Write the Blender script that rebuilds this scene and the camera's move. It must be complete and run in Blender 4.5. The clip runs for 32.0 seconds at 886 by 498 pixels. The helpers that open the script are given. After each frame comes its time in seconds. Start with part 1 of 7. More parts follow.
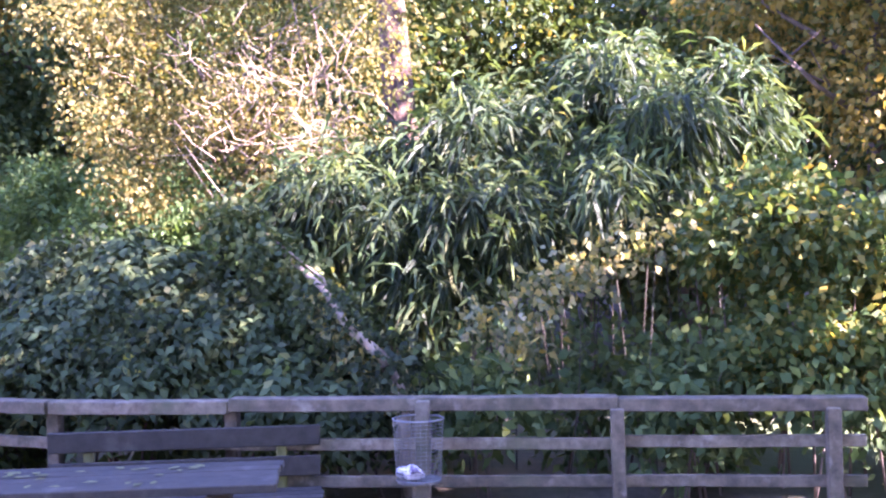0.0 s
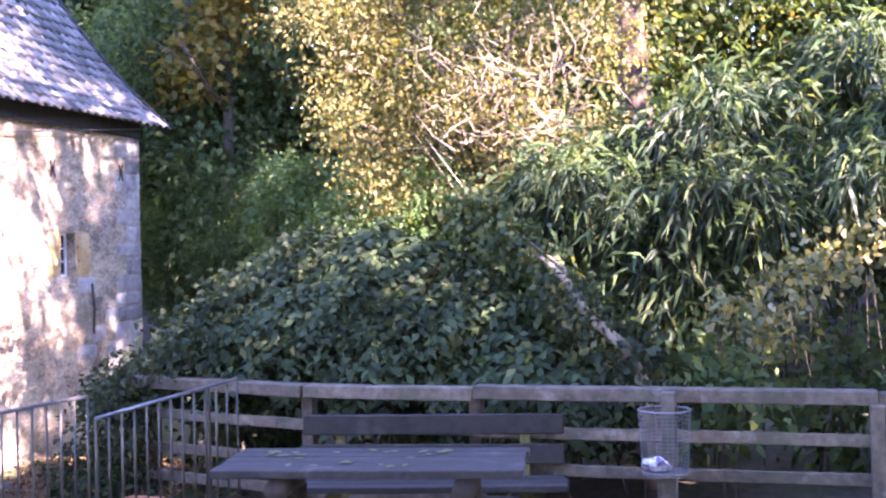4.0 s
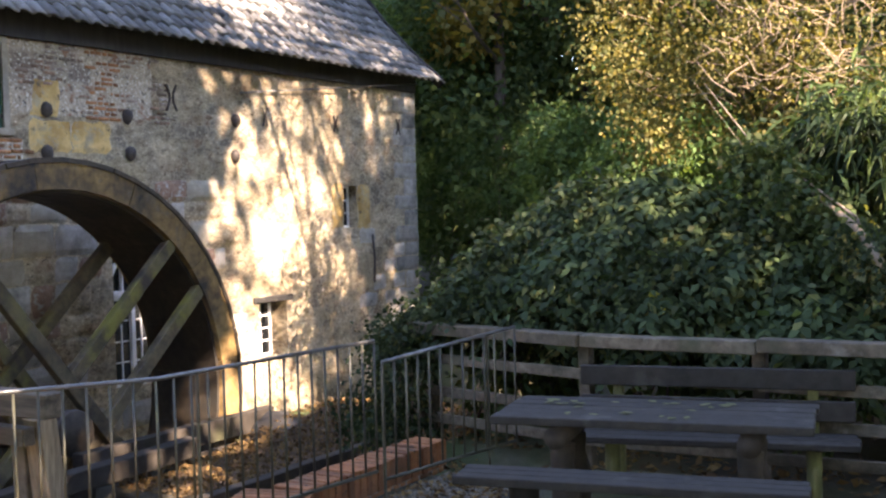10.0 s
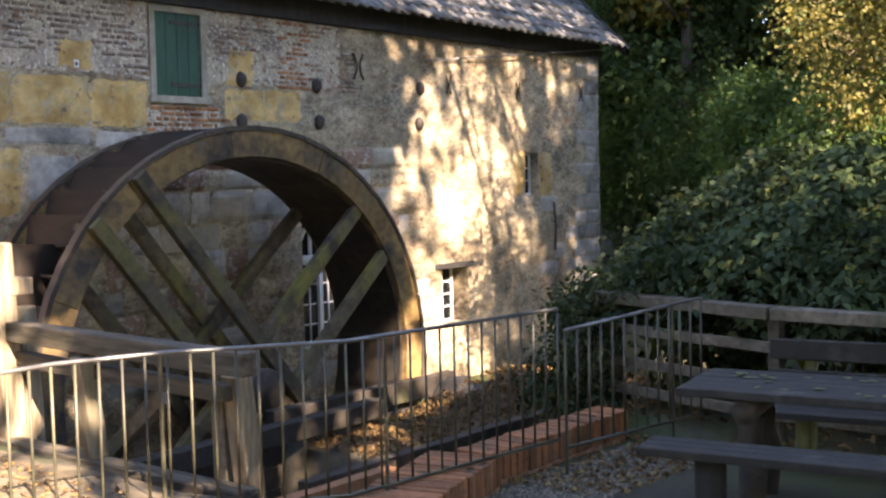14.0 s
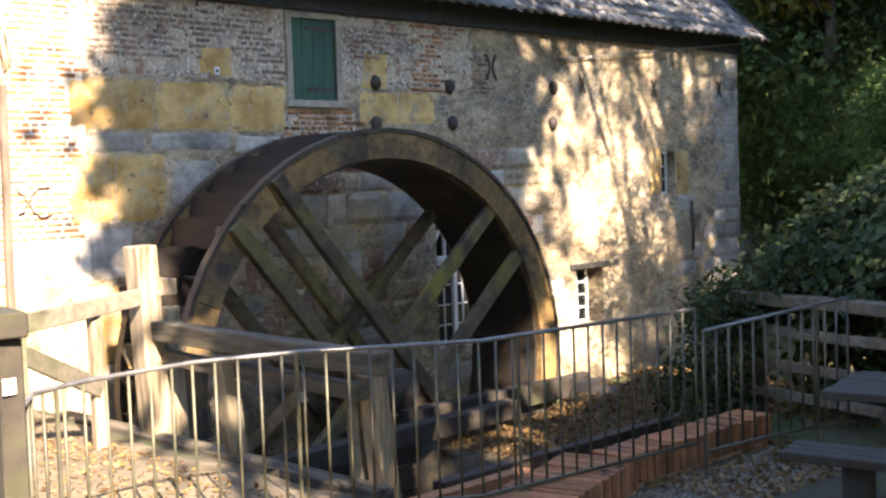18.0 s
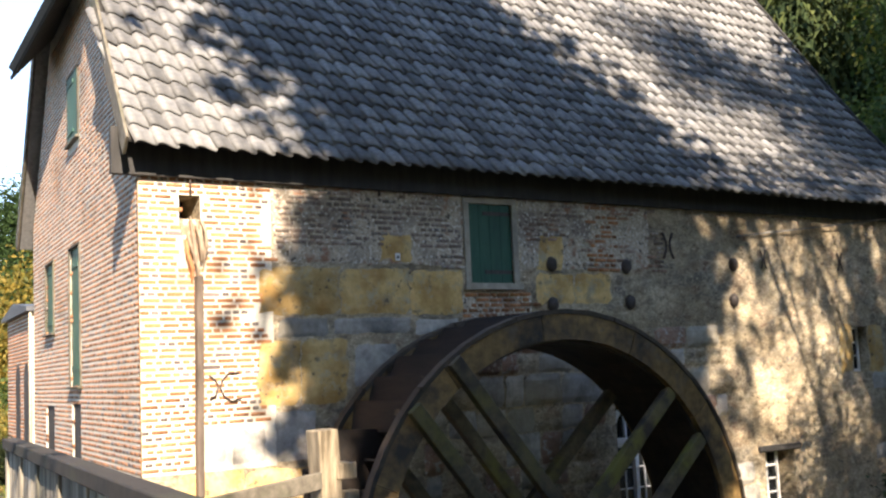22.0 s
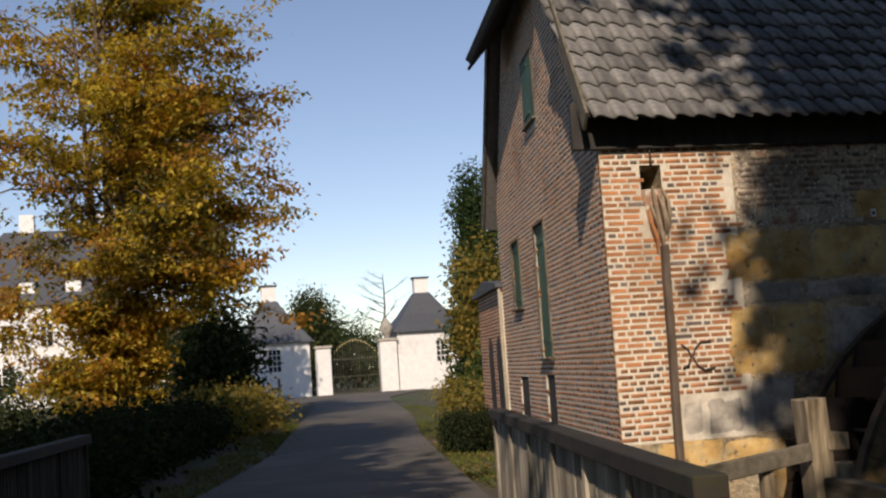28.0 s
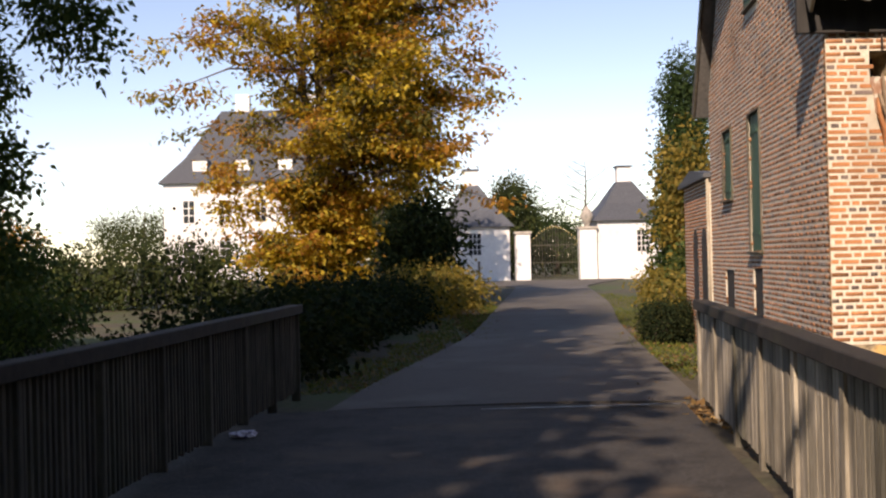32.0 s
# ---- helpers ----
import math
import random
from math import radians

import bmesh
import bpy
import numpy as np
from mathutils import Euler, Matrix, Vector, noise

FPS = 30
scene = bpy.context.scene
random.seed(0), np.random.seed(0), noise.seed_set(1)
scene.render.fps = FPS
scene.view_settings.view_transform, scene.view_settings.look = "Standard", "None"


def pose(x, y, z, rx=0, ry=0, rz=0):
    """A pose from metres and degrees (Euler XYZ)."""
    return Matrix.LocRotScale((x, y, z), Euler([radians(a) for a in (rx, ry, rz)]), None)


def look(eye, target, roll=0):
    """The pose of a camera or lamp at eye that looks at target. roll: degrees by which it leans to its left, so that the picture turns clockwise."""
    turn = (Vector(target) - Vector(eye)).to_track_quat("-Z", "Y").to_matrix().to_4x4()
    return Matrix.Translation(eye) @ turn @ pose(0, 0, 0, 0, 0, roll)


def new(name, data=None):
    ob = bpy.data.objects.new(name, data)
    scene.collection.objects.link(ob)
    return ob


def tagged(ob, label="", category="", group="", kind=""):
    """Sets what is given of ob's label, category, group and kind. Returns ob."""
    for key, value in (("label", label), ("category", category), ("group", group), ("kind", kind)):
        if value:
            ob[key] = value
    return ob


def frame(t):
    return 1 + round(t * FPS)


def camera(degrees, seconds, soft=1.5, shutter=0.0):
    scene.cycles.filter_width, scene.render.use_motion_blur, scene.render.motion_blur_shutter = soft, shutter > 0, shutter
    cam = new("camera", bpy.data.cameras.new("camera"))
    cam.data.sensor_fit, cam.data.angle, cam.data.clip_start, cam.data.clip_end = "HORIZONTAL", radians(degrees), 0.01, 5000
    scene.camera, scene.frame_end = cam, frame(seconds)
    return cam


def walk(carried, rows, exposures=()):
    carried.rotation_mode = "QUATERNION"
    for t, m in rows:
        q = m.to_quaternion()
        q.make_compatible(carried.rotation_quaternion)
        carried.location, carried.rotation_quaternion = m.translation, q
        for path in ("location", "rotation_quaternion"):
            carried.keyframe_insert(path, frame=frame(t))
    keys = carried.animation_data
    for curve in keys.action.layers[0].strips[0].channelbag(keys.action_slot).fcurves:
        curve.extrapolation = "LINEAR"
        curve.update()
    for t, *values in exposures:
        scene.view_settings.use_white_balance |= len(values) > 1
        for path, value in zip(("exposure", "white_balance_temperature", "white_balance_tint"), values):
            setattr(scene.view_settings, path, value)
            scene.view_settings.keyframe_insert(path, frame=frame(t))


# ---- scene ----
PATH = (
    (0, 0.034, -0.251, 1.650, 90.215, 1.069, -83.852),
    (0.5, 0.035, -0.240, 1.643, 90.302, 1.105, -82.923),
    (1, 0.032, -0.229, 1.648, 90.220, 1.152, -81.750),
    (1.5, 0.046, -0.208, 1.639, 89.995, 0.912, -79.797),
    (2, 0.060, -0.186, 1.613, 90.002, 0.602, -78.836),
    (2.5, 0.062, -0.171, 1.609, 90.137, 0.628, -77.162),
    (3, 0.063, -0.161, 1.610, 90.051, 0.789, -75.936),
    (3.5, 0.047, -0.152, 1.619, 90.125, 1.196, -74.324),
    (4, 0.021, -0.131, 1.624, 90.081, 1.271, -72.424),
    (4.5, 0.017, -0.110, 1.619, 89.786, 1.162, -71.281),
    (6.5, 0.023, -0.069, 1.612, 88.516, 1.772, -66.402),
    (7, 0.018, -0.062, 1.614, 88.673, 1.990, -65.044),
    (7.5, 0.014, -0.063, 1.614, 88.757, 1.760, -63.829),
    (8, 0.017, -0.055, 1.616, 88.607, 1.718, -61.994),
    (8.5, 0.020, -0.053, 1.620, 88.728, 1.530, -61.120),
    (9, 0.028, -0.048, 1.612, 88.172, 1.501, -61.116),
    (9.5, 0.033, -0.047, 1.607, 88.098, 1.466, -60.088),
    (10, 0.030, -0.044, 1.606, 87.976, 1.547, -58.971),
    (10.5, 0.028, -0.035, 1.606, 88.202, 1.373, -57.966),
    (11, 0.021, -0.031, 1.611, 88.145, 1.114, -56.720),
    (11.5, 0.017, -0.025, 1.607, 87.923, 0.977, -55.444),
    (12, 0.017, -0.019, 1.606, 87.889, 1.215, -53.828),
    (12.5, 0.016, -0.020, 1.605, 87.755, 1.375, -52.830),
    (13, 0.011, -0.012, 1.607, 87.611, 1.501, -51.518),
    (13.5, 0.009, -0.008, 1.608, 86.921, 1.285, -50.777),
    (15.5, 0.005, 0.000, 1.602, 86.549, 1.766, -47.567),
    (16, 0.000, 0.000, 1.600, 86.704, 1.798, -47.060),
    (16.5, 0.003, 0.006, 1.596, 86.763, 1.964, -46.105),
    (17, 0.008, 0.012, 1.596, 86.557, 1.938, -45.363),
    (17.5, 0.020, 0.011, 1.598, 86.521, 1.943, -44.899),
    (18, 0.052, 0.014, 1.591, 86.837, 2.030, -43.152),
    (18.5, 0.107, 0.004, 1.590, 86.691, 1.703, -41.132),
    (19, 0.094, -0.009, 1.598, 87.912, 2.561, -41.446),
    (19.5, 0.027, -0.019, 1.620, 90.397, 2.733, -41.239),
    (20, -0.026, -0.034, 1.624, 90.563, 2.742, -40.578),
    (20.5, -0.017, -0.038, 1.630, 91.520, 1.923, -40.054),
    (21, 0.018, -0.045, 1.634, 92.558, 1.494, -38.332),
    (21.5, 0.037, -0.059, 1.637, 94.496, 2.175, -35.946),
    (22, 0.047, -0.066, 1.648, 96.096, 2.548, -34.033),
    (22.5, 0.044, -0.071, 1.658, 97.363, 3.012, -33.444),
    (23, 0.035, -0.062, 1.664, 98.557, 3.494, -32.587),
    (23.5, 0.029, -0.044, 1.673, 99.351, 3.711, -30.881),
    (24, 0.011, -0.034, 1.691, 100.978, 3.354, -30.031),
    (24.5, -0.004, -0.004, 1.703, 101.657, 3.651, -28.370),
    (25, -0.012, 0.020, 1.708, 102.055, 4.072, -26.197),
    (25.5, -0.051, 0.039, 1.714, 102.083, 4.519, -23.481),
    (26, -0.061, 0.057, 1.709, 101.616, 4.498, -20.998),
    (26.5, -0.083, 0.068, 1.698, 100.266, 4.243, -18.266),
    (28.5, -0.165, 0.126, 1.674, 94.483, 3.867, -10.772),
    (29, -0.170, 0.131, 1.669, 93.539, 3.679, -10.387),
    (29.5, -0.176, 0.133, 1.669, 93.244, 3.032, -9.835),
    (30, -0.175, 0.156, 1.666, 92.677, 2.700, -8.678),
    (30.5, -0.180, 0.164, 1.659, 91.920, 2.433, -6.684),
    (31, -0.187, 0.179, 1.655, 91.286, 1.933, -4.489),
    (31.5, -0.190, 0.179, 1.656, 90.856, 1.591, -3.039),
    (32, -0.195, 0.178, 1.652, 90.484, 1.362, -1.783),
)
cam = camera(42.72, 32.0, soft=2.3)
EXPO = ((0.0, 4.36, 5950, 64), (2.0, 4.48, 5950, 63), (3.0, 4.5, 5950, 62), (4.0, 4.22, 6250, 57), (5.5, 3.5, 6800, 36), (8.5, 3.16, 7650, 27), (13.0, 2.95, 8050, 26), (17.0, 2.82, 7800, 22), (19.0, 2.84, 7400, 20),
        (20.0, 2.54, 7250, 18), (21.0, 2.0, 7200, 15), (23.0, 1.65, 7300, 18), (26.0, 0.2, 7000, 17), (29.0, -0.33, 7700, 20), (30.0, -0.42, 7700, 20), (31.0, -0.3, 7800, 21), (32.0, 0.32, 8000, 25))
walk(cam, [(t, pose(x, y, z, rx, ry, rz)) for t, x, y, z, rx, ry, rz in PATH], EXPO)

# ---- light: low autumn sun behind the road, clear sky ----
SUN_WAY = Vector((0.33, 0.96, -0.66)).normalized()
world = bpy.data.worlds.new("sky")
scene.world = world
world.use_nodes = True
wn = world.node_tree
sky = wn.nodes.new("ShaderNodeTexSky")
sky.sky_type, sky.sun_disc = "NISHITA", False
sky.sun_elevation = math.asin(-SUN_WAY.z)
sky.sun_rotation = math.atan2(-SUN_WAY.x, -SUN_WAY.y)
sky.air_density, sky.dust_density, sky.ozone_density = 0.9, 0.05, 2.4
sky.altitude = 600
wn.links.new(sky.outputs[0], wn.nodes["Background"].inputs[0])
wn.nodes["Background"].inputs[1].default_value = 0.15
sun = new("sun", bpy.data.lights.new("sun", "SUN"))
sun.data.energy, sun.data.angle, sun.data.color = 5.0, radians(0.45), (1.0, 0.925, 0.8)
sun.matrix_world = look((0, 0, 40), Vector((0, 0, 40)) + SUN_WAY)

# ---- small tools ----
rnd = random.Random(7)


def node_mat(name):
    m = bpy.data.materials.new(name)
    m.use_nodes = True
    nt = m.node_tree
    return m, nt, nt.nodes["Principled BSDF"]


def tex_coord(nt, scale=1.0, stretch=(1, 1, 1)):
    co = nt.nodes.new("ShaderNodeTexCoord")
    mp = nt.nodes.new("ShaderNodeMapping")
    mp.inputs["Scale"].default_value = tuple(scale * s for s in stretch)
    nt.links.new(co.outputs["Object"], mp.inputs["Vector"])
    return mp.outputs["Vector"]


def noise_node(nt, vec, scale, detail=6.0, rough=0.6):
    n = nt.nodes.new("ShaderNodeTexNoise")
    n.inputs["Scale"].default_value, n.inputs["Detail"].default_value, n.inputs["Roughness"].default_value = scale, detail, rough
    nt.links.new(vec, n.inputs["Vector"])
    return n.outputs["Fac"]


def ramp(nt, fac, stops, interp="LINEAR"):
    r = nt.nodes.new("ShaderNodeValToRGB")
    r.color_ramp.interpolation = interp
    el = r.color_ramp.elements
    while len(el) < len(stops):
        el.new(0.5)
    for e, (p, c) in zip(el, stops):
        e.position, e.color = p, (*c, 1)
    nt.links.new(fac, r.inputs["Fac"])
    return r.outputs["Color"]


def mixed(nt, fac, a, b, mode="MIX"):
    n = nt.nodes.new("ShaderNodeMix")
    n.data_type, n.blend_type = "RGBA", mode
    for sock, v in ((n.inputs[0], fac), (n.inputs[6], a), (n.inputs[7], b)):
        if isinstance(v, (int, float)):
            sock.default_value = v
        elif isinstance(v, tuple):
            sock.default_value = (*v, 1)
        else:
            nt.links.new(v, sock)
    return n.outputs[2]


def bump(nt, bsdf, height, strength=0.5, dist=0.01):
    b = nt.nodes.new("ShaderNodeBump")
    b.inputs["Strength"].default_value, b.inputs["Distance"].default_value = strength, dist
    nt.links.new(height, b.inputs["Height"])
    nt.links.new(b.outputs["Normal"], bsdf.inputs["Normal"])


def rand_obj(nt):
    return nt.nodes.new("ShaderNodeObjectInfo").outputs["Random"]


def rand_isle(nt):
    return nt.nodes.new("ShaderNodeNewGeometry").outputs["Random Per Island"]


def grainy(name, stops, scale=4.0, rough=0.85, stretch=(1, 1, 1), blotch=None, bump_s=0.4, bump_d=0.01, vary=0.0, isle=False, metal=0.0):
    """Surface with fine grain, larger stains (blotch: colour, scale, low, high) and a change from piece to piece."""
    m, nt, b = node_mat(name)
    v = tex_coord(nt, 1.0, stretch)
    fine = noise_node(nt, v, scale, 8, 0.65)
    col = ramp(nt, fine, stops)
    if blotch:
        for bc, bs, lo, hi in blotch:
            f = ramp(nt, noise_node(nt, v, bs, 5, 0.6), ((lo, (0, 0, 0)), (hi, (1, 1, 1))))
            col = mixed(nt, f, col, bc)
    if vary:
        r = rand_isle(nt) if isle else rand_obj(nt)
        k = ramp(nt, r, ((0, (1 - vary,) * 3), (1, (1 + vary * 0.5,) * 3)))
        col = mixed(nt, 1.0, col, k, "MULTIPLY")
    nt.links.new(col, b.inputs["Base Color"])
    b.inputs["Roughness"].default_value, b.inputs["Metallic"].default_value = rough, metal
    bump(nt, b, fine, bump_s, bump_d)
    return m


def pitted(name, stops, scale=4.0, rough=0.9, stretch=(1, 1, 1), blotch=(), bump_s=0.6, bump_d=0.01, vary=0.2):
    """Sandstone eaten by weather: dark pits, pale lime and stained patches."""
    m = grainy(name, stops, scale, rough, stretch, blotch, bump_s, bump_d, vary)
    nt = m.node_tree
    b = nt.nodes["Principled BSDF"]
    col = b.inputs["Base Color"].links[0].from_socket
    v = tex_coord(nt)
    vo = nt.nodes.new("ShaderNodeTexVoronoi")
    vo.inputs["Scale"].default_value = 13.0
    nt.links.new(v, vo.inputs["Vector"])
    wv = nt.nodes.new("ShaderNodeVectorMath")
    wv.operation = "MULTIPLY_ADD"
    nz = nt.nodes.new("ShaderNodeTexNoise")
    nz.inputs["Scale"].default_value, nz.inputs["Detail"].default_value = 6.0, 5.0
    nt.links.new(v, nz.inputs["Vector"])
    nt.links.new(nz.outputs["Color"], wv.inputs[0])
    wv.inputs[1].default_value = (0.22, 0.22, 0.22)
    nt.links.new(v, wv.inputs[2])
    nt.links.new(wv.outputs[0], vo.inputs["Vector"])
    pit = ramp(nt, vo.outputs["Distance"], ((0.10, (1, 1, 1)), (0.20, (0, 0, 0))))
    where = ramp(nt, noise_node(nt, v, 2.6, 5, 0.7), ((0.50, (0, 0, 0)), (0.62, (1, 1, 1))))
    col = mixed(nt, mixed(nt, 1.0, pit, where, "MULTIPLY"), col, (0.05, 0.032, 0.016))
    lime = ramp(nt, noise_node(nt, v, 5.0, 9, 0.78), ((0.53, (0, 0, 0)), (0.62, (0.8, 0.8, 0.8))))
    col = mixed(nt, lime, col, (0.45, 0.39, 0.26))
    nt.links.new(col, b.inputs["Base Color"])
    return m


def rubble_wall(name):
    """Old rubble, lime joints and worn plaster, finely broken up."""
    m, nt, b = node_mat(name)
    v = tex_coord(nt, 1.0, (1, 1, 1.5))
    warp = nt.nodes.new("ShaderNodeVectorMath")
    warp.operation = "MULTIPLY_ADD"
    nz = nt.nodes.new("ShaderNodeTexNoise")
    nz.inputs["Scale"].default_value, nz.inputs["Detail"].default_value, nz.inputs["Roughness"].default_value = 4.0, 7.0, 0.7
    nt.links.new(v, nz.inputs["Vector"])
    nt.links.new(nz.outputs["Color"], warp.inputs[0])
    warp.inputs[1].default_value = (0.34, 0.34, 0.34)
    nt.links.new(v, warp.inputs[2])
    cell = nt.nodes.new("ShaderNodeTexVoronoi")
    cell.inputs["Scale"].default_value = 4.6
    nt.links.new(warp.outputs[0], cell.inputs["Vector"])
    edge = nt.nodes.new("ShaderNodeTexVoronoi")
    edge.feature = "DISTANCE_TO_EDGE"
    edge.inputs["Scale"].default_value = 4.6
    nt.links.new(warp.outputs[0], edge.inputs["Vector"])
    sep = nt.nodes.new("ShaderNodeSeparateColor")
    nt.links.new(cell.outputs["Color"], sep.inputs[0])
    fine = noise_node(nt, v, 26, 8, 0.75)
    mid = noise_node(nt, v, 7, 8, 0.72)
    stone = ramp(nt, sep.outputs[0], ((0.0, (0.19, 0.175, 0.16)), (0.35, (0.27, 0.245, 0.21)), (0.65, (0.33, 0.285, 0.21)), (0.85, (0.25, 0.18, 0.14)), (1.0, (0.38, 0.35, 0.29))))
    stone = mixed(nt, 0.7, stone, ramp(nt, mid, ((0.32, (0.45, 0.44, 0.43)), (0.68, (1.3, 1.28, 1.22)))), "MULTIPLY")
    joint = ramp(nt, edge.outputs["Distance"], ((0.0, (0.6, 0.6, 0.6)), (0.14, (0, 0, 0))))
    col = mixed(nt, joint, stone, (0.46, 0.42, 0.35))
    plaster = ramp(nt, mid, ((0.3, (0.36, 0.30, 0.22)), (0.7, (0.60, 0.535, 0.42))))
    over = ramp(nt, noise_node(nt, v, 1.3, 9, 0.75), ((0.44, (0, 0, 0)), (0.56, (1, 1, 1))))
    col = mixed(nt, over, col, plaster)
    lime = ramp(nt, noise_node(nt, v, 14, 7, 0.75), ((0.56, (0, 0, 0)), (0.63, (0.75, 0.75, 0.75))))
    col = mixed(nt, lime, col, (0.62, 0.57, 0.47))
    grime = ramp(nt, noise_node(nt, v, 3.1, 9, 0.78), ((0.52, (0, 0, 0)), (0.62, (0.85, 0.85, 0.85))))
    col = mixed(nt, grime, col, (0.17, 0.145, 0.115))
    col = mixed(nt, 0.6, col, ramp(nt, fine, ((0.32, (0.42, 0.40, 0.37)), (0.68, (1.25, 1.25, 1.25)))), "MULTIPLY")
    big = ramp(nt, noise_node(nt, v, 0.55, 6, 0.65), ((0.36, (0.7, 0.66, 0.6)), (0.6, (1.1, 1.1, 1.1))))
    col = mixed(nt, 1.0, col, big, "MULTIPLY")
    spots = nt.nodes.new("ShaderNodeTexVoronoi")
    spots.inputs["Scale"].default_value = 9.0
    nt.links.new(warp.outputs[0], spots.inputs["Vector"])
    hollow = mixed(nt, 1.0, ramp(nt, spots.outputs["Distance"], ((0.12, (1, 1, 1)), (0.3, (0, 0, 0)))), ramp(nt, noise_node(nt, v, 2.3, 6, 0.7), ((0.42, (0, 0, 0)), (0.55, (1, 1, 1)))), "MULTIPLY")
    col = mixed(nt, hollow, col, (0.10, 0.075, 0.05))
    col = mixed(nt, 1.0, col, (1.24, 1.17, 1.04), "MULTIPLY")
    nt.links.new(col, b.inputs["Base Color"])
    b.inputs["Roughness"].default_value = 0.93
    h = mixed(nt, 0.35, mid, ramp(nt, edge.outputs["Distance"], ((0.0, (0, 0, 0)), (0.12, (1, 1, 1)))))
    bump(nt, b, mixed(nt, 0.4, h, fine), 1.0, 0.032)
    return m


def leafy(name, stops, gloss=0.45, through_light=0.35, patch=None):
    """Leaves: colour from leaf to leaf, light shining through."""
    m, nt, b = node_mat(name)
    col = ramp(nt, rand_isle(nt), stops)
    v = tex_coord(nt)
    if patch:
        col = mixed(nt, ramp(nt, noise_node(nt, v, patch[1], 3), ((patch[2], (0, 0, 0)), (patch[3], (1, 1, 1)))), col, patch[0])
    col = mixed(nt, 0.35, col, ramp(nt, noise_node(nt, v, 0.9, 3), ((0.3, (0.35, 0.35, 0.35)), (0.7, (1, 1, 1)))), "MULTIPLY")
    nt.links.new(col, b.inputs["Base Color"])
    b.inputs["Roughness"].default_value, b.inputs["Specular IOR Level"].default_value = gloss + 0.15, 0.25
    tr = nt.nodes.new("ShaderNodeBsdfTranslucent")
    bright = mixed(nt, 1.0, col, (1.6, 1.5, 0.7), "MULTIPLY")
    nt.links.new(bright, tr.inputs["Color"])
    mx = nt.nodes.new("ShaderNodeMixShader")
    mx.inputs[0].default_value = through_light
    nt.links.new(b.outputs[0], mx.inputs[1])
    nt.links.new(tr.outputs[0], mx.inputs[2])
    nt.links.new(mx.outputs[0], nt.nodes["Material Output"].inputs["Surface"])
    return m


M = {}
M["wood_grey"] = grainy("weathered_wood", ((0.3, (0.065, 0.055, 0.04)), (0.7, (0.19, 0.165, 0.125))), 9, 0.85, (1, 1, 1), ((((0.05, 0.06, 0.025)), 1.6, 0.5, 0.75),), 0.5, 0.006, 0.35)
M["wood_fence"] = grainy("fence_wood", ((0.34, (0.055, 0.043, 0.028)), (0.66, (0.18, 0.145, 0.10))), 9, 0.85, (1, 1, 1), (((0.06, 0.06, 0.03), 2.2, 0.5, 0.7), ((0.24, 0.21, 0.17), 5.0, 0.6, 0.75)), 0.5, 0.006, 0.25)
M["wood_dark"] = grainy("dark_stained_wood", ((0.3, (0.014, 0.012, 0.009)), (0.7, (0.042, 0.036, 0.028))), 12, 0.85, (1, 1, 1), (((0.085, 0.078, 0.064), 3.0, 0.58, 0.8),), 0.5, 0.005, 0.25)
M["wood_wheel"] = grainy("wheel_wood", ((0.3, (0.14, 0.085, 0.03)), (0.7, (0.36, 0.225, 0.082))), 10, 0.75, (1, 1, 1), (((0.035, 0.03, 0.025), 1.8, 0.45, 0.65), ((0.16, 0.135, 0.1), 3.5, 0.58, 0.75)), 0.9, 0.014, 0.3)
M["wood_arm"] = grainy("mossy_arm_wood", ((0.3, (0.06, 0.05, 0.03)), (0.7, (0.17, 0.13, 0.07))), 10, 0.8, (1, 1, 1), (((0.16, 0.145, 0.03), 1.1, 0.5, 0.66), ((0.04, 0.03, 0.022), 2.6, 0.47, 0.64)), 0.5, 0.008, 0.3)
# wet wood of wheel and trough, also the shade-dark table logs
M["wood_black"] = grainy("wet_and_shaded_wood", ((0.3, (0.018, 0.015, 0.011)), (0.7, (0.06, 0.044, 0.03))), 9, 0.85, (1, 1, 1), None, 0.5, 0.006, 0.3)
M["wood_along"] = grainy("grained_beam_wood", ((0.36, (0.022, 0.018, 0.012)), (0.64, (0.125, 0.105, 0.075))), 16, 0.85, (1, 0.1, 1), (((0.07, 0.065, 0.03), 1.4, 0.5, 0.72),), 0.9, 0.01, 0.3)
M["wood_beam"] = grainy("dark_weathered_rail", ((0.3, (0.014, 0.011, 0.008)), (0.7, (0.045, 0.036, 0.027))), 8, 0.85, (1, 1, 1), (((0.07, 0.06, 0.048), 3.0, 0.62, 0.8), ((0.05, 0.055, 0.02), 1.2, 0.55, 0.75)), 0.6, 0.006, 0.25)
M["wood_paddle"] = grainy("worn_paddle_wood", ((0.3, (0.03, 0.022, 0.015)), (0.7, (0.085, 0.064, 0.044))), 9, 0.7, (1, 1, 1), (((0.02, 0.018, 0.014), 2.0, 0.5, 0.7),), 0.6, 0.008, 0.35)
M["wood_mossy"] = grainy("mossy_post_wood", ((0.3, (0.07, 0.07, 0.025)), (0.7, (0.20, 0.20, 0.07))), 9, 0.85, (1, 1, 0.4), (((0.05, 0.045, 0.03), 2.0, 0.5, 0.7),), 0.5, 0.006, 0.2)
# dark tone carries the shade on the hedge-side parapet; thin stems share it
M["wood_shade_dark"] = grainy("shaded_dark_wood", ((0.3, (0.03, 0.026, 0.02)), (0.7, (0.09, 0.08, 0.06))), 9, 0.85, (1, 1, 0.3), (((0.03, 0.035, 0.018), 1.6, 0.5, 0.75),), 0.5, 0.006, 0.35)
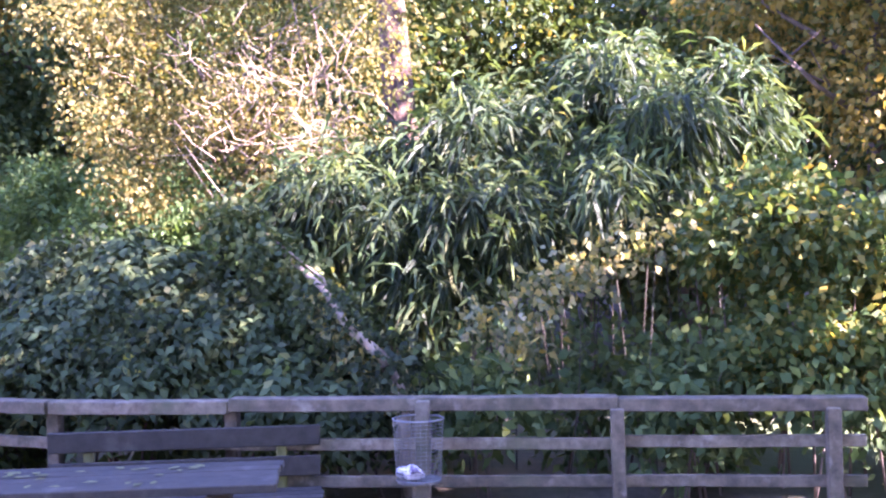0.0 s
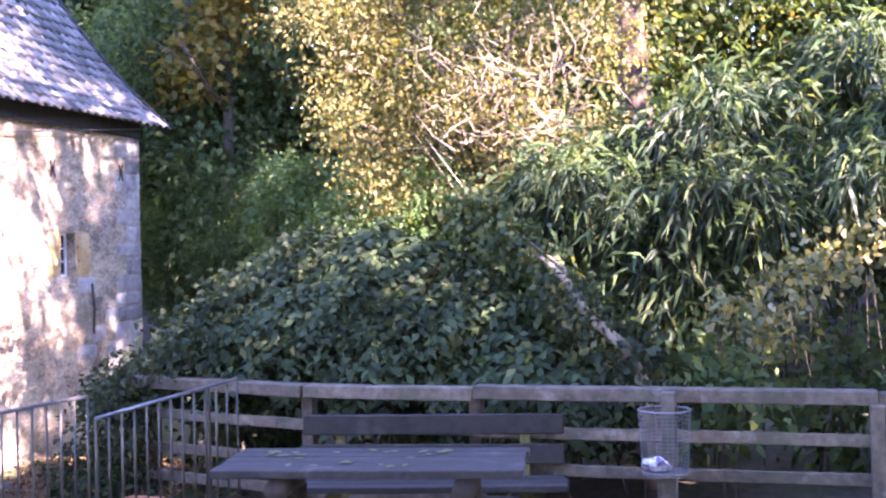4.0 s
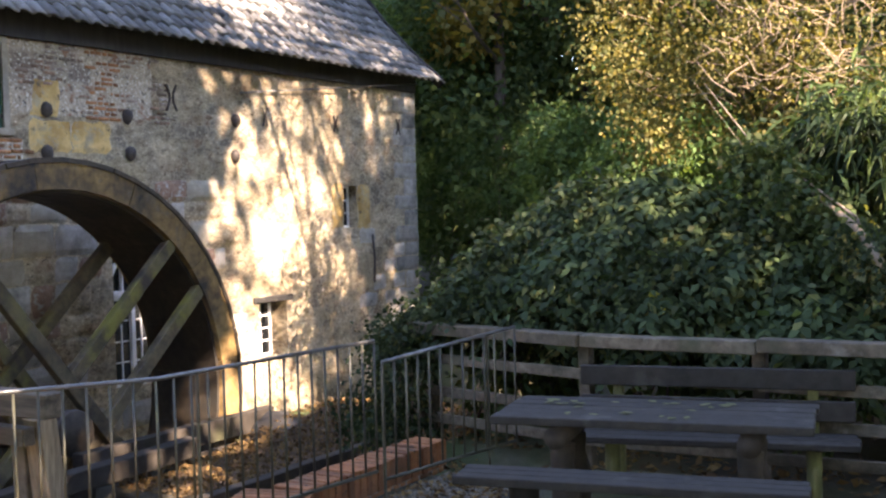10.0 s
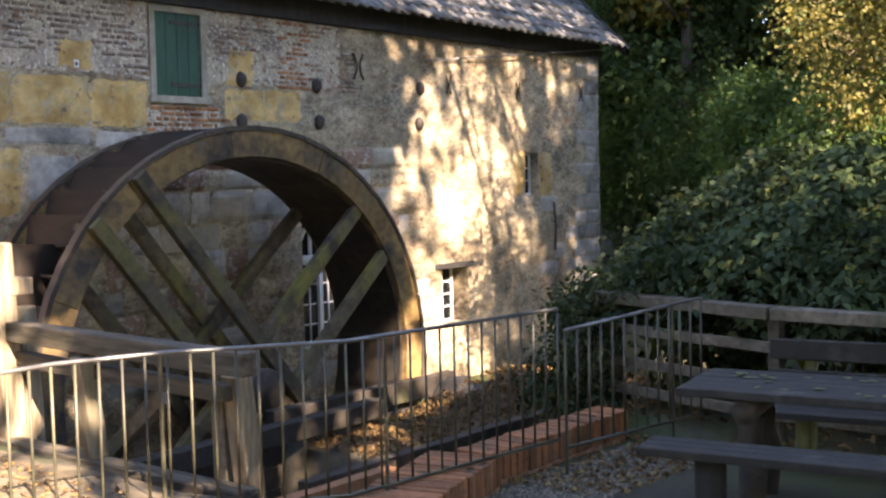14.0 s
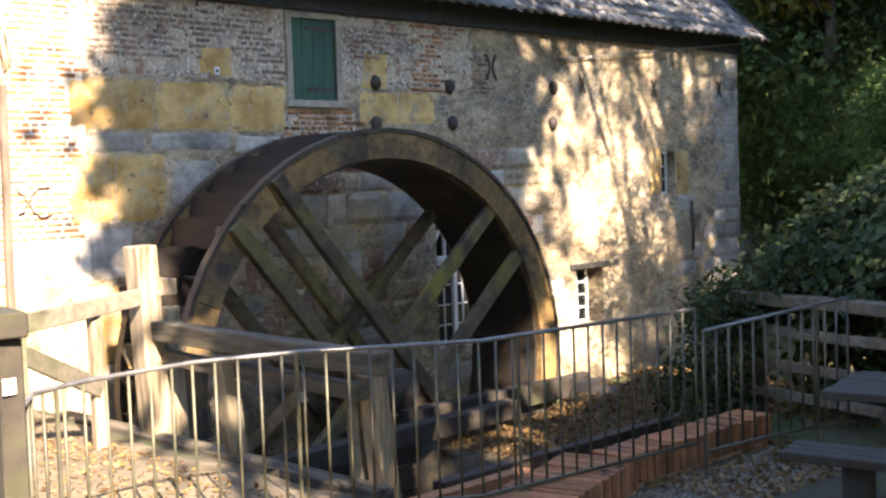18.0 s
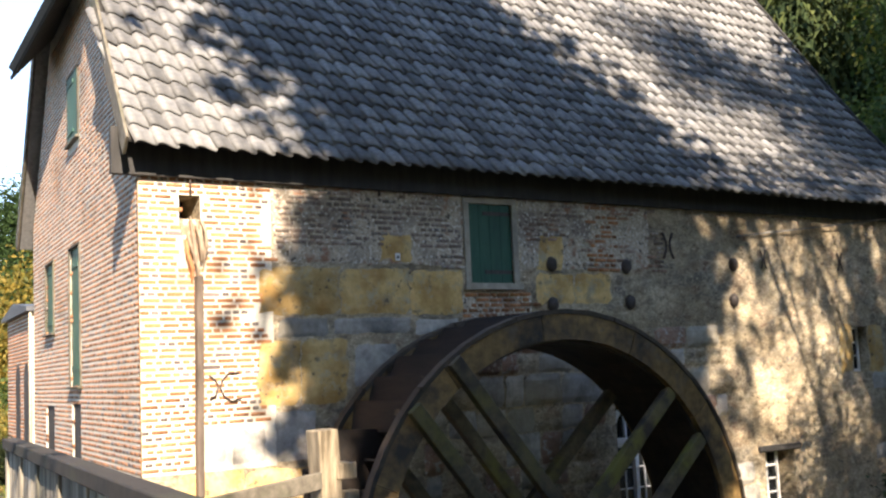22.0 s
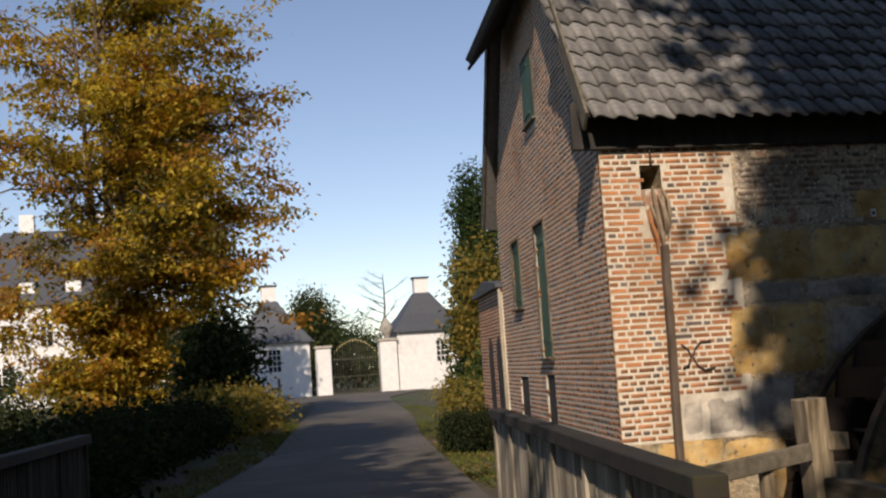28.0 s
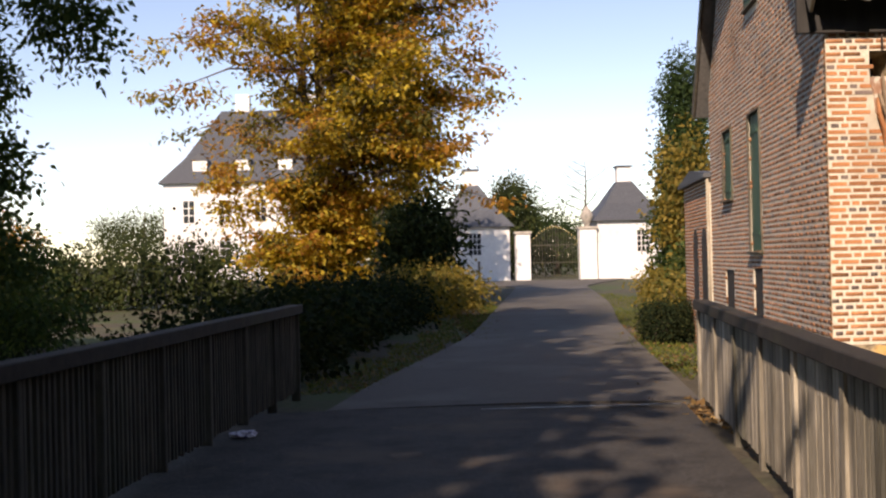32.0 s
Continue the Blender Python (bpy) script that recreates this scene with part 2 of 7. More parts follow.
M["wood_bucket"] = grainy("reddish_bucket_wood", ((0.3, (0.009, 0.006, 0.004)), (0.7, (0.034, 0.021, 0.013))), 9, 0.95, (1, 0.25, 1), (((0.008, 0.007, 0.005), 2.0, 0.5, 0.7), ((0.2, 0.15, 0.1), 6.0, 0.66, 0.73)), 0.7, 0.008, 0.45)
# silvery slat wood, its tone lifted for the sun on the mill-side parapet
M["wood_rail"] = grainy("sunlit_bridge_wood", ((0.34, (0.17, 0.148, 0.112)), (0.66, (0.46, 0.41, 0.325))), 8, 0.85, (1, 1, 0.2), (((0.07, 0.075, 0.05), 1.3, 0.5, 0.75),), 0.5, 0.006, 0.4)
M["wood_pale"] = grainy("pale_oak", ((0.36, (0.09, 0.068, 0.04)), (0.66, (0.38, 0.31, 0.21))), 14, 0.8, (1, 1, 0.1), (((0.2, 0.19, 0.12), 2.0, 0.55, 0.8),), 0.5, 0.006, 0.15)
M["brick"] = grainy("red_brick", ((0.3, (0.36, 0.145, 0.06)), (0.7, (0.54, 0.25, 0.115))), 22, 0.9, (1, 1, 1), (((0.16, 0.12, 0.10), 1.4, 0.6, 0.85),), 0.5, 0.004, 0.5)
M["brick_joined"] = grainy("red_brick_wall", ((0.3, (0.33, 0.135, 0.058)), (0.7, (0.52, 0.25, 0.12))), 22, 0.9, (1, 1, 1), (((0.14, 0.09, 0.07), 0.9, 0.55, 0.8),), 0.5, 0.004, 0.55, True)
M["brick_burnt"] = grainy("burnt_brick", ((0.3, (0.12, 0.088, 0.078)), (0.7, (0.22, 0.17, 0.15))), 22, 0.7, (1, 1, 1), None, 0.5, 0.004, 0.4)
M["mortar"] = grainy("lime_mortar", ((0.3, (0.56, 0.51, 0.42)), (0.7, (0.76, 0.71, 0.60))), 18, 0.95, (1, 1, 1), (((0.40, 0.34, 0.26), 1.0, 0.52, 0.75),), 0.6, 0.006)
M["rubble"] = rubble_wall("rubble_render")
M["ochre"] = pitted("ochre_sandstone", ((0.3, (0.54, 0.34, 0.12)), (0.7, (0.76, 0.54, 0.24))), 8, 0.92, (1, 1, 1), (((0.42, 0.25, 0.08), 2.2, 0.45, 0.62), ((0.34, 0.27, 0.17), 3.1, 0.55, 0.68), ((0.15, 0.115, 0.07), 9.0, 0.6, 0.7)), 0.9, 0.014, 0.25)
M["stone_grey"] = grainy("grey_stone", ((0.3, (0.27, 0.25, 0.215)), (0.7, (0.52, 0.48, 0.42))), 9, 0.92, (1, 1, 1), (((0.13, 0.13, 0.12), 2.0, 0.52, 0.7), ((0.36, 0.31, 0.2), 1.1, 0.6, 0.8)), 0.8, 0.012, 0.35)
M["tile"] = grainy("slate_grey_pantile", ((0.3, (0.125, 0.124, 0.122)), (0.7, (0.24, 0.238, 0.232))), 16, 0.66, (1, 1, 1), (((0.27, 0.27, 0.265), 1.5, 0.55, 0.75), ((0.10, 0.10, 0.095), 3.0, 0.6, 0.8)), 0.4, 0.004, 0.5)
M["tile_joined"] = grainy("slate_grey_pantiles", ((0.3, (0.125, 0.124, 0.122)), (0.7, (0.24, 0.238, 0.232))), 16, 0.66, (1, 1, 1), (((0.27, 0.27, 0.265), 1.5, 0.55, 0.75), ((0.10, 0.10, 0.095), 3.0, 0.6, 0.8)), 0.4, 0.004, 0.5, True)
M["board_dark"] = grainy("dark_boarding", ((0.3, (0.02, 0.019, 0.018)), (0.7, (0.05, 0.047, 0.044))), 10, 0.8, (1, 1, 0.2))
M["green_paint"] = grainy("dark_green_paint", ((0.3, (0.016, 0.075, 0.045)), (0.7, (0.034, 0.12, 0.075))), 7, 0.55, (1, 1, 0.2), (((0.01, 0.045, 0.035), 2.0, 0.55, 0.8),), 0.3, 0.003)
M["white_paint"] = grainy("white_paint", ((0.3, (0.68, 0.68, 0.66)), (0.7, (0.82, 0.82, 0.8))), 6, 0.6, (1, 1, 1), (((0.5, 0.49, 0.45), 1.3, 0.6, 0.85),), 0.2, 0.003)
M["white_wall"] = grainy("whitewashed_wall", ((0.3, (0.70, 0.70, 0.68)), (0.7, (0.84, 0.84, 0.82))), 3, 0.9, (1, 1, 1), (((0.55, 0.54, 0.5), 0.5, 0.55, 0.8),), 0.3, 0.01)
M["slate"] = grainy("slate_roof", ((0.3, (0.045, 0.05, 0.06)), (0.7, (0.10, 0.11, 0.125))), 6, 0.6, (1, 1, 5), None, 0.5, 0.02, 0.2)
M["iron"] = grainy("rusty_iron", ((0.3, (0.035, 0.03, 0.028)), (0.7, (0.09, 0.07, 0.06))), 18, 0.7, (1, 1, 1), None, 0.4, 0.003, 0.3)
# the yellow blotches paint sunlit patches onto dark steel
M["rail_steel"] = grainy("sun_patched_steel_rail", ((0.3, (0.045, 0.043, 0.03)), (0.7, (0.11, 0.105, 0.06))), 14, 0.5, (1, 1, 0.5), (((0.05, 0.046, 0.04), 3.0, 0.5, 0.7), ((0.26, 0.24, 0.08), 2.0, 0.6, 0.75)), 0.3, 0.002, 0.4)
M["galvanised"] = grainy("galvanised_steel", ((0.3, (0.10, 0.10, 0.098)), (0.7, (0.22, 0.22, 0.215))), 12, 0.42, (1, 1, 1), (((0.3, 0.12, 0.06), 1.7, 0.66, 0.8),), 0.2, 0.002, 0.2, False, 0.6)
M["asphalt"] = grainy("asphalt", ((0.3, (0.055, 0.05, 0.042)), (0.7, (0.13, 0.117, 0.098))), 60, 0.85, (1, 1, 1), (((0.155, 0.143, 0.125), 0.35, 0.5, 0.75), ((0.05, 0.045, 0.035), 1.2, 0.55, 0.8)), 0.5, 0.006)
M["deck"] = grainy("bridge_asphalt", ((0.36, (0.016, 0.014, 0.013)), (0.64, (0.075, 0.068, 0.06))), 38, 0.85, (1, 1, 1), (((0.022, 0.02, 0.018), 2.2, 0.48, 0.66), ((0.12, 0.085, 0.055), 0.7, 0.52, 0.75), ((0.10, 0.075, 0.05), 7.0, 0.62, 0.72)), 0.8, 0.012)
M["bark"] = grainy("bark", ((0.3, (0.06, 0.045, 0.035)), (0.7, (0.17, 0.13, 0.10))), 5, 0.95, (2, 2, 0.4), None, 1.0, 0.03)
M["bark_pale"] = grainy("pale_bark", ((0.3, (0.17, 0.125, 0.085)), (0.7, (0.36, 0.28, 0.2))), 5, 0.9, (2, 2, 0.5), (((0.12, 0.09, 0.06), 1.5, 0.5, 0.7),), 0.8, 0.02)
M["bark_red"] = grainy("reddish_bark", ((0.35, (0.045, 0.027, 0.019)), (0.65, (0.15, 0.09, 0.062))), 5, 0.95, (2, 2, 0.4), None, 1.0, 0.03)
M["leaf_yellow"] = grainy("bright_yellow_leaf", ((0.3, (0.42, 0.36, 0.03)), (0.7, (0.55, 0.48, 0.05))), 12, 0.6)
M["ground"] = grainy("leaf_strewn_earth", ((0.3, (0.035, 0.03, 0.02)), (0.7, (0.10, 0.085, 0.055))), 9, 0.95, (1, 1, 1), (((0.05, 0.075, 0.02), 0.25, 0.45, 0.6), ((0.16, 0.11, 0.05), 0.8, 0.58, 0.75)), 0.8, 0.03)
M["plate_grey"] = grainy("weathered_plate", ((0.3, (0.36, 0.36, 0.34)), (0.7, (0.55, 0.55, 0.52))), 9, 0.7, (1, 1, 1), (((0.2, 0.19, 0.16), 14.0, 0.55, 0.7),), 0.2, 0.002)
M["frame_stone"] = grainy("pale_frame_stone", ((0.3, (0.30, 0.26, 0.195)), (0.7, (0.47, 0.42, 0.33))), 9, 0.9, (1, 1, 1), (((0.18, 0.17, 0.14), 1.5, 0.5, 0.75),), 0.5, 0.006)
M["gilt"] = grainy("worn_gilding", ((0.3, (0.42, 0.33, 0.12)), (0.7, (0.62, 0.52, 0.24))), 9, 0.45, (1, 1, 1), None, 0.2, 0.003, 0.2)
M["dark_glass"] = grainy("dim_glass", ((0.3, (0.01, 0.012, 0.014)), (0.7, (0.03, 0.033, 0.036))), 1.0, 0.08, (1, 1, 1), None, 0.05, 0.001)


def link(name, me, mat, parent=None, label="", kind="", smooth=False):
    if mat is not None:
        me.materials.append(mat)
    if smooth:
        me.polygons.foreach_set("use_smooth", [True] * len(me.polygons))
    ob = new(name, me)
    if parent is not None:
        ob.parent = parent
    return tagged(ob, label, "", "", kind)


def part(name, bm, mat, parent=None, label="", kind="", smooth=False):
    me = bpy.data.meshes.new(name)
    bm.to_mesh(me)
    bm.free()
    return link(name, me, mat, parent, label, kind, smooth)


def thing(name, label, category, group="", kind="", at=None):
    ob = new(name)
    ob.empty_display_size = 0.1
    if at is not None:
        ob.matrix_world = at
    return tagged(ob, label, category, group, kind)


def arrays(name, verts, faces, mat, parent=None, label="", kind="", smooth=False):
    """One mesh from arrays of corners and of quads."""
    verts, faces = np.asarray(verts, float).reshape(-1, 3), np.asarray(faces, int)
    me = bpy.data.meshes.new(name)
    k = faces.shape[1]
    me.vertices.add(len(verts))
    me.vertices.foreach_set("co", verts.ravel())
    me.loops.add(faces.size)
    me.loops.foreach_set("vertex_index", faces.ravel())
    me.polygons.add(len(faces))
    me.polygons.foreach_set("loop_start", np.arange(0, faces.size, k))
    me.update(calc_edges=True)
    return link(name, me, mat, parent, label, kind, smooth)


def box(bm, x0, x1, y0, y1, z0, z1, m=None, bevel=0.0):
    vs = [bm.verts.new((x, y, z)) for z in (z0, z1) for y in (y0, y1) for x in (x0, x1)]
    fs = [bm.faces.new([vs[i] for i in f]) for f in ((0, 2, 3, 1), (4, 5, 7, 6), (0, 1, 5, 4), (2, 6, 7, 3), (0, 4, 6, 2), (1, 3, 7, 5))]
    if bevel:
        es = list({e for f in fs for e in f.edges})
        made = bmesh.ops.bevel(bm, geom=es, offset=bevel, segments=1, affect="EDGES", profile=0.5)
        vs = list({v for f in made["faces"] for v in f.verts})
    if m is not None:
        bmesh.ops.transform(bm, matrix=m, verts=[v for v in vs if v.is_valid])
    return vs


def along(a, b, roll=0.0):
    """Pose at a whose x axis points to b, with z as high as can be."""
    a, b = Vector(a), Vector(b)
    x = (b - a).normalized()
    up = Vector((0, 0, 1)) if abs(x.z) < 0.99 else Vector((0, 1, 0))
    y = up.cross(x).normalized()
    z = x.cross(y)
    r = Matrix((x, y, z)).transposed().to_4x4()
    return Matrix.Translation(a) @ r @ Matrix.Rotation(roll, 4, "X")


def beam(name, a, b, wy, wz, mat, parent=None, label="", roll=0.0, bevel=0.008, wob=0.0):
    """A squared timber from a to b, its edges slightly broken."""
    L = (Vector(b) - Vector(a)).length
    bm = bmesh.new()
    box(bm, 0, L, -wy / 2, wy / 2, -wz / 2, wz / 2, None, min(bevel, wy / 5, wz / 5))
    if wob:
        cut = [e for e in bm.edges if abs(e.verts[0].co.x - e.verts[1].co.x) > L * 0.6]
        bmesh.ops.subdivide_edges(bm, edges=cut, cuts=5, use_grid_fill=True)
        for v in bm.verts:
            n = noise.noise(Vector((v.co.x * 1.3, a[0] * 3, a[2] * 5)))
            v.co.z += wob * n
            v.co.y += wob * noise.noise(Vector((v.co.x * 1.1, a[1] * 7, 4)))
    bmesh.ops.transform(bm, matrix=along(a, b, roll), verts=bm.verts)
    return part(name, bm, mat, parent, label)


def tube(bm, pts, radii, seg=8, cap=True):
    """A round limb through the points."""
    rings = []
    pts = [Vector(p) for p in pts]
    for i, p in enumerate(pts):
        d = (pts[min(i + 1, len(pts) - 1)] - pts[max(i - 1, 0)]).normalized()
        u = d.orthogonal().normalized() if abs(d.z) > 0.9 else d.cross(Vector((0, 0, 1))).normalized()
        w = d.cross(u)
        rings.append([bm.verts.new(p + radii[i] * (math.cos(t) * u + math.sin(t) * w)) for t in [2 * math.pi * k / seg for k in range(seg)]])
    for a, b in zip(rings, rings[1:]):
        best = min(range(seg), key=lambda s: sum((a[k].co - b[(k + s) % seg].co).length for k in range(seg)))
        for k in range(seg):
            bm.faces.new((a[k], a[(k + 1) % seg], b[(k + 1 + best) % seg], b[(k + best) % seg]))
    if cap:
        bm.faces.new(rings[0][::-1])
        bm.faces.new(rings[-1])


def pipe(name, pts, r, mat, parent=None, label="", seg=8):
    bm = bmesh.new()
    tube(bm, pts, [r] * len(pts), seg)
    return part(name, bm, mat, parent, label, smooth=True)


def wall_cells(name, u0, u1, z0, z1, holes, thick, m, mat, parent=None, label="", kind="", slope=None):
    """A wall in its own plane (u along, y into the wall) with holes (u0, u1, z0, z1) cut right through it."""
    us = sorted({u0, u1, *[h for q in holes for h in q[:2]]})
    zs = sorted({z0, z1, *[h for q in holes for h in q[2:]]})
    solid = lambda a, b: not any(q[0] - 1e-6 <= us[a] and us[a + 1] <= q[1] + 1e-6 and q[2] - 1e-6 <= zs[b] and zs[b + 1] <= q[3] + 1e-6 for q in holes)
    bm = bmesh.new()
    vert = {}

    def v(a, b, d):
        if (a, b, d) not in vert:
            vert[a, b, d] = bm.verts.new((us[a], d * thick, zs[b]))
        return vert[a, b, d]
    na, nb = len(us) - 1, len(zs) - 1
    for a in range(na):
        for b in range(nb):
            if not solid(a, b):
                continue
            bm.faces.new((v(a, b, 0), v(a + 1, b, 0), v(a + 1, b + 1, 0), v(a, b + 1, 0)))
            bm.faces.new((v(a, b, 1), v(a, b + 1, 1), v(a + 1, b + 1, 1), v(a + 1, b, 1)))
            for da, db, e in ((-1, 0, ((a, b), (a, b + 1))), (1, 0, ((a + 1, b + 1), (a + 1, b))), (0, -1, ((a + 1, b), (a, b))), (0, 1, ((a, b + 1), (a + 1, b + 1)))):
                p, q = a + da, b + db
                if not (0 <= p < na and 0 <= q < nb and solid(p, q)):
                    bm.faces.new((v(*e[0], 0), v(*e[1], 0), v(*e[1], 1), v(*e[0], 1)))
    bmesh.ops.transform(bm, matrix=m, verts=bm.verts)
    bmesh.ops.recalc_face_normals(bm, faces=bm.faces)
    return part(name, bm, mat, parent, label, kind)


# ---- leaves ----
def leaf_quads(pos, way, size, ratio, rs, droop=0.0, face=None):
    """Corner arrays of diamond leaves at pos, pointing along way, each folded a little along its rib."""
    n = len(pos)
    way = way / np.linalg.norm(way, axis=1, keepdims=True)
    side = np.cross(way, rs.normal(size=(n, 3)) if face is None else face)
    side /= np.linalg.norm(side, axis=1, keepdims=True) + 1e-9
    up = np.cross(side, way)
    L = (size * rs.uniform(0.65, 1.3, n))[:, None]
    w = L * ratio * 0.5
    a = pos
    c = pos + way * L + np.array([0, 0, -1.0]) * L * droop
    mid = pos + way * L * 0.45
    b, d = mid + side * w + up * w * 0.25, mid - side * w + up * w * 0.25
    return np.stack([a, b, c, d], 1).reshape(-1, 3), np.arange(4 * n).reshape(n, 4)


def shell_points(blobs, n, rs, inner=0.55):
    """n places in the outer part of a heap of ellipsoids (x, y, z, rx, ry, rz), with uneven clumps and gaps."""
    blobs = np.array(blobs, float)
    vol = (blobs[:, 3] * blobs[:, 4] * blobs[:, 5]) ** (2 / 3)
    pick = rs.choice(len(blobs), n, p=vol / vol.sum())
    d = rs.normal(size=(n, 3))
    d /= np.linalg.norm(d, axis=1, keepdims=True)
    lump = 1 + 0.16 * np.sin(d[:, 0] * 7 + pick * 1.7) * np.sin(d[:, 1] * 6 + pick) + 0.1 * np.sin(d[:, 2] * 13 + pick * 2.3 + d[:, 0] * 9)
    r = rs.uniform(inner ** 2, 1.0, n) ** 0.5 * lump
    return blobs[pick, :3] + d * r[:, None] * blobs[pick, 3:6], d


def leaf_mass(name, blobs, n, size, ratio, mat, parent, seed, droop=0.15, inner=0.5, clump=7, label="", kind="", tight=1.3, sway=0.75, fall=0.25):
    """Leaves in sprays: each spray has a twig end and several leaves about it."""
    rs = np.random.RandomState(seed)
    k = max(1, n // clump)
    p, d = shell_points(blobs, k, rs, inner)
    p, d = np.repeat(p, clump, 0), np.repeat(d, clump, 0)
    spread = rs.normal(size=p.shape) * size * tight
    way = d * 0.7 + rs.normal(size=p.shape) * sway + np.array([0, 0, -fall])
    v, f = leaf_quads(p + spread, way, np.full(len(p), size), ratio, rs, droop)
    return arrays(name, v, f, mat, parent, label, kind)


def arching_sprays(name, p, d, length, leaves, size, ratio, mat, parent, seed, label=""):
    """Arching shoots from the places p, heading along d: broad leaves by turns on either side, their faces up, the tips hanging."""
    rs = np.random.RandomState(seed)
    n = len(p)
    h = d * np.array([1, 1, 0.15]) + rs.normal(size=(n, 3)) * np.array([0.35, 0.55, 0.15])
    h /= np.linalg.norm(h, axis=1, keepdims=True)
    L = length * rs.uniform(0.55, 1.3, n)
    out_p, out_w, out_f, out_s = [], [], [], []
    side = np.cross(h, np.array([0, 0, 1.0]))
    side /= np.linalg.norm(side, axis=1, keepdims=True) + 1e-9
    for j in range(leaves):
        t = (j + 1) / leaves
        sg = 1 if j % 2 else -1
        out_p.append(p + h * (L * t)[:, None] + np.array([0, 0, 1.0]) * (L * (0.22 * t - 0.75 * t * t))[:, None])
        w = side * sg * 0.8 + h * 0.55 + np.array([0, 0, -0.35 - 0.4 * t]) + rs.normal(size=(n, 3)) * 0.22
        out_w.append(w)
        out_f.append(np.array([0, 0, 1.0]) + h * 0.35 + rs.normal(size=(n, 3)) * 0.28)
        out_s.append(np.full(n, size * (1.1 - 0.45 * t)))
    v, f = leaf_quads(np.concatenate(out_p), np.concatenate(out_w), np.concatenate(out_s), ratio, rs, 0.12, np.concatenate(out_f))
    return arrays(name, v, f, mat, parent, label, "stuff")


def trunk_mesh(name, base, height, r, mat, parent, seed, lean=(0, 0), limbs=7, low=0.35, spread=0.35, sub=3, split=False):
    """A tapered trunk with limbs and twigs."""
    rr = random.Random(seed)
    bm = bmesh.new()
    b = Vector(base)
    pts = [b + Vector((lean[0] * t + rr.uniform(-1, 1) * 0.012 * height, lean[1] * t + rr.uniform(-1, 1) * 0.012 * height, height * t)) for t in [i / 7 for i in range(8)]]
    pts[0] = b
    tube(bm, pts, [r * (1.25 if i == 0 else 1 - 0.12 * i) for i in range(8)], 10)
    limb_parts = []
    stem = bm
    for i in range(limbs):
        if split:
            bm = bmesh.new()
            limb_parts.append(bm)
        t = low + (0.95 - low) * i / max(1, limbs - 1)
        k = min(6, int(t * 7))
        s = pts[k].lerp(pts[k + 1], t * 7 - k)
        a = rr.uniform(0, 2 * math.pi)
        L = height * spread * (1.15 - 0.6 * t) * rr.uniform(0.75, 1.2)
        e = s + Vector((math.cos(a) * L, math.sin(a) * L, L * rr.uniform(0.35, 0.9)))
        m = s.lerp(e, 0.5) + Vector((0, 0, -0.06 * L))
        lr = r * (0.42 - 0.25 * t)
        tube(bm, [s, m, e], [lr, lr * 0.65, lr * 0.2], 6)
        for j in range(sub):
            q = s.lerp(e, rr.uniform(0.35, 0.9))
            a2 = a + rr.uniform(-1.2, 1.2)
            l2 = L * rr.uniform(0.3, 0.55)
            e2 = q + Vector((math.cos(a2) * l2, math.sin(a2) * l2, l2 * rr.uniform(0.0, 0.8)))
            tube(bm, [q, e2], [lr * 0.35, lr * 0.1], 5)
    for q in limb_parts:
        part("limb", q, mat, parent, smooth=True)
    return part(name, stem, mat, parent, smooth=True)


L = {}
L["bush"] = leafy("bush_leaf", ((0.0, (0.014, 0.028, 0.012)), (0.5, (0.027, 0.047, 0.02)), (0.93, (0.05, 0.075, 0.034)), (1.0, (0.16, 0.16, 0.06))), 0.55, 0.3)
L["mound"] = leafy("broad_shrub_leaf", ((0.0, (0.027, 0.052, 0.021)), (0.5, (0.052, 0.089, 0.034)), (0.92, (0.085, 0.125, 0.05)), (1.0, (0.17, 0.18, 0.06))), 0.5, 0.35)
L["glen"] = leafy("soft_green_leaf", ((0.0, (0.05, 0.10, 0.03)), (0.6, (0.085, 0.155, 0.045)), (1.0, (0.13, 0.20, 0.065))), 0.6, 0.35)
L["bamboo"] = leafy("bamboo_leaf", ((0.0, (0.014, 0.032, 0.016)), (0.55, (0.03, 0.057, 0.025)), (0.9, (0.058, 0.088, 0.039)), (1.0, (0.115, 0.125, 0.05))), 0.4, 0.3)
L["willow"] = leafy("willow_leaf", ((0.0, (0.05, 0.065, 0.02)), (0.5, (0.115, 0.112, 0.034)), (0.85, (0.21, 0.18, 0.055)), (1.0, (0.30, 0.25, 0.11))), 0.45, 0.4)
L["yellow"] = leafy("yellowing_leaf", ((0.0, (0.09, 0.10, 0.025)), (0.4, (0.22, 0.17, 0.04)), (0.8, (0.34, 0.24, 0.05)), (1.0, (0.10, 0.12, 0.03))), 0.5, 0.4)
L["golden"] = leafy("golden_beech_leaf", ((0.0, (0.22, 0.12, 0.018)), (0.4, (0.46, 0.31, 0.035)), (0.8, (0.64, 0.49, 0.07)), (1.0, (0.2, 0.19, 0.04))), 0.55, 0.42, ((0.30, 0.26, 0.04), 0.5, 0.5, 0.68))
L["rusty"] = leafy("rusty_beech_leaf", ((0.0, (0.26, 0.115, 0.022)), (0.5, (0.42, 0.21, 0.04)), (1.0, (0.56, 0.33, 0.07))), 0.55, 0.45)
L["olive"] = leafy("olive_beech_leaf", ((0.0, (0.07, 0.075, 0.018)), (0.6, (0.14, 0.13, 0.03)), (1.0, (0.28, 0.22, 0.05))), 0.55, 0.4)
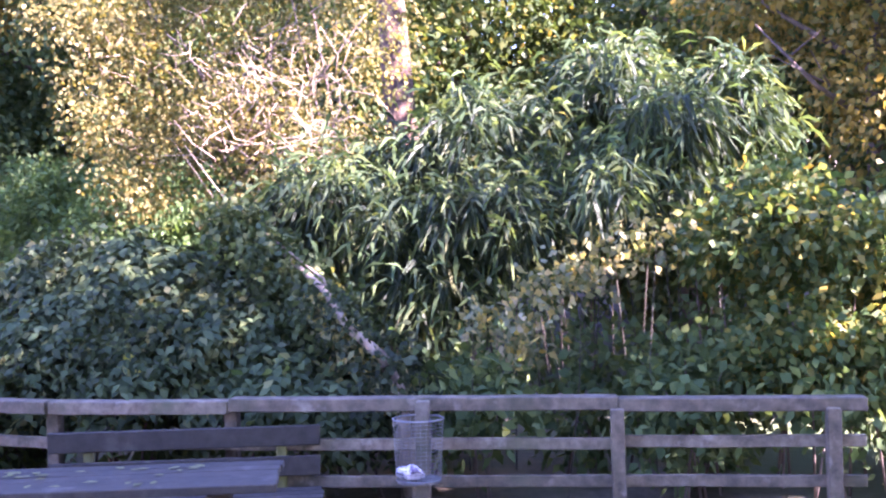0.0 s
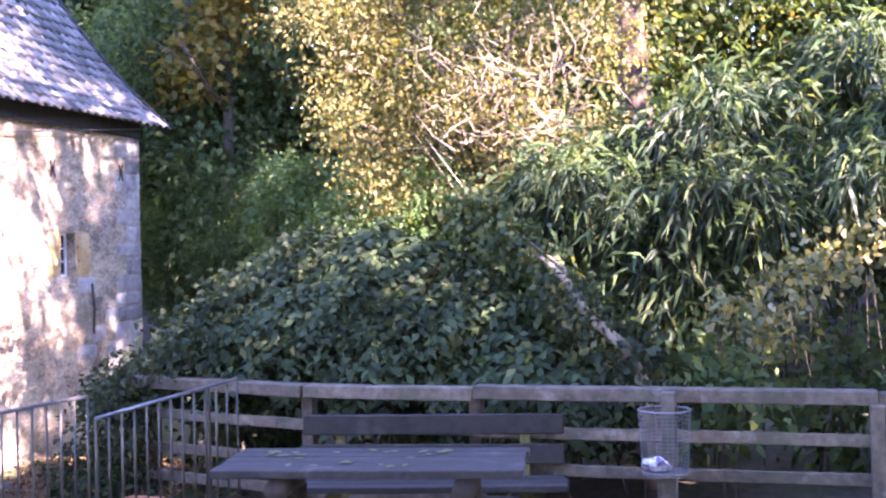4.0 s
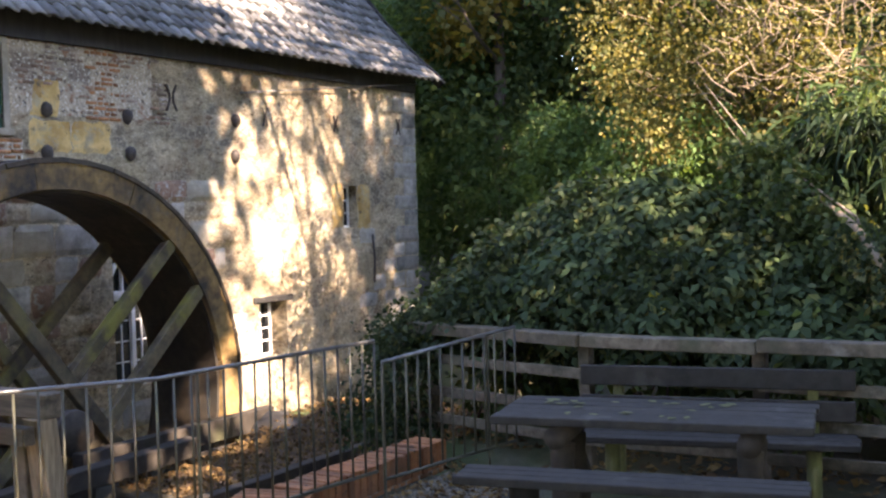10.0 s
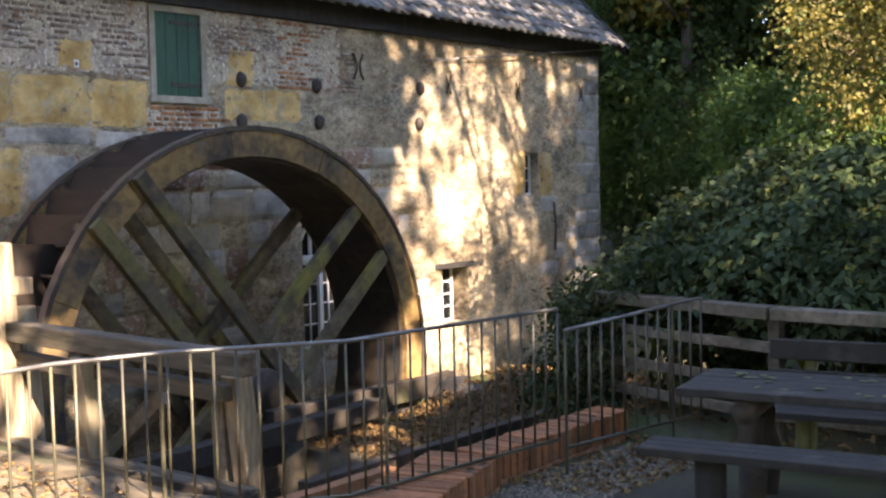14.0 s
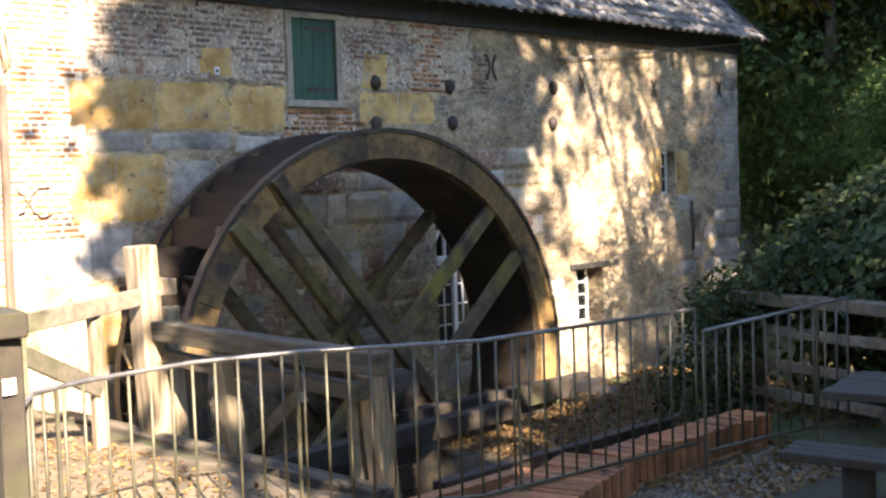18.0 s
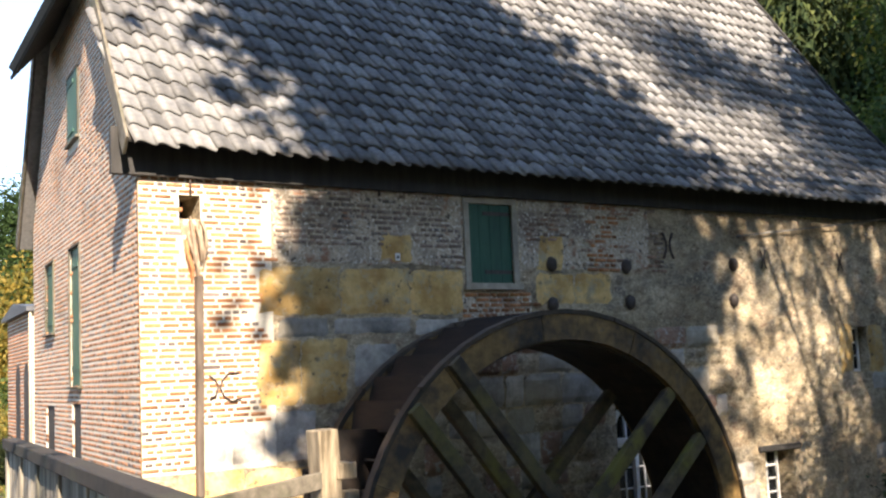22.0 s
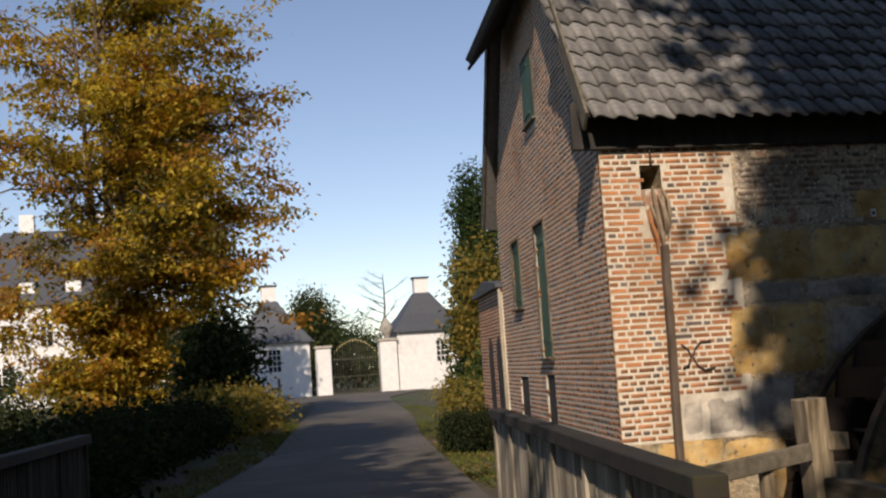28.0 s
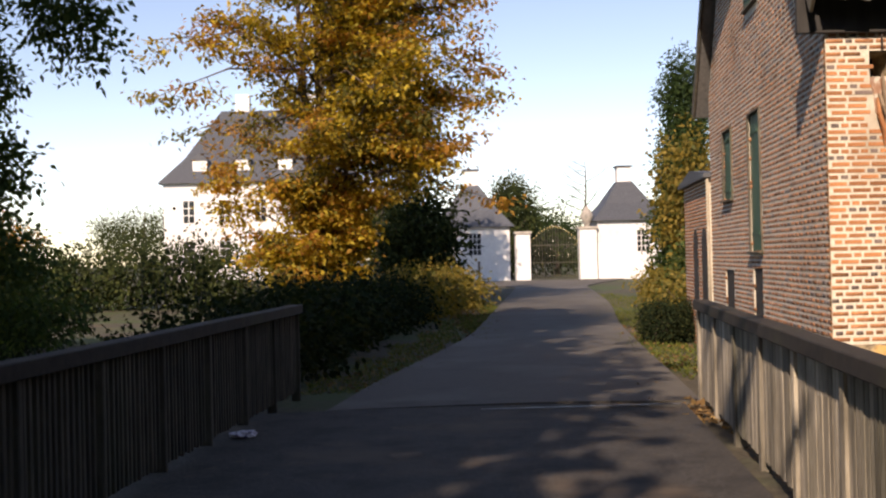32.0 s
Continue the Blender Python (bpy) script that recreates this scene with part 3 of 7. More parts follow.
L["dark"] = leafy("dark_wood_leaf", ((0.0, (0.04, 0.08, 0.032)), (0.6, (0.08, 0.13, 0.05)), (1.0, (0.14, 0.19, 0.065))), 0.8, 0.35)
L["mid"] = leafy("green_tree_leaf", ((0.0, (0.04, 0.075, 0.022)), (0.6, (0.075, 0.115, 0.034)), (0.9, (0.13, 0.16, 0.045)), (1.0, (0.3, 0.24, 0.05))), 0.45, 0.4)
L["conifer"] = leafy("conifer_needle", ((0.0, (0.018, 0.034, 0.012)), (0.6, (0.045, 0.065, 0.02)), (1.0, (0.09, 0.105, 0.03))), 0.8, 0.15)
L["cypress"] = leafy("cypress_leaf", ((0.0, (0.014, 0.035, 0.01)), (0.6, (0.03, 0.062, 0.018)), (1.0, (0.06, 0.10, 0.025))), 0.55, 0.2)
L["hedge"] = leafy("hedge_leaf", ((0.0, (0.01, 0.02, 0.008)), (0.6, (0.02, 0.036, 0.013)), (1.0, (0.05, 0.055, 0.017))), 0.8, 0.25)
L["dogwood"] = leafy("dogwood_leaf", ((0.0, (0.035, 0.075, 0.025)), (0.5, (0.075, 0.125, 0.035)), (0.8, (0.13, 0.155, 0.045)), (0.95, (0.22, 0.2, 0.045)), (1.0, (0.4, 0.28, 0.04))), 0.4, 0.4)
L["pale"] = leafy("pale_yellow_leaf", ((0.0, (0.10, 0.125, 0.06)), (0.6, (0.17, 0.18, 0.085)), (0.85, (0.33, 0.26, 0.06)), (1.0, (0.28, 0.26, 0.16))), 0.5, 0.3)
L["fallen"] = leafy("fallen_leaf", ((0.0, (0.08, 0.045, 0.02)), (0.5, (0.19, 0.11, 0.045)), (1.0, (0.36, 0.24, 0.10))), 0.7, 0.1)
L["litter"] = leafy("trodden_leaf", ((0.0, (0.05, 0.03, 0.014)), (0.5, (0.13, 0.08, 0.034)), (1.0, (0.24, 0.15, 0.06))), 0.75, 0.1)
L["grass"] = leafy("grass_blade", ((0.0, (0.06, 0.09, 0.016)), (0.6, (0.12, 0.15, 0.028)), (1.0, (0.22, 0.21, 0.05))), 0.6, 0.2)

# ---- plan: x runs along the mill's front wall, the road leaves at a slant towards +y ----
SKEW = 0.122
WALL_Y, MILL_X0, MILL_X1 = 11.3, 4.0, 17.95
G_WAY, G_IN = Vector((0.1212, 0.9926, 0)), Vector((0.9926, -0.1212, 0))


def smooth(a, b, t):
    t = min(1.0, max(0.0, (t - a) / (b - a)))
    return t * t * (3 - 2 * t)


def in_wheel_pit(x, y):
    return 4.9 < x < 11.6 and 9.25 < y < 11.6


def ground_h(x, y):
    u = x - SKEW * y
    right = -0.5 + 0.45 * smooth(12.5, 19, y)
    right += (0.0 - right) * (1 - smooth(1.3, 4.2 if y < 4.6 else 2.2, u)) * (1 if y < 14 else 0)
    left = -0.75 + 0.7 * smooth(14, 24, y)
    h = right if u > -1.2 else left
    if -3.75 < u < 1.35 and y < 14.6:
        h = -0.07
    elif -3.5 < u < 2.4 and y > 13:
        h = -0.07
    if y > 14.6 and -6 < u < -2.0:
        h = max(h, -0.07)
    h += 0.035 * noise.noise(Vector((x * 0.7, y * 0.7, 0))) * (0 if -4 < u < 1.5 else 1)
    if 4.9 < x < 16.5 and 5.35 < y < 11.7:
        h = -1.25 - 0.45 * smooth(11, 16, x) + 0.1 * noise.noise(Vector((x, y, 3))) + 0.35 * (1 - smooth(5.3, 7.0, y))
        if in_wheel_pit(x, y):
            h = -3.6
        elif x < 8.2 and y > 6.9:
            h = -2.6
    if 3.5 < x < 8.6 and 3.0 < y < 5.8:
        h -= 0.15 * smooth(3.3, 4.5, y) * smooth(3.6, 4.8, x)
    if x > 8.6 and y < 9:
        h += 0.35 * smooth(9, 12, x) - 0.9 * smooth(12, 16, x) + 5 * smooth(18, 40, x)
    if x > 19:
        h += 4 * smooth(20, 40, x) * smooth(30, 5, y)
    return h


def build_ground():
    near_x = np.arange(-9, 22.01, 0.25)
    near_y = np.arange(-8, 21.01, 0.25)
    far = np.array([1.0, 2.5, 5, 8, 12, 17, 24, 33, 45, 60, 80, 110, 160, 250, 420, 800, 1600, 3000])
    xs = np.concatenate([(-9 - far)[::-1], near_x, 22 + far])
    ys = np.concatenate([(-8 - far)[::-1], near_y, 21 + far])
    v = [(x, y, ground_h(x, y)) for y in ys for x in xs]
    n = len(xs)
    f = [(j * n + i, j * n + i + 1, (j + 1) * n + i + 1, (j + 1) * n + i) for j in range(len(ys) - 1) for i in range(n - 1)]
    arrays("ground", v, f, M["ground"], None, "leaf-strewn earth and grass round the mill", "structure", True)


def ribbon(name, edge_a, edge_b, z, thick, mat, label):
    """A slab between two lines of (x, y)."""
    bm = bmesh.new()
    rows = []
    for a, b in zip(edge_a, edge_b):
        k = 6
        rows.append([bm.verts.new((a[0] + (b[0] - a[0]) * i / k, a[1] + (b[1] - a[1]) * i / k, z + 0.03 * math.sin(math.pi * i / k))) for i in range(k + 1)])
    for r, s in zip(rows, rows[1:]):
        for i in range(6):
            bm.faces.new((r[i], r[i + 1], s[i + 1], s[i]))
    made = bmesh.ops.extrude_face_region(bm, geom=bm.faces[:])
    bmesh.ops.translate(bm, vec=(0, 0, -thick), verts=[g for g in made["geom"] if isinstance(g, bmesh.types.BMVert)])
    bmesh.ops.recalc_face_normals(bm, faces=bm.faces)
    return part(name, bm, mat, None, label, "structure")


build_ground()
ys = [-9 + 0.9 * i for i in range(25)]
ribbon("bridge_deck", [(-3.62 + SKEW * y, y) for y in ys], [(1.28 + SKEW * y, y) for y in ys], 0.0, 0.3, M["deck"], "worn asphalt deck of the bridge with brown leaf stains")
ys = [12.75 + 2.5 * i for i in range(27)]
ribbon("road", [(-1.85 - 0.85 * (1 - smooth(12, 26, y)) + SKEW * y - (0.0 if y < 62 else (y - 62) * 0.35), y) for y in ys], [(1.5 + 0.5 * smooth(24, 42, y) + SKEW * y + (0.0 if y < 62 else (y - 62) * 0.2), y) for y in ys], 0.0, 0.2, M["asphalt"], "narrow grey asphalt drive leading to the gate")

# ---- mill ----
mill = thing("watermill", "old stone and brick watermill with a grey pantiled half-hipped roof", "watermill")
FRONT = Matrix.Translation((MILL_X0, WALL_Y, 0))
GABLE = Matrix((((G_WAY.x, G_IN.x, 0, MILL_X0)), (G_WAY.y, G_IN.y, 0, WALL_Y), (0, 0, 1, 0), (0, 0, 0, 1)))
EAVE_Z, EAVE_Y, RIDGE_Y, RIDGE_Z = 4.04, 10.95, 15.3, 9.45
SLOPE = math.atan2(RIDGE_Z - EAVE_Z, RIDGE_Y - EAVE_Y)
# openings along the front: shutter, low window, small window, arched window behind the wheel
F_HOLES = [(4.2, 4.87, 2.70, 3.70), (9.36, 10.02, -0.62, 0.26), (11.62, 12.02, 1.33, 2.05), (6.47, 7.31, -0.65, 1.12), (0.44, 0.68, 3.36, 3.62)]
G_HOLES = [(3.5, 4.3, 1.65, 3.5), (5.75, 6.55, 2.45, 3.5), (5.8, 6.6, -0.3, 1.38), (3.55, 4.2, -0.2, 1.42)]
wall_front = wall_cells("front_wall", 0, MILL_X1 - MILL_X0, -3.9, 4.25, F_HOLES, 0.5, FRONT, M["rubble"], mill, "rubble and stone front wall with patched render")
for v in wall_front.data.vertices:
    if v.co.x < MILL_X0 + 0.01 and v.co.y > WALL_Y + 0.1:
        v.co.x += SKEW * (v.co.y - WALL_Y) + 0.012
wall_cells("gable_wall", 0.1, 8.0, -1.0, 4.25, G_HOLES, 0.45, GABLE, M["mortar"], mill, "red brick gable wall with pale mortar")


def prism(pts, thick, m):
    bm = bmesh.new()
    a = [bm.verts.new((u, 0, z)) for u, z in pts]
    b = [bm.verts.new((u, thick, z)) for u, z in pts]
    bm.faces.new(a)
    bm.faces.new(b[::-1])
    for i in range(len(pts)):
        j = (i + 1) % len(pts)
        bm.faces.new((a[i], a[j], b[j], b[i]))
    bmesh.ops.transform(bm, matrix=m, verts=bm.verts)
    bmesh.ops.recalc_face_normals(bm, faces=bm.faces)
    return bm


part("gable_top", prism([(0.1, 4.25), (8.0, 4.25), (5.85, 6.98), (2.15, 6.98)], 0.45, GABLE), M["mortar"], mill, "brick gable top under the half hip")
back_y = WALL_Y + 7.94
bm = bmesh.new()
box(bm, 5.4, MILL_X1, back_y - 0.5, back_y, -1, 4.25)
part("back_wall", bm, M["rubble"], mill)
bm = bmesh.new()
box(bm, MILL_X1 - 0.5, MILL_X1 - 0.003, WALL_Y + 0.5, back_y - 0.5, -1, 4.25)
part("side_wall", bm, M["stone_grey"], mill)
part("side_gable", prism([(0.0, 3.9), (8.0, 3.9), (6.7, 5.3), (4.0, 9.1), (1.3, 5.3)], 0.4, Matrix(((0, -1, 0, MILL_X1 - 0.003), (1, 0, 0, WALL_Y), (0, 0, 1, 0), (0, 0, 0, 1)))), M["stone_grey"], mill)


def slab(name, pts, thick, mat, label=""):
    """A roof plane from its corners, thickened downwards."""
    bm = bmesh.new()
    a = [bm.verts.new(p) for p in pts]
    f = bm.faces.new(a)
    f.normal_update()
    n = f.normal if f.normal.z > 0 else -f.normal
    b = [bm.verts.new(Vector(p) - n * thick) for p in pts]
    bm.faces.new(b[::-1])
    for i in range(len(pts)):
        j = (i + 1) % len(pts)
        bm.faces.new((a[i], a[j], b[j], b[i]))
    bmesh.ops.recalc_face_normals(bm, faces=bm.faces)
    return part(name, bm, mat, mill, label)


def verge_x(y):
    return MILL_X0 + SKEW * (y - WALL_Y) - 0.19


def roof_z(y):
    return EAVE_Z + (min(y, 2 * RIDGE_Y - y) - EAVE_Y) * (RIDGE_Z - EAVE_Z) / (RIDGE_Y - EAVE_Y)


def roof_pt(x, s, lift=0.0):
    """A place on the front slope, s from the eaves (0) to the ridge (1): it eases out towards the eaves, most at the far end."""
    ez = EAVE_Z + 0.01 - 0.0045 * (x - 4)
    rz = RIDGE_Z + 0.02 - 0.02 * max(0.0, x - 10)
    ease = (0.05 + 0.29 * min(1.0, max(0.0, (x - 4) / 13))) * max(0.0, s) * max(0.0, 1 - s) ** 1.5 / 0.186
    wave = 0.018 * math.sin(x * 0.9 + 3 * s) * math.sin(5 * s)
    return Vector((x, EAVE_Y + s * (RIDGE_Y - EAVE_Y), ez + (rz - ez) * s - ease + wave + lift))


HIP_Y0, HIP_Y1 = 13.3, 17.3
APEX = (6.7, RIDGE_Y, RIDGE_Z)
H1 = (verge_x(HIP_Y0), HIP_Y0, roof_z(HIP_Y0))
H2 = (verge_x(HIP_Y1), HIP_Y1, roof_z(HIP_Y1))
far_y = 2 * RIDGE_Y - EAVE_Y


def left_edge_x(s):
    y = EAVE_Y + s * (RIDGE_Y - EAVE_Y)
    return verge_x(y) if y < HIP_Y0 else H1[0] + (APEX[0] - H1[0]) * (y - HIP_Y0) / (RIDGE_Y - HIP_Y0)


boards_v, boards_f = [], []
NS, NX = 16, 12
for lift in (0.0, -0.05):
    for j in range(NS + 1):
        for i in range(NX + 1):
            s_j = 0.02 + 0.98 * j / NS
            x0 = left_edge_x(s_j)
            boards_v.append(tuple(roof_pt(x0 + (18.3 - x0) * i / NX, s_j, lift - 0.012)))
top_n = (NS + 1) * (NX + 1)
at_ij = lambda j, i, d=0: d * top_n + j * (NX + 1) + i
for j in range(NS):
    for i in range(NX):
        boards_f.append((at_ij(j, i), at_ij(j, i + 1), at_ij(j + 1, i + 1), at_ij(j + 1, i)))
        boards_f.append((at_ij(j, i, 1), at_ij(j + 1, i, 1), at_ij(j + 1, i + 1, 1), at_ij(j, i + 1, 1)))
    for i in (0, NX):
        boards_f.append((at_ij(j, i), at_ij(j + 1, i), at_ij(j + 1, i, 1), at_ij(j, i, 1)))
for i in range(NX):
    boards_f.append((at_ij(0, i), at_ij(0, i, 1), at_ij(0, i + 1, 1), at_ij(0, i + 1)))
arrays("front_roof", boards_v, boards_f, M["board_dark"], mill, "dark boarding under the tiles")
slab("back_roof", [(verge_x(far_y), far_y, EAVE_Z), H2, APEX, (18.3, RIDGE_Y, RIDGE_Z - 0.16), (18.3, far_y, EAVE_Z)], 0.1, M["tile_joined"])
hip = [Vector(H1) + Vector((-0.12, 0, -0.02)), Vector(H2) + Vector((-0.42, 0, -0.5)), Vector(APEX)]
# extra dark board keeps the hip's underside looking shaded despite bounced light
slab("hip_soffit", [p + Vector((0.02, 0, -0.16)) for p in hip], 0.04, M["board_dark"], "board added under the half hip, coloured dark for shade")
slab("hip_edge", [H2, hip[1], hip[2]], 0.06, M["board_dark"])
slab("hip_edge", [H1, hip[0], hip[2]], 0.06, M["board_dark"])
slab("half_hip", hip, 0.1, M["tile_joined"], "grey tiled half hip over the gable")
# boards along the sloping edges and under the eaves
for a, b in (((verge_x(EAVE_Y) - 0.02, EAVE_Y - 0.05, EAVE_Z - 0.02), (H1[0] - 0.02, H1[1], H1[2] + 0.02)), ((verge_x(far_y) - 0.02, far_y, EAVE_Z - 0.02), (H2[0] - 0.02, H2[1], H2[2]))):
    beam("verge_board", a, b, 0.035, 0.24, M["wood_grey"], mill, "weathered board along the roof edge")
for k in range(7):
    beam("verge_board", roof_pt(18.32, k / 7 - 0.01), roof_pt(18.32, (k + 1) / 7), 0.035, 0.2, M["board_dark"], mill)
# dark board made deep enough to paint the eaves' shadow on the wall
beam("eave_board", (3.7, WALL_Y - 0.045, EAVE_Z), (17.9, WALL_Y - 0.045, EAVE_Z - 0.02), 0.07, 0.5, M["board_dark"], mill, "dark board with painted shadow band under the eaves")

# ---- wheel ----
WX, WZ, WR = 8.22, -0.50, 2.765
wheel = thing("mill_wheel", "large weathered wooden breastshot mill wheel with mossy arms", "mill wheel")


def ring_piece(r0, r1, y0, y1, a0, a1, n=4):
    bm = bmesh.new()
    rows = []
    for i in range(n + 1):
        a = a0 + (a1 - a0) * i / n
        c, s = math.cos(a), math.sin(a)
        rows.append([bm.verts.new((WX + r * c, y, WZ + r * s)) for r, y in ((r0, y0), (r1, y0), (r1, y1), (r0, y1))])
    for p, q in zip(rows, rows[1:]):
        for k in range(4):
            bm.faces.new((p[k], p[(k + 1) % 4], q[(k + 1) % 4], q[k]))
    bm.faces.new(rows[0])
    bm.faces.new(rows[-1][::-1])
    bmesh.ops.recalc_face_normals(bm, faces=bm.faces)
    return bm


WY0, WY1 = 9.6, 10.85
for y0, y1 in ((WY0, WY0 + 0.085), (WY1 - 0.085, WY1)):
    for i in range(12):
        a = math.tau * i / 12 + 0.12
        j = (i % 2) * 0.004
        part("rim_segment", ring_piece(WR - 0.335, WR - 0.055 - j, y0 - j, y1, a, a + math.tau / 12 - 0.004), M["wood_wheel"], wheel)
        part("rim_tread", ring_piece(WR - 0.052, WR - j, y0 - 0.014 - j, y1 + 0.01, a + 0.13, a + 0.13 + math.tau / 12 - 0.006), M["wood_paddle"], wheel)
for i in range(24):
    a = math.tau * i / 24 + 0.05
    part("sole_board", ring_piece(WR - 0.375, WR - 0.333, WY0 + 0.08, WY1 - 0.08, a, a + math.tau / 24 - 0.001, 4), M["wood_paddle"], wheel)
for i in range(48):
    a = math.tau * i / 48
    spot = lambda r, g: Vector((WX + r * math.cos(a + g), (WY0 + WY1) / 2, WZ + r * math.sin(a + g)))
    # each bucket: a short radial board and a slanting one that closes its outer side
    for name, p0, p1, mat in (("paddle", spot(WR - 0.345, 0.0), spot(WR - 0.17, 0.012), "wood_paddle"), ("bucket_board", spot(WR - 0.172, 0.014), spot(WR - 0.02, -0.088), "wood_bucket")):
        d = p1 - p0
        bm = bmesh.new()
        box(bm, 0, d.length, -(WY1 - WY0) / 2 + 0.09, (WY1 - WY0) / 2 - 0.09, -0.013, 0.013)
        bmesh.ops.transform(bm, matrix=along(p0, p1), verts=bm.verts)
        part(name, bm, M[mat], wheel)
HUB = Vector((8.18, 0, -0.66))
for back in (False, True):
    for ang, offs in ((radians(129), (0.35, -0.33) if not back else (0.58, -0.36)), (radians(42), (0.31, -0.42))):
        d = Vector((math.cos(ang), 0, math.sin(ang)))
        n = Vector((-d.z, 0, d.x)) * (1 if d.x > 0 else -1)
        for o in offs:
            falling = ang > 1
            y = (WY0 - 0.03 if falling else WY0 + 0.07) if not back else (WY1 - 0.1 if falling else WY1 - 0.16)
            c = HUB + n * o + Vector((0, y, 0))
            q = Vector((c.x - WX, 0, c.z - WZ))
            reach = WR - 0.05 if falling and not back else WR - 0.33
            mid, root = -q.dot(d), math.sqrt(max(0.1, reach ** 2 - q.length_squared + q.dot(d) ** 2))
            beam("arm", c + d * (mid - root), c + d * (mid + root), 0.11, 0.16, M["wood_arm"], wheel, "mossy squared arm", wob=0.01)
pipe("axle", [(HUB.x, 9.44, HUB.z), (HUB.x, 11.6, HUB.z)], 0.24, M["wood_black"], wheel, "thick round wooden axle", 14)
for y in (9.47, 11.0):
    pipe("axle_band", [(HUB.x, y, HUB.z), (HUB.x, y + 0.07, HUB.z)], 0.255, M["iron"], wheel, "iron band", 14)

# ---- bridge parapets: squared rail, posts and upright slats ----
def parapet(a, b, name, label, posts, side, step=0.086, wood="wood_rail"):
    t = thing(name, label, "railing")
    a, b = Vector((*a, 0)), Vector((*b, 0))
    d = (b - a).normalized()
    L = (b - a).length
    n = Vector((-d.y, d.x, 0))
    beam("handrail", a - d * 0.12 + Vector((0, 0, 1.065)) + n * side * 0.01, b + d * 0.1 + Vector((0, 0, 1.065)) + n * side * 0.01, 0.16, 0.11, M["wood_beam"], t, "dark weathered squared handrail", wob=0.006)
    for i in range(posts + 1):
        p = a + d * (L * i / posts) + n * side * 0.004
        beam("post", p + Vector((0, 0, -0.25)), p + Vector((0, 0, 1.005)), 0.11, 0.075 if i else 0.11, M[wood if i else "wood_beam"], t, wob=0.004)
    for z in (0.2, 0.9):
        beam("stringer", a + Vector((0, 0, z)) - n * side * 0.016, b + Vector((0, 0, z)) - n * side * 0.016, 0.04, 0.08, M["wood_beam"], t)
    k = int(L / step)
    for i in range(k):
        s = L * (i + 0.5) / k
        if abs(s / (L / posts) - round(s / (L / posts))) * L / posts < 0.055:
            continue
        r = random.Random(i + posts * 77)
        p = a + d * (s + r.uniform(-0.006, 0.006)) + n * side * (0.022 - r.uniform(0, 0.006))
        beam("slat", p + Vector((0, 0, 0.05 + r.uniform(-0.012, 0.012))), p + d * r.uniform(-0.008, 0.008) + Vector((0, 0, 1.0)), 0.028, 0.05 + r.uniform(-0.004, 0.004), M[wood], t, bevel=0.004)
    return t


parapet((1.98, 4.86), (3.08, 12.75), "bridge_parapet", "weathered slatted timber bridge parapet beside the mill", 6, 1)
# darker wood than the other parapet: its shade is put into the colour
parapet((-2.80, 4.3), (-1.62, 14.3), "bridge_parapet", "weathered slatted timber bridge parapet beside the hedge, coloured dark for shade", 8, -1, wood="wood_shade_dark")

# ---- field fence behind the picnic place ----
FX, FTOP = 8.5, 0.56
fence = thing("timber_fence", "grey weathered post and rail timber fence round the picnic place", "fence")
def fence_x(y):
    return FX - 0.06 + 0.035 * (2.3 - y) * (y < 2.3) * 0.6 + 0.26 * max(0.0, y - 3.72)


for y in (5.46, 3.72, 2.3, 0.87, -0.62, -2.16):
    px = fence_x(y) + (0.075 if y > 0 else -0.095)
    beam("post", (px, y, -0.75), (px, y + 0.012, FTOP - 0.07), 0.11, 0.1, M["wood_fence"], fence, wob=0.008)
for z, w in ((FTOP - 0.04, 0.10), (FTOP - 0.32, 0.09), (FTOP - 0.6, 0.09), (FTOP - 0.86, 0.09)):
    for y0, y1 in ((5.68, 3.72), (3.72, 2.3), (2.3, -0.62), (-0.62, -2.4)):
        off = -0.02 if z < FTOP - 0.1 else 0.0
        dz = rnd.uniform(-0.015, 0.015)
        beam("rail", (fence_x(y0) + off, y0, z + dz), (fence_x(y1) + off, y1 + 0.004, z + dz), 0.04 if z < FTOP - 0.1 else 0.17, w, M["wood_fence"], fence, wob=0.01)

# ---- picnic table with two benches ----
def plank_top(parent, x0, x1, y0, y1, z, thick, n, mat):
    w = (x1 - x0) / n
    for i in range(n):
        bm = bmesh.new()
        r = rnd.uniform(-0.012, 0.012)
        box(bm, x0 + i * w + 0.004, x0 + (i + 1) * w - 0.004, y0 + r, y1 + r, z - thick, z + rnd.uniform(-0.003, 0.003), None, 0.006)
        part("plank", bm, mat, parent)


table = thing("picnic_table", "dark stained heavy plank picnic table on round logs with fallen leaves", "table")
plank_top(table, 6.30, 7.14, 1.58, 3.53, 0.29, 0.05, 5, M["wood_dark"])
# near-black wood here paints the shade beneath the table top
for y in (1.95, 3.12):
    pipe("cross_log", [(6.34, y, 0.16), (7.1, y, 0.16)], 0.075, M["wood_black"], table, "round cross log coloured dark for the shade under the table", 12)
    for x in (6.55, 6.92):
        bm = bmesh.new()
        zs = [-0.62, -0.4, -0.2, -0.05, 0.08]
        tube(bm, [(x + 0.03 * math.sin(9 * z + x * 5), y + 0.02 * math.cos(11 * z), z) for z in zs], [0.1, 0.085, 0.09, 0.075, 0.085], 10)
        part("leg", bm, M["wood_black"], table, "knotty log leg coloured dark for the shade under the table", smooth=True)
bench = thing("park_bench", "dark stained plank bench without a back beside the table", "bench")
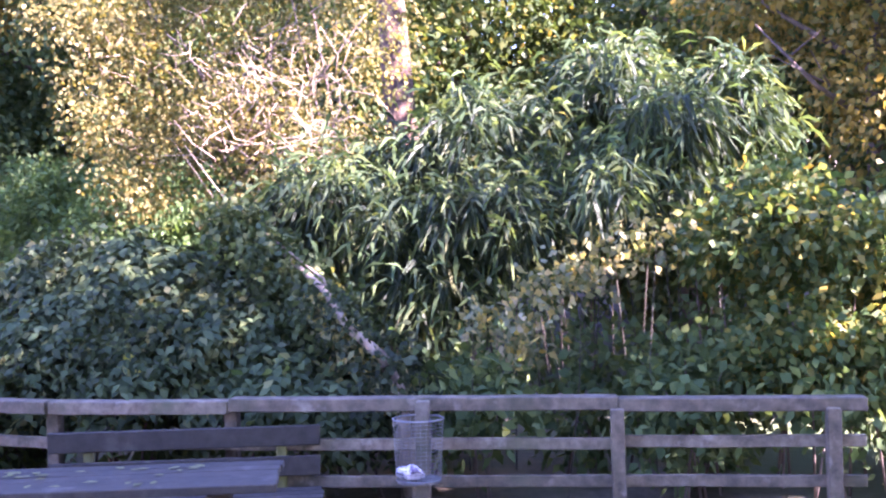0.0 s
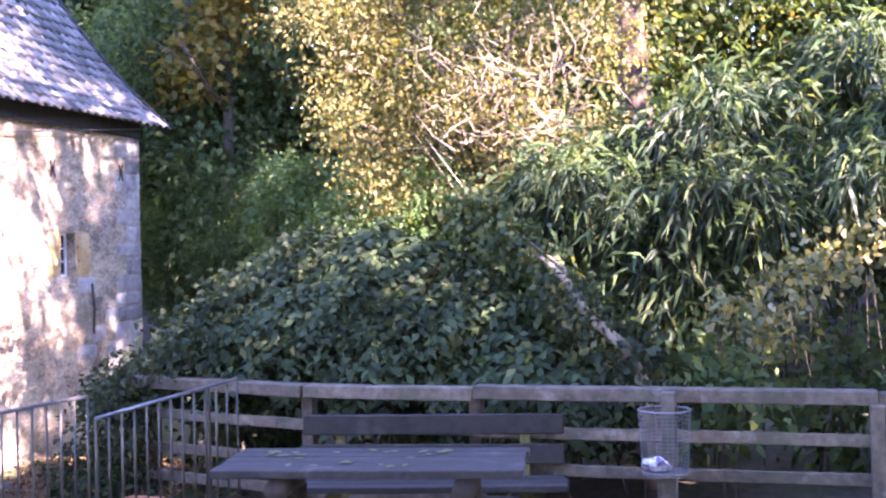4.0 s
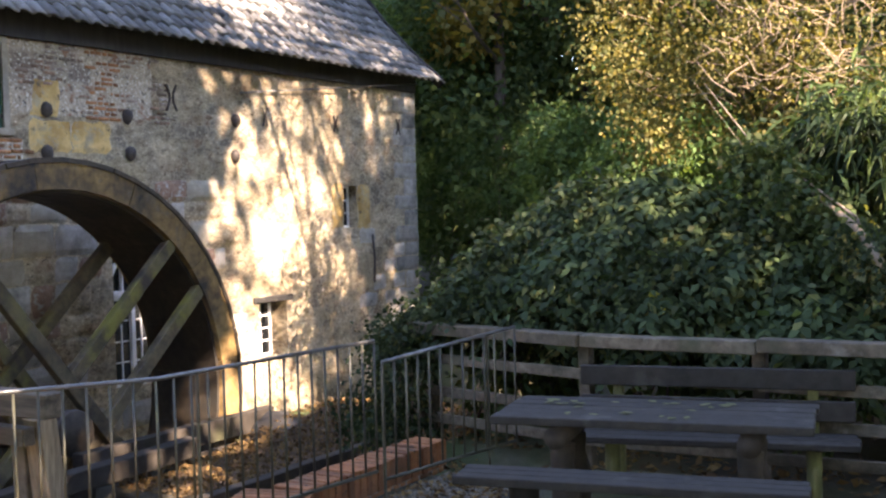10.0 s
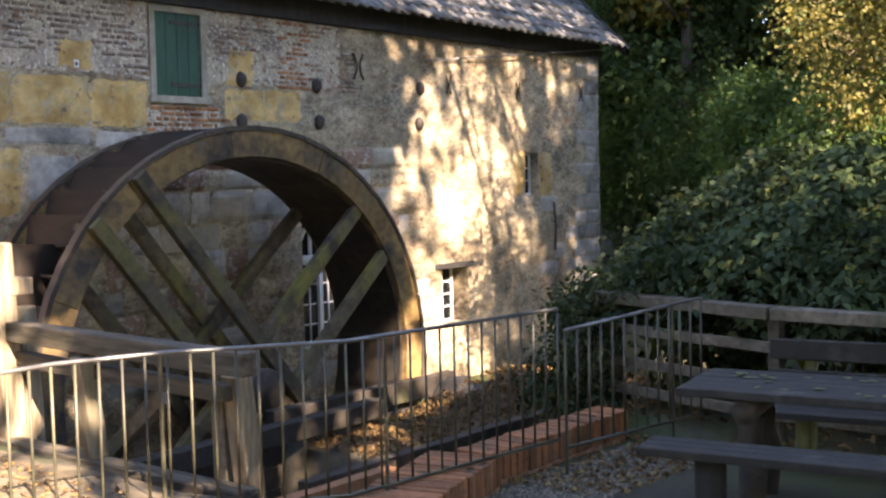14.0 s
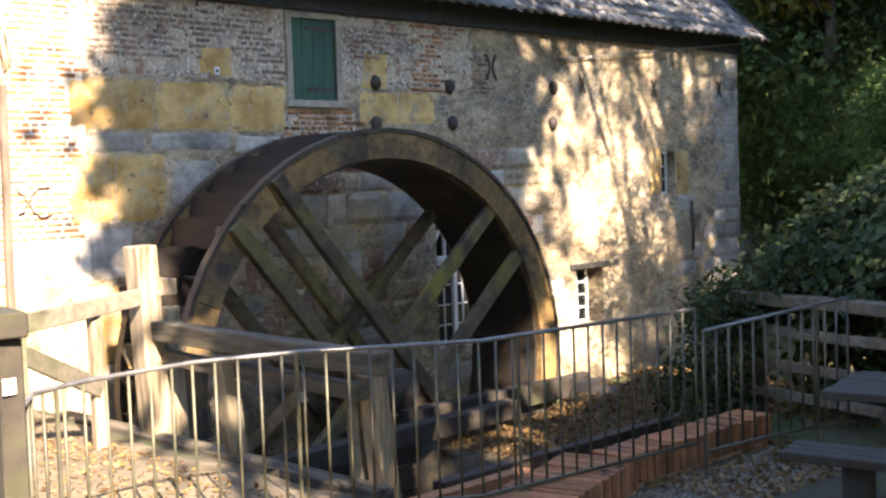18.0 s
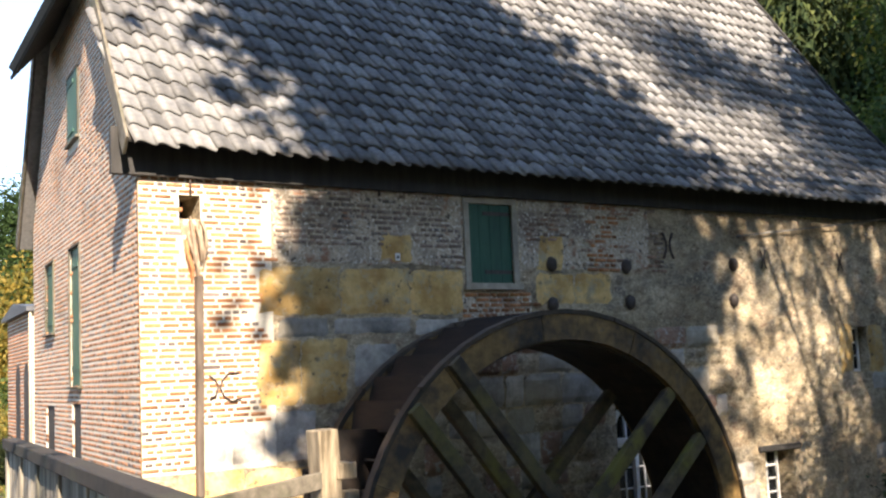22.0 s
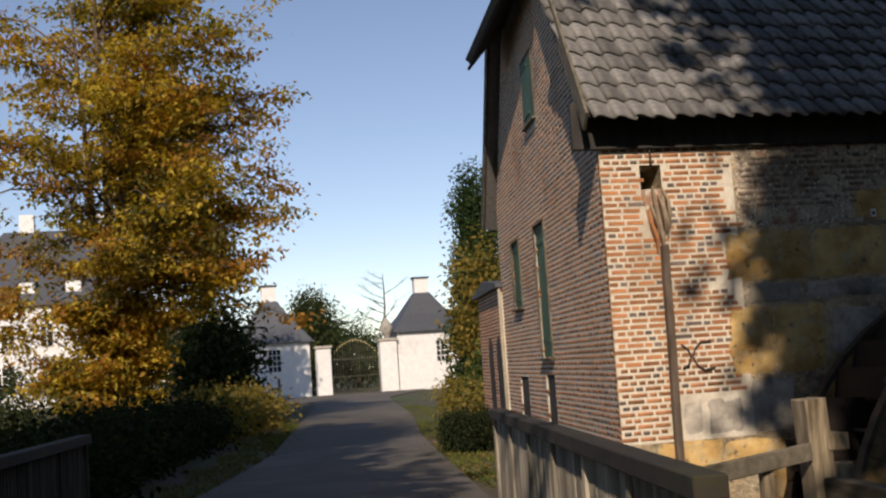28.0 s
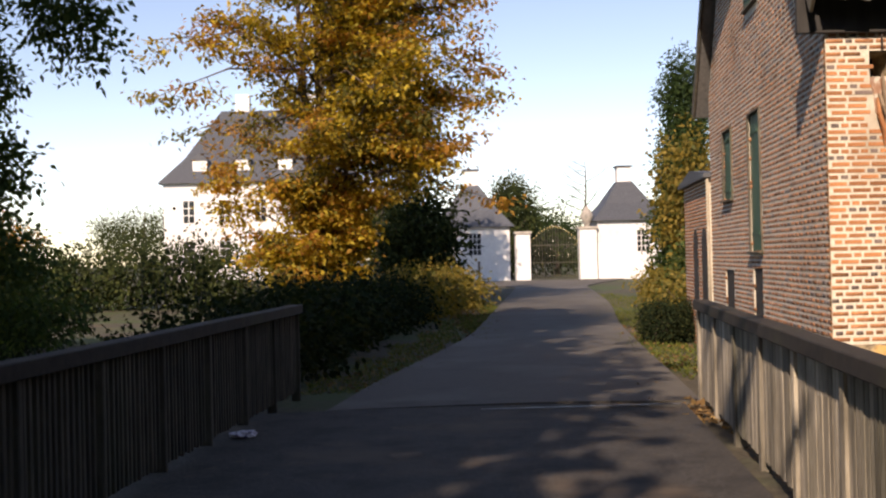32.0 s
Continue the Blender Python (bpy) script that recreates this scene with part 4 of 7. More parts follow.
plank_top(bench, 5.72, 6.07, 1.6, 3.6, 0.04, 0.05, 3, M["wood_dark"])
for y in (1.95, 3.2):
    pipe("leg", [(5.88, y, -0.62), (5.88, y, -0.012)], 0.09, M["wood_dark"], bench, "round log leg", 12)
bench = thing("park_bench", "dark stained plank bench with a backrest by the fence", "bench")
plank_top(bench, -0.46, -0.06, -1.0, 1.0, -0.06, 0.05, 3, M["wood_dark"])
for z in (0.31, 0.085):
    beam("back_plank", (0.0, -0.99, z), (0.0, 0.98, z + 0.01), 0.04, 0.15, M["wood_dark"], bench, "bluish grey worn back plank")
for y in (-0.7, 0.7):
    pipe("leg", [(-0.3, y, -0.7), (-0.3, y, -0.112)], 0.055, M["wood_mossy"], bench, "round mossy log leg", 12)
    beam("back_post", (0.062, y, -0.62), (0.062, y, 0.36), 0.07, 0.08, M["wood_mossy"], bench)
bench.matrix_world = Matrix.Translation((8.14, 2.56, 0)) @ Matrix.Rotation(radians(13.5), 4, "Z")


TABLE_TURN = Matrix.Translation((6.86, 2.53, 0)) @ Matrix.Rotation(radians(11.5), 4, "Z") @ Matrix.Translation((-6.72, -2.56, 0))
for ob in bpy.data.objects:
    if ob.parent is None and ob.name in ("picnic_table", "park_bench"):
        ob.matrix_world = TABLE_TURN


# ---- barred windows ----
def barred_window(parent, m, w, h, cols, rows, bar=0.03, frame_w=0.06, label="white barred window", paint="white_paint"):
    """A window in its own plane: x across, y inwards, z up from the sill; frame with bars, and its panes."""
    bm = bmesh.new()
    for x0, x1, z0, z1 in ((0, frame_w, 0, h), (w - frame_w, w, 0, h), (frame_w, w - frame_w, 0, frame_w), (frame_w, w - frame_w, h - frame_w, h)):
        box(bm, x0, x1, 0, 0.06, z0, z1)
    bars = []
    iw, ih = w - 2 * frame_w, h - 2 * frame_w
    for i in range(1, cols):
        x = frame_w + iw * i / cols
        bars.append((x - bar / 2, x + bar / 2, 0.012, 0.05, frame_w, h - frame_w))
    for j in range(1, rows):
        z = frame_w + ih * j / rows
        bars.append((frame_w, w - frame_w, 0.014, 0.048, z - bar / 2, z + bar / 2))
    bmesh.ops.transform(bm, matrix=m, verts=bm.verts)
    bmesh.ops.recalc_face_normals(bm, faces=bm.faces)
    fr = part("window", bm, M[paint], parent, label)
    for q in bars:
        bm = bmesh.new()
        box(bm, *q)
        bmesh.ops.transform(bm, matrix=m, verts=bm.verts)
        part("glazing_bar", bm, M[paint], fr)
    for i in range(cols):
        for j in range(rows):
            bm = bmesh.new()
            box(bm, frame_w + iw * i / cols, frame_w + iw * (i + 1) / cols, 0.028, 0.034, frame_w + ih * j / rows, frame_w + ih * (j + 1) / rows)
            bmesh.ops.transform(bm, matrix=m, verts=bm.verts)
            part("pane", bm, M["dark_glass"], fr)
    return fr


# ---- gate houses, gate and country house ----
def lodge(x0, x1, y0, y1, eave, top, name, label, win_x):
    t = thing(name, label, "gatehouse")
    bm = bmesh.new()
    box(bm, x0, x1, y0, y1, -0.3, eave)
    part("wall", bm, M["white_wall"], t, "whitewashed wall")
    cx, cy, hw = (x0 + x1) / 2, (y0 + y1) / 2, 0.55
    bm = bmesh.new()
    o = 0.35
    rows = []
    for f, z in ((0, eave - 0.1), (0.5, eave + (top - eave) * 0.42), (1, top)):
        ax, ay = (x1 - x0) / 2 + o + (hw - (x1 - x0) / 2 - o) * f, (y1 - y0) / 2 + o + (hw - (y1 - y0) / 2 - o) * f
        rows.append([bm.verts.new((cx + sx * ax, cy + sy * ay, z)) for sx, sy in ((-1, -1), (1, -1), (1, 1), (-1, 1))])
    for p, q in zip(rows, rows[1:]):
        for k in range(4):
            bm.faces.new((p[k], p[(k + 1) % 4], q[(k + 1) % 4], q[k]))
    bm.faces.new(rows[0][::-1])
    bm.faces.new(rows[-1])
    part("roof", bm, M["slate"], t, "dark slate pyramid roof")
    bm = bmesh.new()
    box(bm, cx - 0.5, cx + 0.5, cy - 0.5, cy + 0.5, top - 0.3, top + 1.05, None, 0.03)
    ch = part("chimney", bm, M["white_wall"], t, "white chimney")
    bm = bmesh.new()
    box(bm, cx - 0.6, cx + 0.6, cy - 0.6, cy + 0.6, top + 1.05, top + 1.15)
    part("cap", bm, M["slate"], ch)
    barred_window(t, Matrix.Translation((win_x, y0 - 0.03, 1.75)), 1.0, 1.65, 3, 4, 0.05, 0.09)
    return t



GY = 78.0
lodge(1.9, 6.85, GY, GY + 5.0, 3.85, 6.75, "gatehouse", "small white gatehouse with slate pyramid roof beside the golden tree", 3.95)
lodge(12.95, 17.6, GY, GY + 5.0, 4.1, 6.8, "gatehouse", "small white gatehouse with slate pyramid roof beside yellow shrubs", 15.6)
for x0, x1, top, lab in ((7.25, 8.25, 3.2, "weathered stone gate pillar"), (11.65, 12.85, 3.45, "sunlit pale gate pillar with a carved urn")):
    t = thing("gate_pillar", lab, "pillar")
    bm = bmesh.new()
    box(bm, x0, x1, GY - 0.3, GY + 0.7, -0.2, top, None, 0.03)
    part("shaft", bm, M["white_wall"], t)
    bm = bmesh.new()
    box(bm, x0 - 0.1, x1 + 0.1, GY - 0.4, GY + 0.8, top, top + 0.18, None, 0.03)
    part("capstone", bm, M["stone_grey"], t)
    if x0 > 9:
        bm = bmesh.new()
        cx = (x0 + x1) / 2
        tube(bm, [(cx, GY + 0.2, top + 0.18 + z) for z in (0, 0.15, 0.3, 0.7, 1.0, 1.25, 1.45)], [0.3, 0.18, 0.3, 0.48, 0.36, 0.2, 0.05], 10)
        part("urn", bm, M["stone_grey"], t, "weathered stone urn", smooth=True)
gate = thing("iron_gate", "tall wrought-iron double gate with a curved top", "gate")
for i in range(18):
    x = 8.35 + 3.2 * i / 17
    f = abs(i - 8.5) / 8.5
    top = 2.6 + 1.0 * (1 - f * f)
    pipe("bar", [(x, GY + 0.2, 0.1), (x, GY + 0.2, top)], 0.02, M["rail_steel"], gate, seg=6)
    bm = bmesh.new()
    tube(bm, [(x, GY + 0.2, top), (x, GY + 0.2, top + 0.07), (x, GY + 0.2, top + 0.16)], [0.03, 0.04, 0.01], 6)
    part("finial", bm, M["gilt"], gate, "gilded spear tip")
for z in (0.3, 1.2, 2.4):
    beam("crossbar", (8.3, GY + 0.2, z), (11.6, GY + 0.2, z), 0.04, 0.06, M["rail_steel"], gate)

house = thing("country_house", "large white country house with a steep grey slate roof", "house")
HX0, HX1, HY = -24.0, -5.0, 112.0
bm = bmesh.new()
box(bm, HX0, HX1, HY, HY + 14, -0.5, 9.7)
part("wall", bm, M["white_wall"], house, "white rendered wall")
bm = bmesh.new()
base = [bm.verts.new(p) for p in ((HX0 - 0.5, HY - 0.5, 9.6), (HX1 + 0.5, HY - 0.5, 9.6), (HX1 + 0.5, HY + 14.5, 9.6), (HX0 - 0.5, HY + 14.5, 9.6))]
mid = [bm.verts.new(p) for p in ((HX0 + 1.8, HY + 1.8, 12.2), (HX1 - 1.8, HY + 1.8, 12.2), (HX1 - 1.8, HY + 12.2, 12.2), (HX0 + 1.8, HY + 12.2, 12.2))]
top = [bm.verts.new(p) for p in ((HX0 + 4.8, HY + 6.5, 17.5), (HX1 - 4.8, HY + 6.5, 17.5), (HX1 - 4.8, HY + 7.5, 17.5), (HX0 + 4.8, HY + 7.5, 17.5))]
for p, q in ((base, mid), (mid, top)):
    for k in range(4):
        bm.faces.new((p[k], p[(k + 1) % 4], q[(k + 1) % 4], q[k]))
bm.faces.new(base[::-1])
bm.faces.new(top)
part("roof", bm, M["slate"], house, "steep grey slate roof")
for j, z in enumerate((1.6, 5.6)):
    for i in range(5):
        barred_window(house, Matrix.Translation((HX0 + 1.8 + 3.5 * i, HY - 0.04, z)), 1.3, 2.4, 2, 3, 0.08, 0.12)
for i in range(3):
    x = HX0 + 3.5 + 4.2 * i
    bm = bmesh.new()
    box(bm, x - 0.7, x + 0.7, HY + 0.6, HY + 3, 10.2, 11.9)
    d = part("dormer", bm, M["white_wall"], house, "white dormer")
    part("dormer_roof", prism([(x - 0.9, 11.9), (x + 0.9, 11.9), (x, 12.7)], 2.4, Matrix.Translation((0, HY + 0.5, 0))), M["slate"], d)
for x in (HX0 + 7, HX1 - 5):
    bm = bmesh.new()
    box(bm, x - 0.7, x + 0.7, HY + 6.4, HY + 7.6, 16, 19.2)
    part("chimney", bm, M["white_wall"], house)


# ---- planting ----
def tree(name, label, base, height, r, crown, leaf, n, size, seed, ratio=0.55, bark="bark", limbs=8, low=0.35, spread=0.3, lean=(0, 0), inner=0.45, cat="tree", clump=7, sub=3, group=""):
    t = thing(name, label, cat, group)
    trunk_mesh("trunk", base, height, r, M[bark], t, seed, lean, limbs, low, spread, sub)
    leaf_mass("crown", crown, n, size, ratio, L[leaf], t, seed, 0.15, inner, clump)
    return t


def stem_mesh(t, blobs, stems, seed, bark, r=0.02, reach=0.8):
    rr = random.Random(seed)
    bm = bmesh.new()
    for i in range(stems):
        b = blobs[i % len(blobs)]
        gx, gy = b[0] + rr.uniform(-0.5, 0.5) * b[3], b[1] + rr.uniform(-0.5, 0.5) * b[4]
        s = Vector((gx, gy, ground_h(gx, gy) - 0.05))
        e = Vector((b[0] + rr.uniform(-reach, reach) * b[3], b[1] + rr.uniform(-reach, reach) * b[4], b[2] + rr.uniform(0.0, 0.7) * b[5]))
        tube(bm, [s, s.lerp(e, 0.5) + Vector((rr.uniform(-0.1, 0.1), rr.uniform(-0.1, 0.1), 0.1)), e], [r, r * 0.7, r * 0.3], 5)
    part("stem", bm, M[bark], t, "", "stuff", True)


def shrub(name, label, blobs, leaf, n, size, seed, ratio=0.55, inner=0.35, stems=14, bark="bark", droop=0.15, clump=7, cat="shrub", tight=1.3):
    t = thing(name, label, cat)
    stem_mesh(t, blobs, stems, seed, bark, 0.013)
    leaf_mass("foliage", blobs, n, size, ratio, L[leaf], t, seed, droop, inner, clump, tight=tight)
    return t


def heap(x, y, z, rx, ry, rz, k, seed, shrink=0.5, flat=1.0):
    """k smaller ellipsoids that together make an uneven crown."""
    rr = random.Random(seed)
    out = []
    for i in range(k):
        while True:
            d = Vector((rr.uniform(-1, 1), rr.uniform(-1, 1), rr.uniform(-1, 1)))
            if d.length < 1:
                break
        s = shrink * rr.uniform(0.65, 1.2)
        out.append((x + d.x * rx * (1 - s * 0.6), y + d.y * ry * (1 - s * 0.6), z + d.z * rz * (1 - s * 0.6), rx * s, ry * s, rz * s * flat))
    return out


def around(spots, r, seed, k=3, flat=1.0):
    """Clumps about each of the spots."""
    rr = random.Random(seed)
    return [(x + rr.uniform(-0.6, 0.6) * r, y + rr.uniform(-0.6, 0.6) * r, z + rr.uniform(-0.5, 0.5) * r, r * rr.uniform(0.55, 1.0), r * rr.uniform(0.55, 1.0), r * rr.uniform(0.45, 0.8) * flat) for x, y, z in spots for _ in range(k)]


# bamboo: canes with fans of long drooping leaves
BAMBOO = around(((11.2, 1.8, 2.2), (11.3, 1.0, 2.5), (11.5, 0.2, 2.8), (11.8, -0.5, 3.2), (10.6, 0.5, 1.8), (10.5, 1.25, 1.6), (11.2, -1.1, 2.6), (11.0, -0.3, 2.1), (11.7, -1.7, 3.0), (11.0, 2.2, 2.0), (10.6, 0.9, 1.2)), 0.62, 3, 3)
bamboo = thing("bamboo", "dense clump of bamboo with long drooping leaves behind the fence", "bamboo")
stem_mesh(bamboo, BAMBOO, 46, 11, "wood_shade_dark", 0.008)
leaf_mass("foliage", BAMBOO, 21000, 0.26, 0.125, L["bamboo"], bamboo, 11, 0.4, 0.35, 8, tight=0.16, sway=0.6, fall=0.6)
leaf_mass("inner_leaves", BAMBOO, 11000, 0.22, 0.16, L["dark"], bamboo, 12, 0.3, 0.0, 8, tight=0.8)
# broad-leaved mound
MOUND = around(((9.4, 5.0, 0.45), (9.8, 4.6, 0.95), (10.3, 3.9, 1.4), (10.2, 3.0, 1.25), (9.5, 3.3, 0.7), (9.3, 4.2, 0.65), (9.9, 2.3, 0.95), (9.5, 1.6, 0.6)), 0.58, 5, 3)
mound = shrub("knotweed", "mound of broad-leaved green shrub hanging over the fence", MOUND, "bush", 22000, 0.09, 12, 0.62, 0.3, 40, "bark", 0.2)
rs_m = np.random.RandomState(121)
my = rs_m.uniform(1.45, 6.1, 1500)
mu = rs_m.uniform(0, 1, 1500) ** 0.8
mtop = np.interp(my, (1.4, 1.9, 2.1, 2.7, 3.7, 4.8, 5.5, 6.1), (0.5, 0.95, 1.25, 1.45, 1.85, 1.6, 1.2, 0.6))
mz = 0.25 + (mtop - 0.25) * np.sqrt(mu) + rs_m.normal(size=1500) * 0.06
mp = np.stack([8.95 + 1.3 * mu + 0.12 * np.sin(my * 5 + mu * 7) + 0.12 * np.maximum(0, my - 4), my, mz], 1)
md = np.stack([-1.0 + 0.5 * mu, 0.25 * np.sin(my * 3), 0.2 + 0.5 * mu], 1)
arching_sprays("shoot_foliage", mp, md, 0.45, 9, 0.135, 0.62, L["mound"], mound, 122, "arching shoots with broad hanging leaves")
shrub("knotweed", "dark leafy undergrowth behind the fence", around([(9.7 + 0.5 * (i % 2), -4.0 + 0.75 * i, 0.25) for i in range(13)], 0.6, 6, 2), "dark", 14000, 0.12, 13, 0.65, 0.2, 40)
shrub("dogwood", "tall shrub with green and yellow leaves beside the bamboo", around(((10.2, -1.9, 1.9), (10.2, -2.2, 1.9), (10.1, -2.8, 1.6), (9.9, -2.0, 0.9), (9.9, -2.8, 0.7), (10.4, -3.5, 1.4), (10.4, -3.6, 2.1)), 0.55, 8, 3), "dogwood", 26000, 0.09, 14, 0.7, 0.3, 10)
spray = thing("dogwood", "low arching branch with pale yellowing leaves", "shrub")
stem_mesh(spray, [(9.5, -0.9, 1.6, 0.2, 0.2, 0.2), (9.4, -0.3, 1.4, 0.2, 0.2, 0.1), (9.25, 0.4, 1.1, 0.2, 0.2, 0.1)], 3, 15, "wood_shade_dark", 0.006)
leaf_mass("foliage", around(((9.6, -0.86, 1.66), (9.5, -0.55, 1.55), (9.4, -0.2, 1.42), (9.3, 0.1, 1.28), (9.22, 0.4, 1.12), (9.25, 0.25, 0.85)), 0.2, 15, 2, 0.7), 800, 0.08, 0.7, L["pale"], spray, 15, 0.15, 0.2, 5)
# half-bare tree with pale twigs in the sun, and its leaning stem
willow = thing("willow", "half-bare leaning tree with pale sunlit twigs and yellow leaves", "tree")
bm = bmesh.new()
for k in range(2):
    o = 0.07 * k
    lean = [(9.12 + o, 1.0 + 0.3 * o, -0.3), (9.1 + o, 1.11 + 0.3 * o, 0.55), (9.14 + o, 1.24, 0.82), (9.2 + o, 1.53 + o, 1.05), (9.45 + o, 1.8, 1.38 + o), (10.2, 2.5 + 0.5 * o, 1.84 + o), (10.7 + o, 3.0 + o, 2.2 - o), (11.3, 3.6 + 2 * o, 2.8 + o)]
    tube(bm, lean, [w * (1.0 if k == 0 else 0.4) for w in (0.08, 0.065, 0.05, 0.036, 0.03, 0.018, 0.008, 0.004)], 7)
rr = random.Random(33)
for i in range(120):
    c = Vector((rr.uniform(11.5, 12.8), rr.uniform(1.9, 4.6), rr.uniform(2.5, 4.2)))
    d = Vector((rr.uniform(-0.6, 0.3), rr.uniform(-0.8, 0.8), rr.uniform(-0.25, 0.6)))
    e = c + d * rr.uniform(0.4, 1.0)
    m = c.lerp(e, 0.5) + Vector((0, rr.uniform(-0.1, 0.1), rr.uniform(-0.08, 0.1)))
    w = rr.uniform(0.003, 0.008)
    m += Vector((0, rr.uniform(-0.12, 0.12), rr.uniform(-0.12, 0.12)))
    tube(bm, [c, m, e], [w, w * 0.7, w * 0.3], 5)
boughs = bmesh.new()
for i in range(9):
    a, b = Vector((12.6, rr.uniform(2.2, 3.8), rr.uniform(1.7, 2.4))), Vector((rr.uniform(11.5, 13), rr.uniform(1.6, 5), rr.uniform(3.4, 5.5)))
    tube(boughs, [a, a.lerp(b, 0.3) + Vector((0, rr.uniform(-0.3, 0.3), 0.1)), a.lerp(b, 0.65) + Vector((0, rr.uniform(-0.35, 0.35), 0.15)), b], [0.02, 0.016, 0.011, 0.005], 6)
part("bough", boughs, M["bark"], willow, "grey boughs", "stuff", True)
for i in range(120):
    c = Vector((rr.uniform(11.0, 11.6), rr.uniform(1.9, 3.4), rr.uniform(2.5, 3.5)))
    e = c + Vector((rr.uniform(-0.3, 0.2), rr.uniform(-0.55, 0.55), rr.uniform(-0.3, 0.45)))
    m = c.lerp(e, 0.5) + Vector((0, rr.uniform(-0.12, 0.12), rr.uniform(-0.1, 0.14)))
    tube(bm, [c, m, e], [0.006, 0.005, 0.003], 5)
part("limb", bm, M["bark_pale"], willow, "pale tangled limbs", smooth=True)
leaf_mass("ivy_leaves", around([(9.05 + 0.1 * k, 1.12 + 0.15 * k, 0.6 + 0.125 * k) for k in range(4, 12)], 0.21, 26, 3), 4200, 0.07, 0.75, L["mound"], willow, 26, 0.2, 0.1, 5)
leaf_mass("creeper_leaves", around([(9.02 + 0.04 * k, 1.1 + 0.11 * k, 0.5 + 0.13 * k) for k in range(7)], 0.12, 27, 2), 420, 0.075, 0.7, L["bush"], willow, 27, 0.2, 0.0, 5)
leaf_mass("dry_leaves", around([(9.06 + 0.05 * k, 1.1 + 0.11 * k, 0.52 + 0.11 * k) for k in range(7)], 0.09, 24, 2), 700, 0.055, 0.7, L["pale"], willow, 24, 0.2, 0.0, 5)
leaf_mass("crown", around([(12.4 + 0.5 * math.sin(i * 2.3), 2.2 + 0.42 * i, 4.0 + 0.9 * math.sin(i * 1.9)) for i in range(8)] + [ (13.2, 3.0, 5.2), (13.2, 5.0, 5.4)], 0.85, 23, 3) + around([(11.9 + 0.3 * math.sin(i * 1.7), 1.9 + 0.4 * i, 2.7 + 0.35 * math.sin(i * 2.9)) for i in range(8)], 0.5, 29, 3), 28000, 0.055, 0.72, L["willow"], willow, 23, 0.1, 0.2, 5)
tree("oak", "old tree with a reddish trunk in the wood", (16.2, 2.1, 0.2), 15, 0.3, heap(16.5, 2.0, 13.0, 3.0, 3.4, 3.4, 18, 25, 0.4), "mid", 16000, 0.22, 25, 0.6, "bark_red", 10, 0.45, 0.3)
oak = bpy.data.objects["oak"]
rr = random.Random(64)
# bough, limbs and leaves out of view, added to dapple the mill wall
bm = bmesh.new()
tube(bm, [(16.3, 2.1, 9.0), (14.6, 2.0, 10.2), (12.4, 2.0, 10.7), (10.2, 2.1, 10.5)], [0.13, 0.1, 0.07, 0.03], 8)
part("bough", bm, M["bark"], oak, "long unseen bough added over the yard to dapple the mill wall", smooth=True)
twig_ends = []
for k in range(13):
    a = Vector((10.2 + 0.42 * k + rr.uniform(-0.2, 0.2), 2.0 + rr.uniform(-0.3, 0.3), 10.4 + rr.uniform(-0.3, 0.3)))
    e = a + Vector((rr.uniform(0.5, 1.7), rr.uniform(-0.3, 0.3), -rr.uniform(2.0, 4.4)))
    m = a.lerp(e, 0.5) + Vector((rr.uniform(-0.25, 0.25), 0, rr.uniform(-0.2, 0.2)))
    bm = bmesh.new()
    w = rr.uniform(0.03, 0.055)
    tube(bm, [a, m, e], [w, w * 0.7, w * 0.25], 6)
    for q in range(26):
        b = a.lerp(m, rr.random()) if q % 2 else m.lerp(e, rr.random())
        c = b + Vector((rr.uniform(-0.5, 0.5), rr.uniform(-0.3, 0.3), rr.uniform(-0.75, 0.35)))
        d = c + Vector((rr.uniform(-0.15, 0.15), 0, -rr.uniform(0.1, 0.4)))
        tube(bm, [b, c, d], [0.016, 0.011, 0.005], 4)
        if not (8.6 < c.x < 10.75 and 5.2 < c.z < 9.3) or rr.random() < 0.6:
            twig_ends.append((c.x, c.y, c.z, 0.13, 0.12, 0.2))
        twig_ends.append((a.x + rr.uniform(-0.4, 0.6), a.y, a.z + rr.uniform(-0.4, 0.9), 0.25, 0.2, 0.3))
    part("hanging_limb", bm, M["bark"], oak, smooth=True)
leaf_mass("bough_leaves", twig_ends, 11500, 0.08, 0.5, L["mid"], oak, 65, 0.3, 0.0, 5, tight=0.9, sway=0.5, fall=0.5)
# woodland
WOOD = ((17, -6.5, 9.5, "mid"), (20.5, -2.5, 9.5, "mid"), (20, 1.5, 9, "mid"), (23.0, 6.2, 11, "mid"), (22.5, 9.6, 15, "dark"), (25, 13.3, 16, "dark"), (15.5, -10, 9, "dark"), (20.5, -5.6, 10, "dark"), (19.5, -9.5, 9, "mid"), (24, 3.5, 10.5, "dark"), (24, -3, 11, "dark"), (22, -9, 10, "dark"), (28, 8, 19, "mid"), (31, 16.5, 17, "mid"), (27, 15.7, 15, "mid"), (21.6, 12.4, 9, "dark"))
for i, (x, y, h, lf) in enumerate(WOOD):
    tree("tree", "tall green woodland tree on the slope behind the fence", (x, y, ground_h(x, y) - 0.2), h, 0.26, heap(x, y, h * 0.5, 2.9, 2.9, h * 0.48, 26, 40 + i, 0.34), lf, 27000, 0.15, 60 + i, 0.65, "bark", 9, 0.3, 0.2, group="woodland behind the fence")
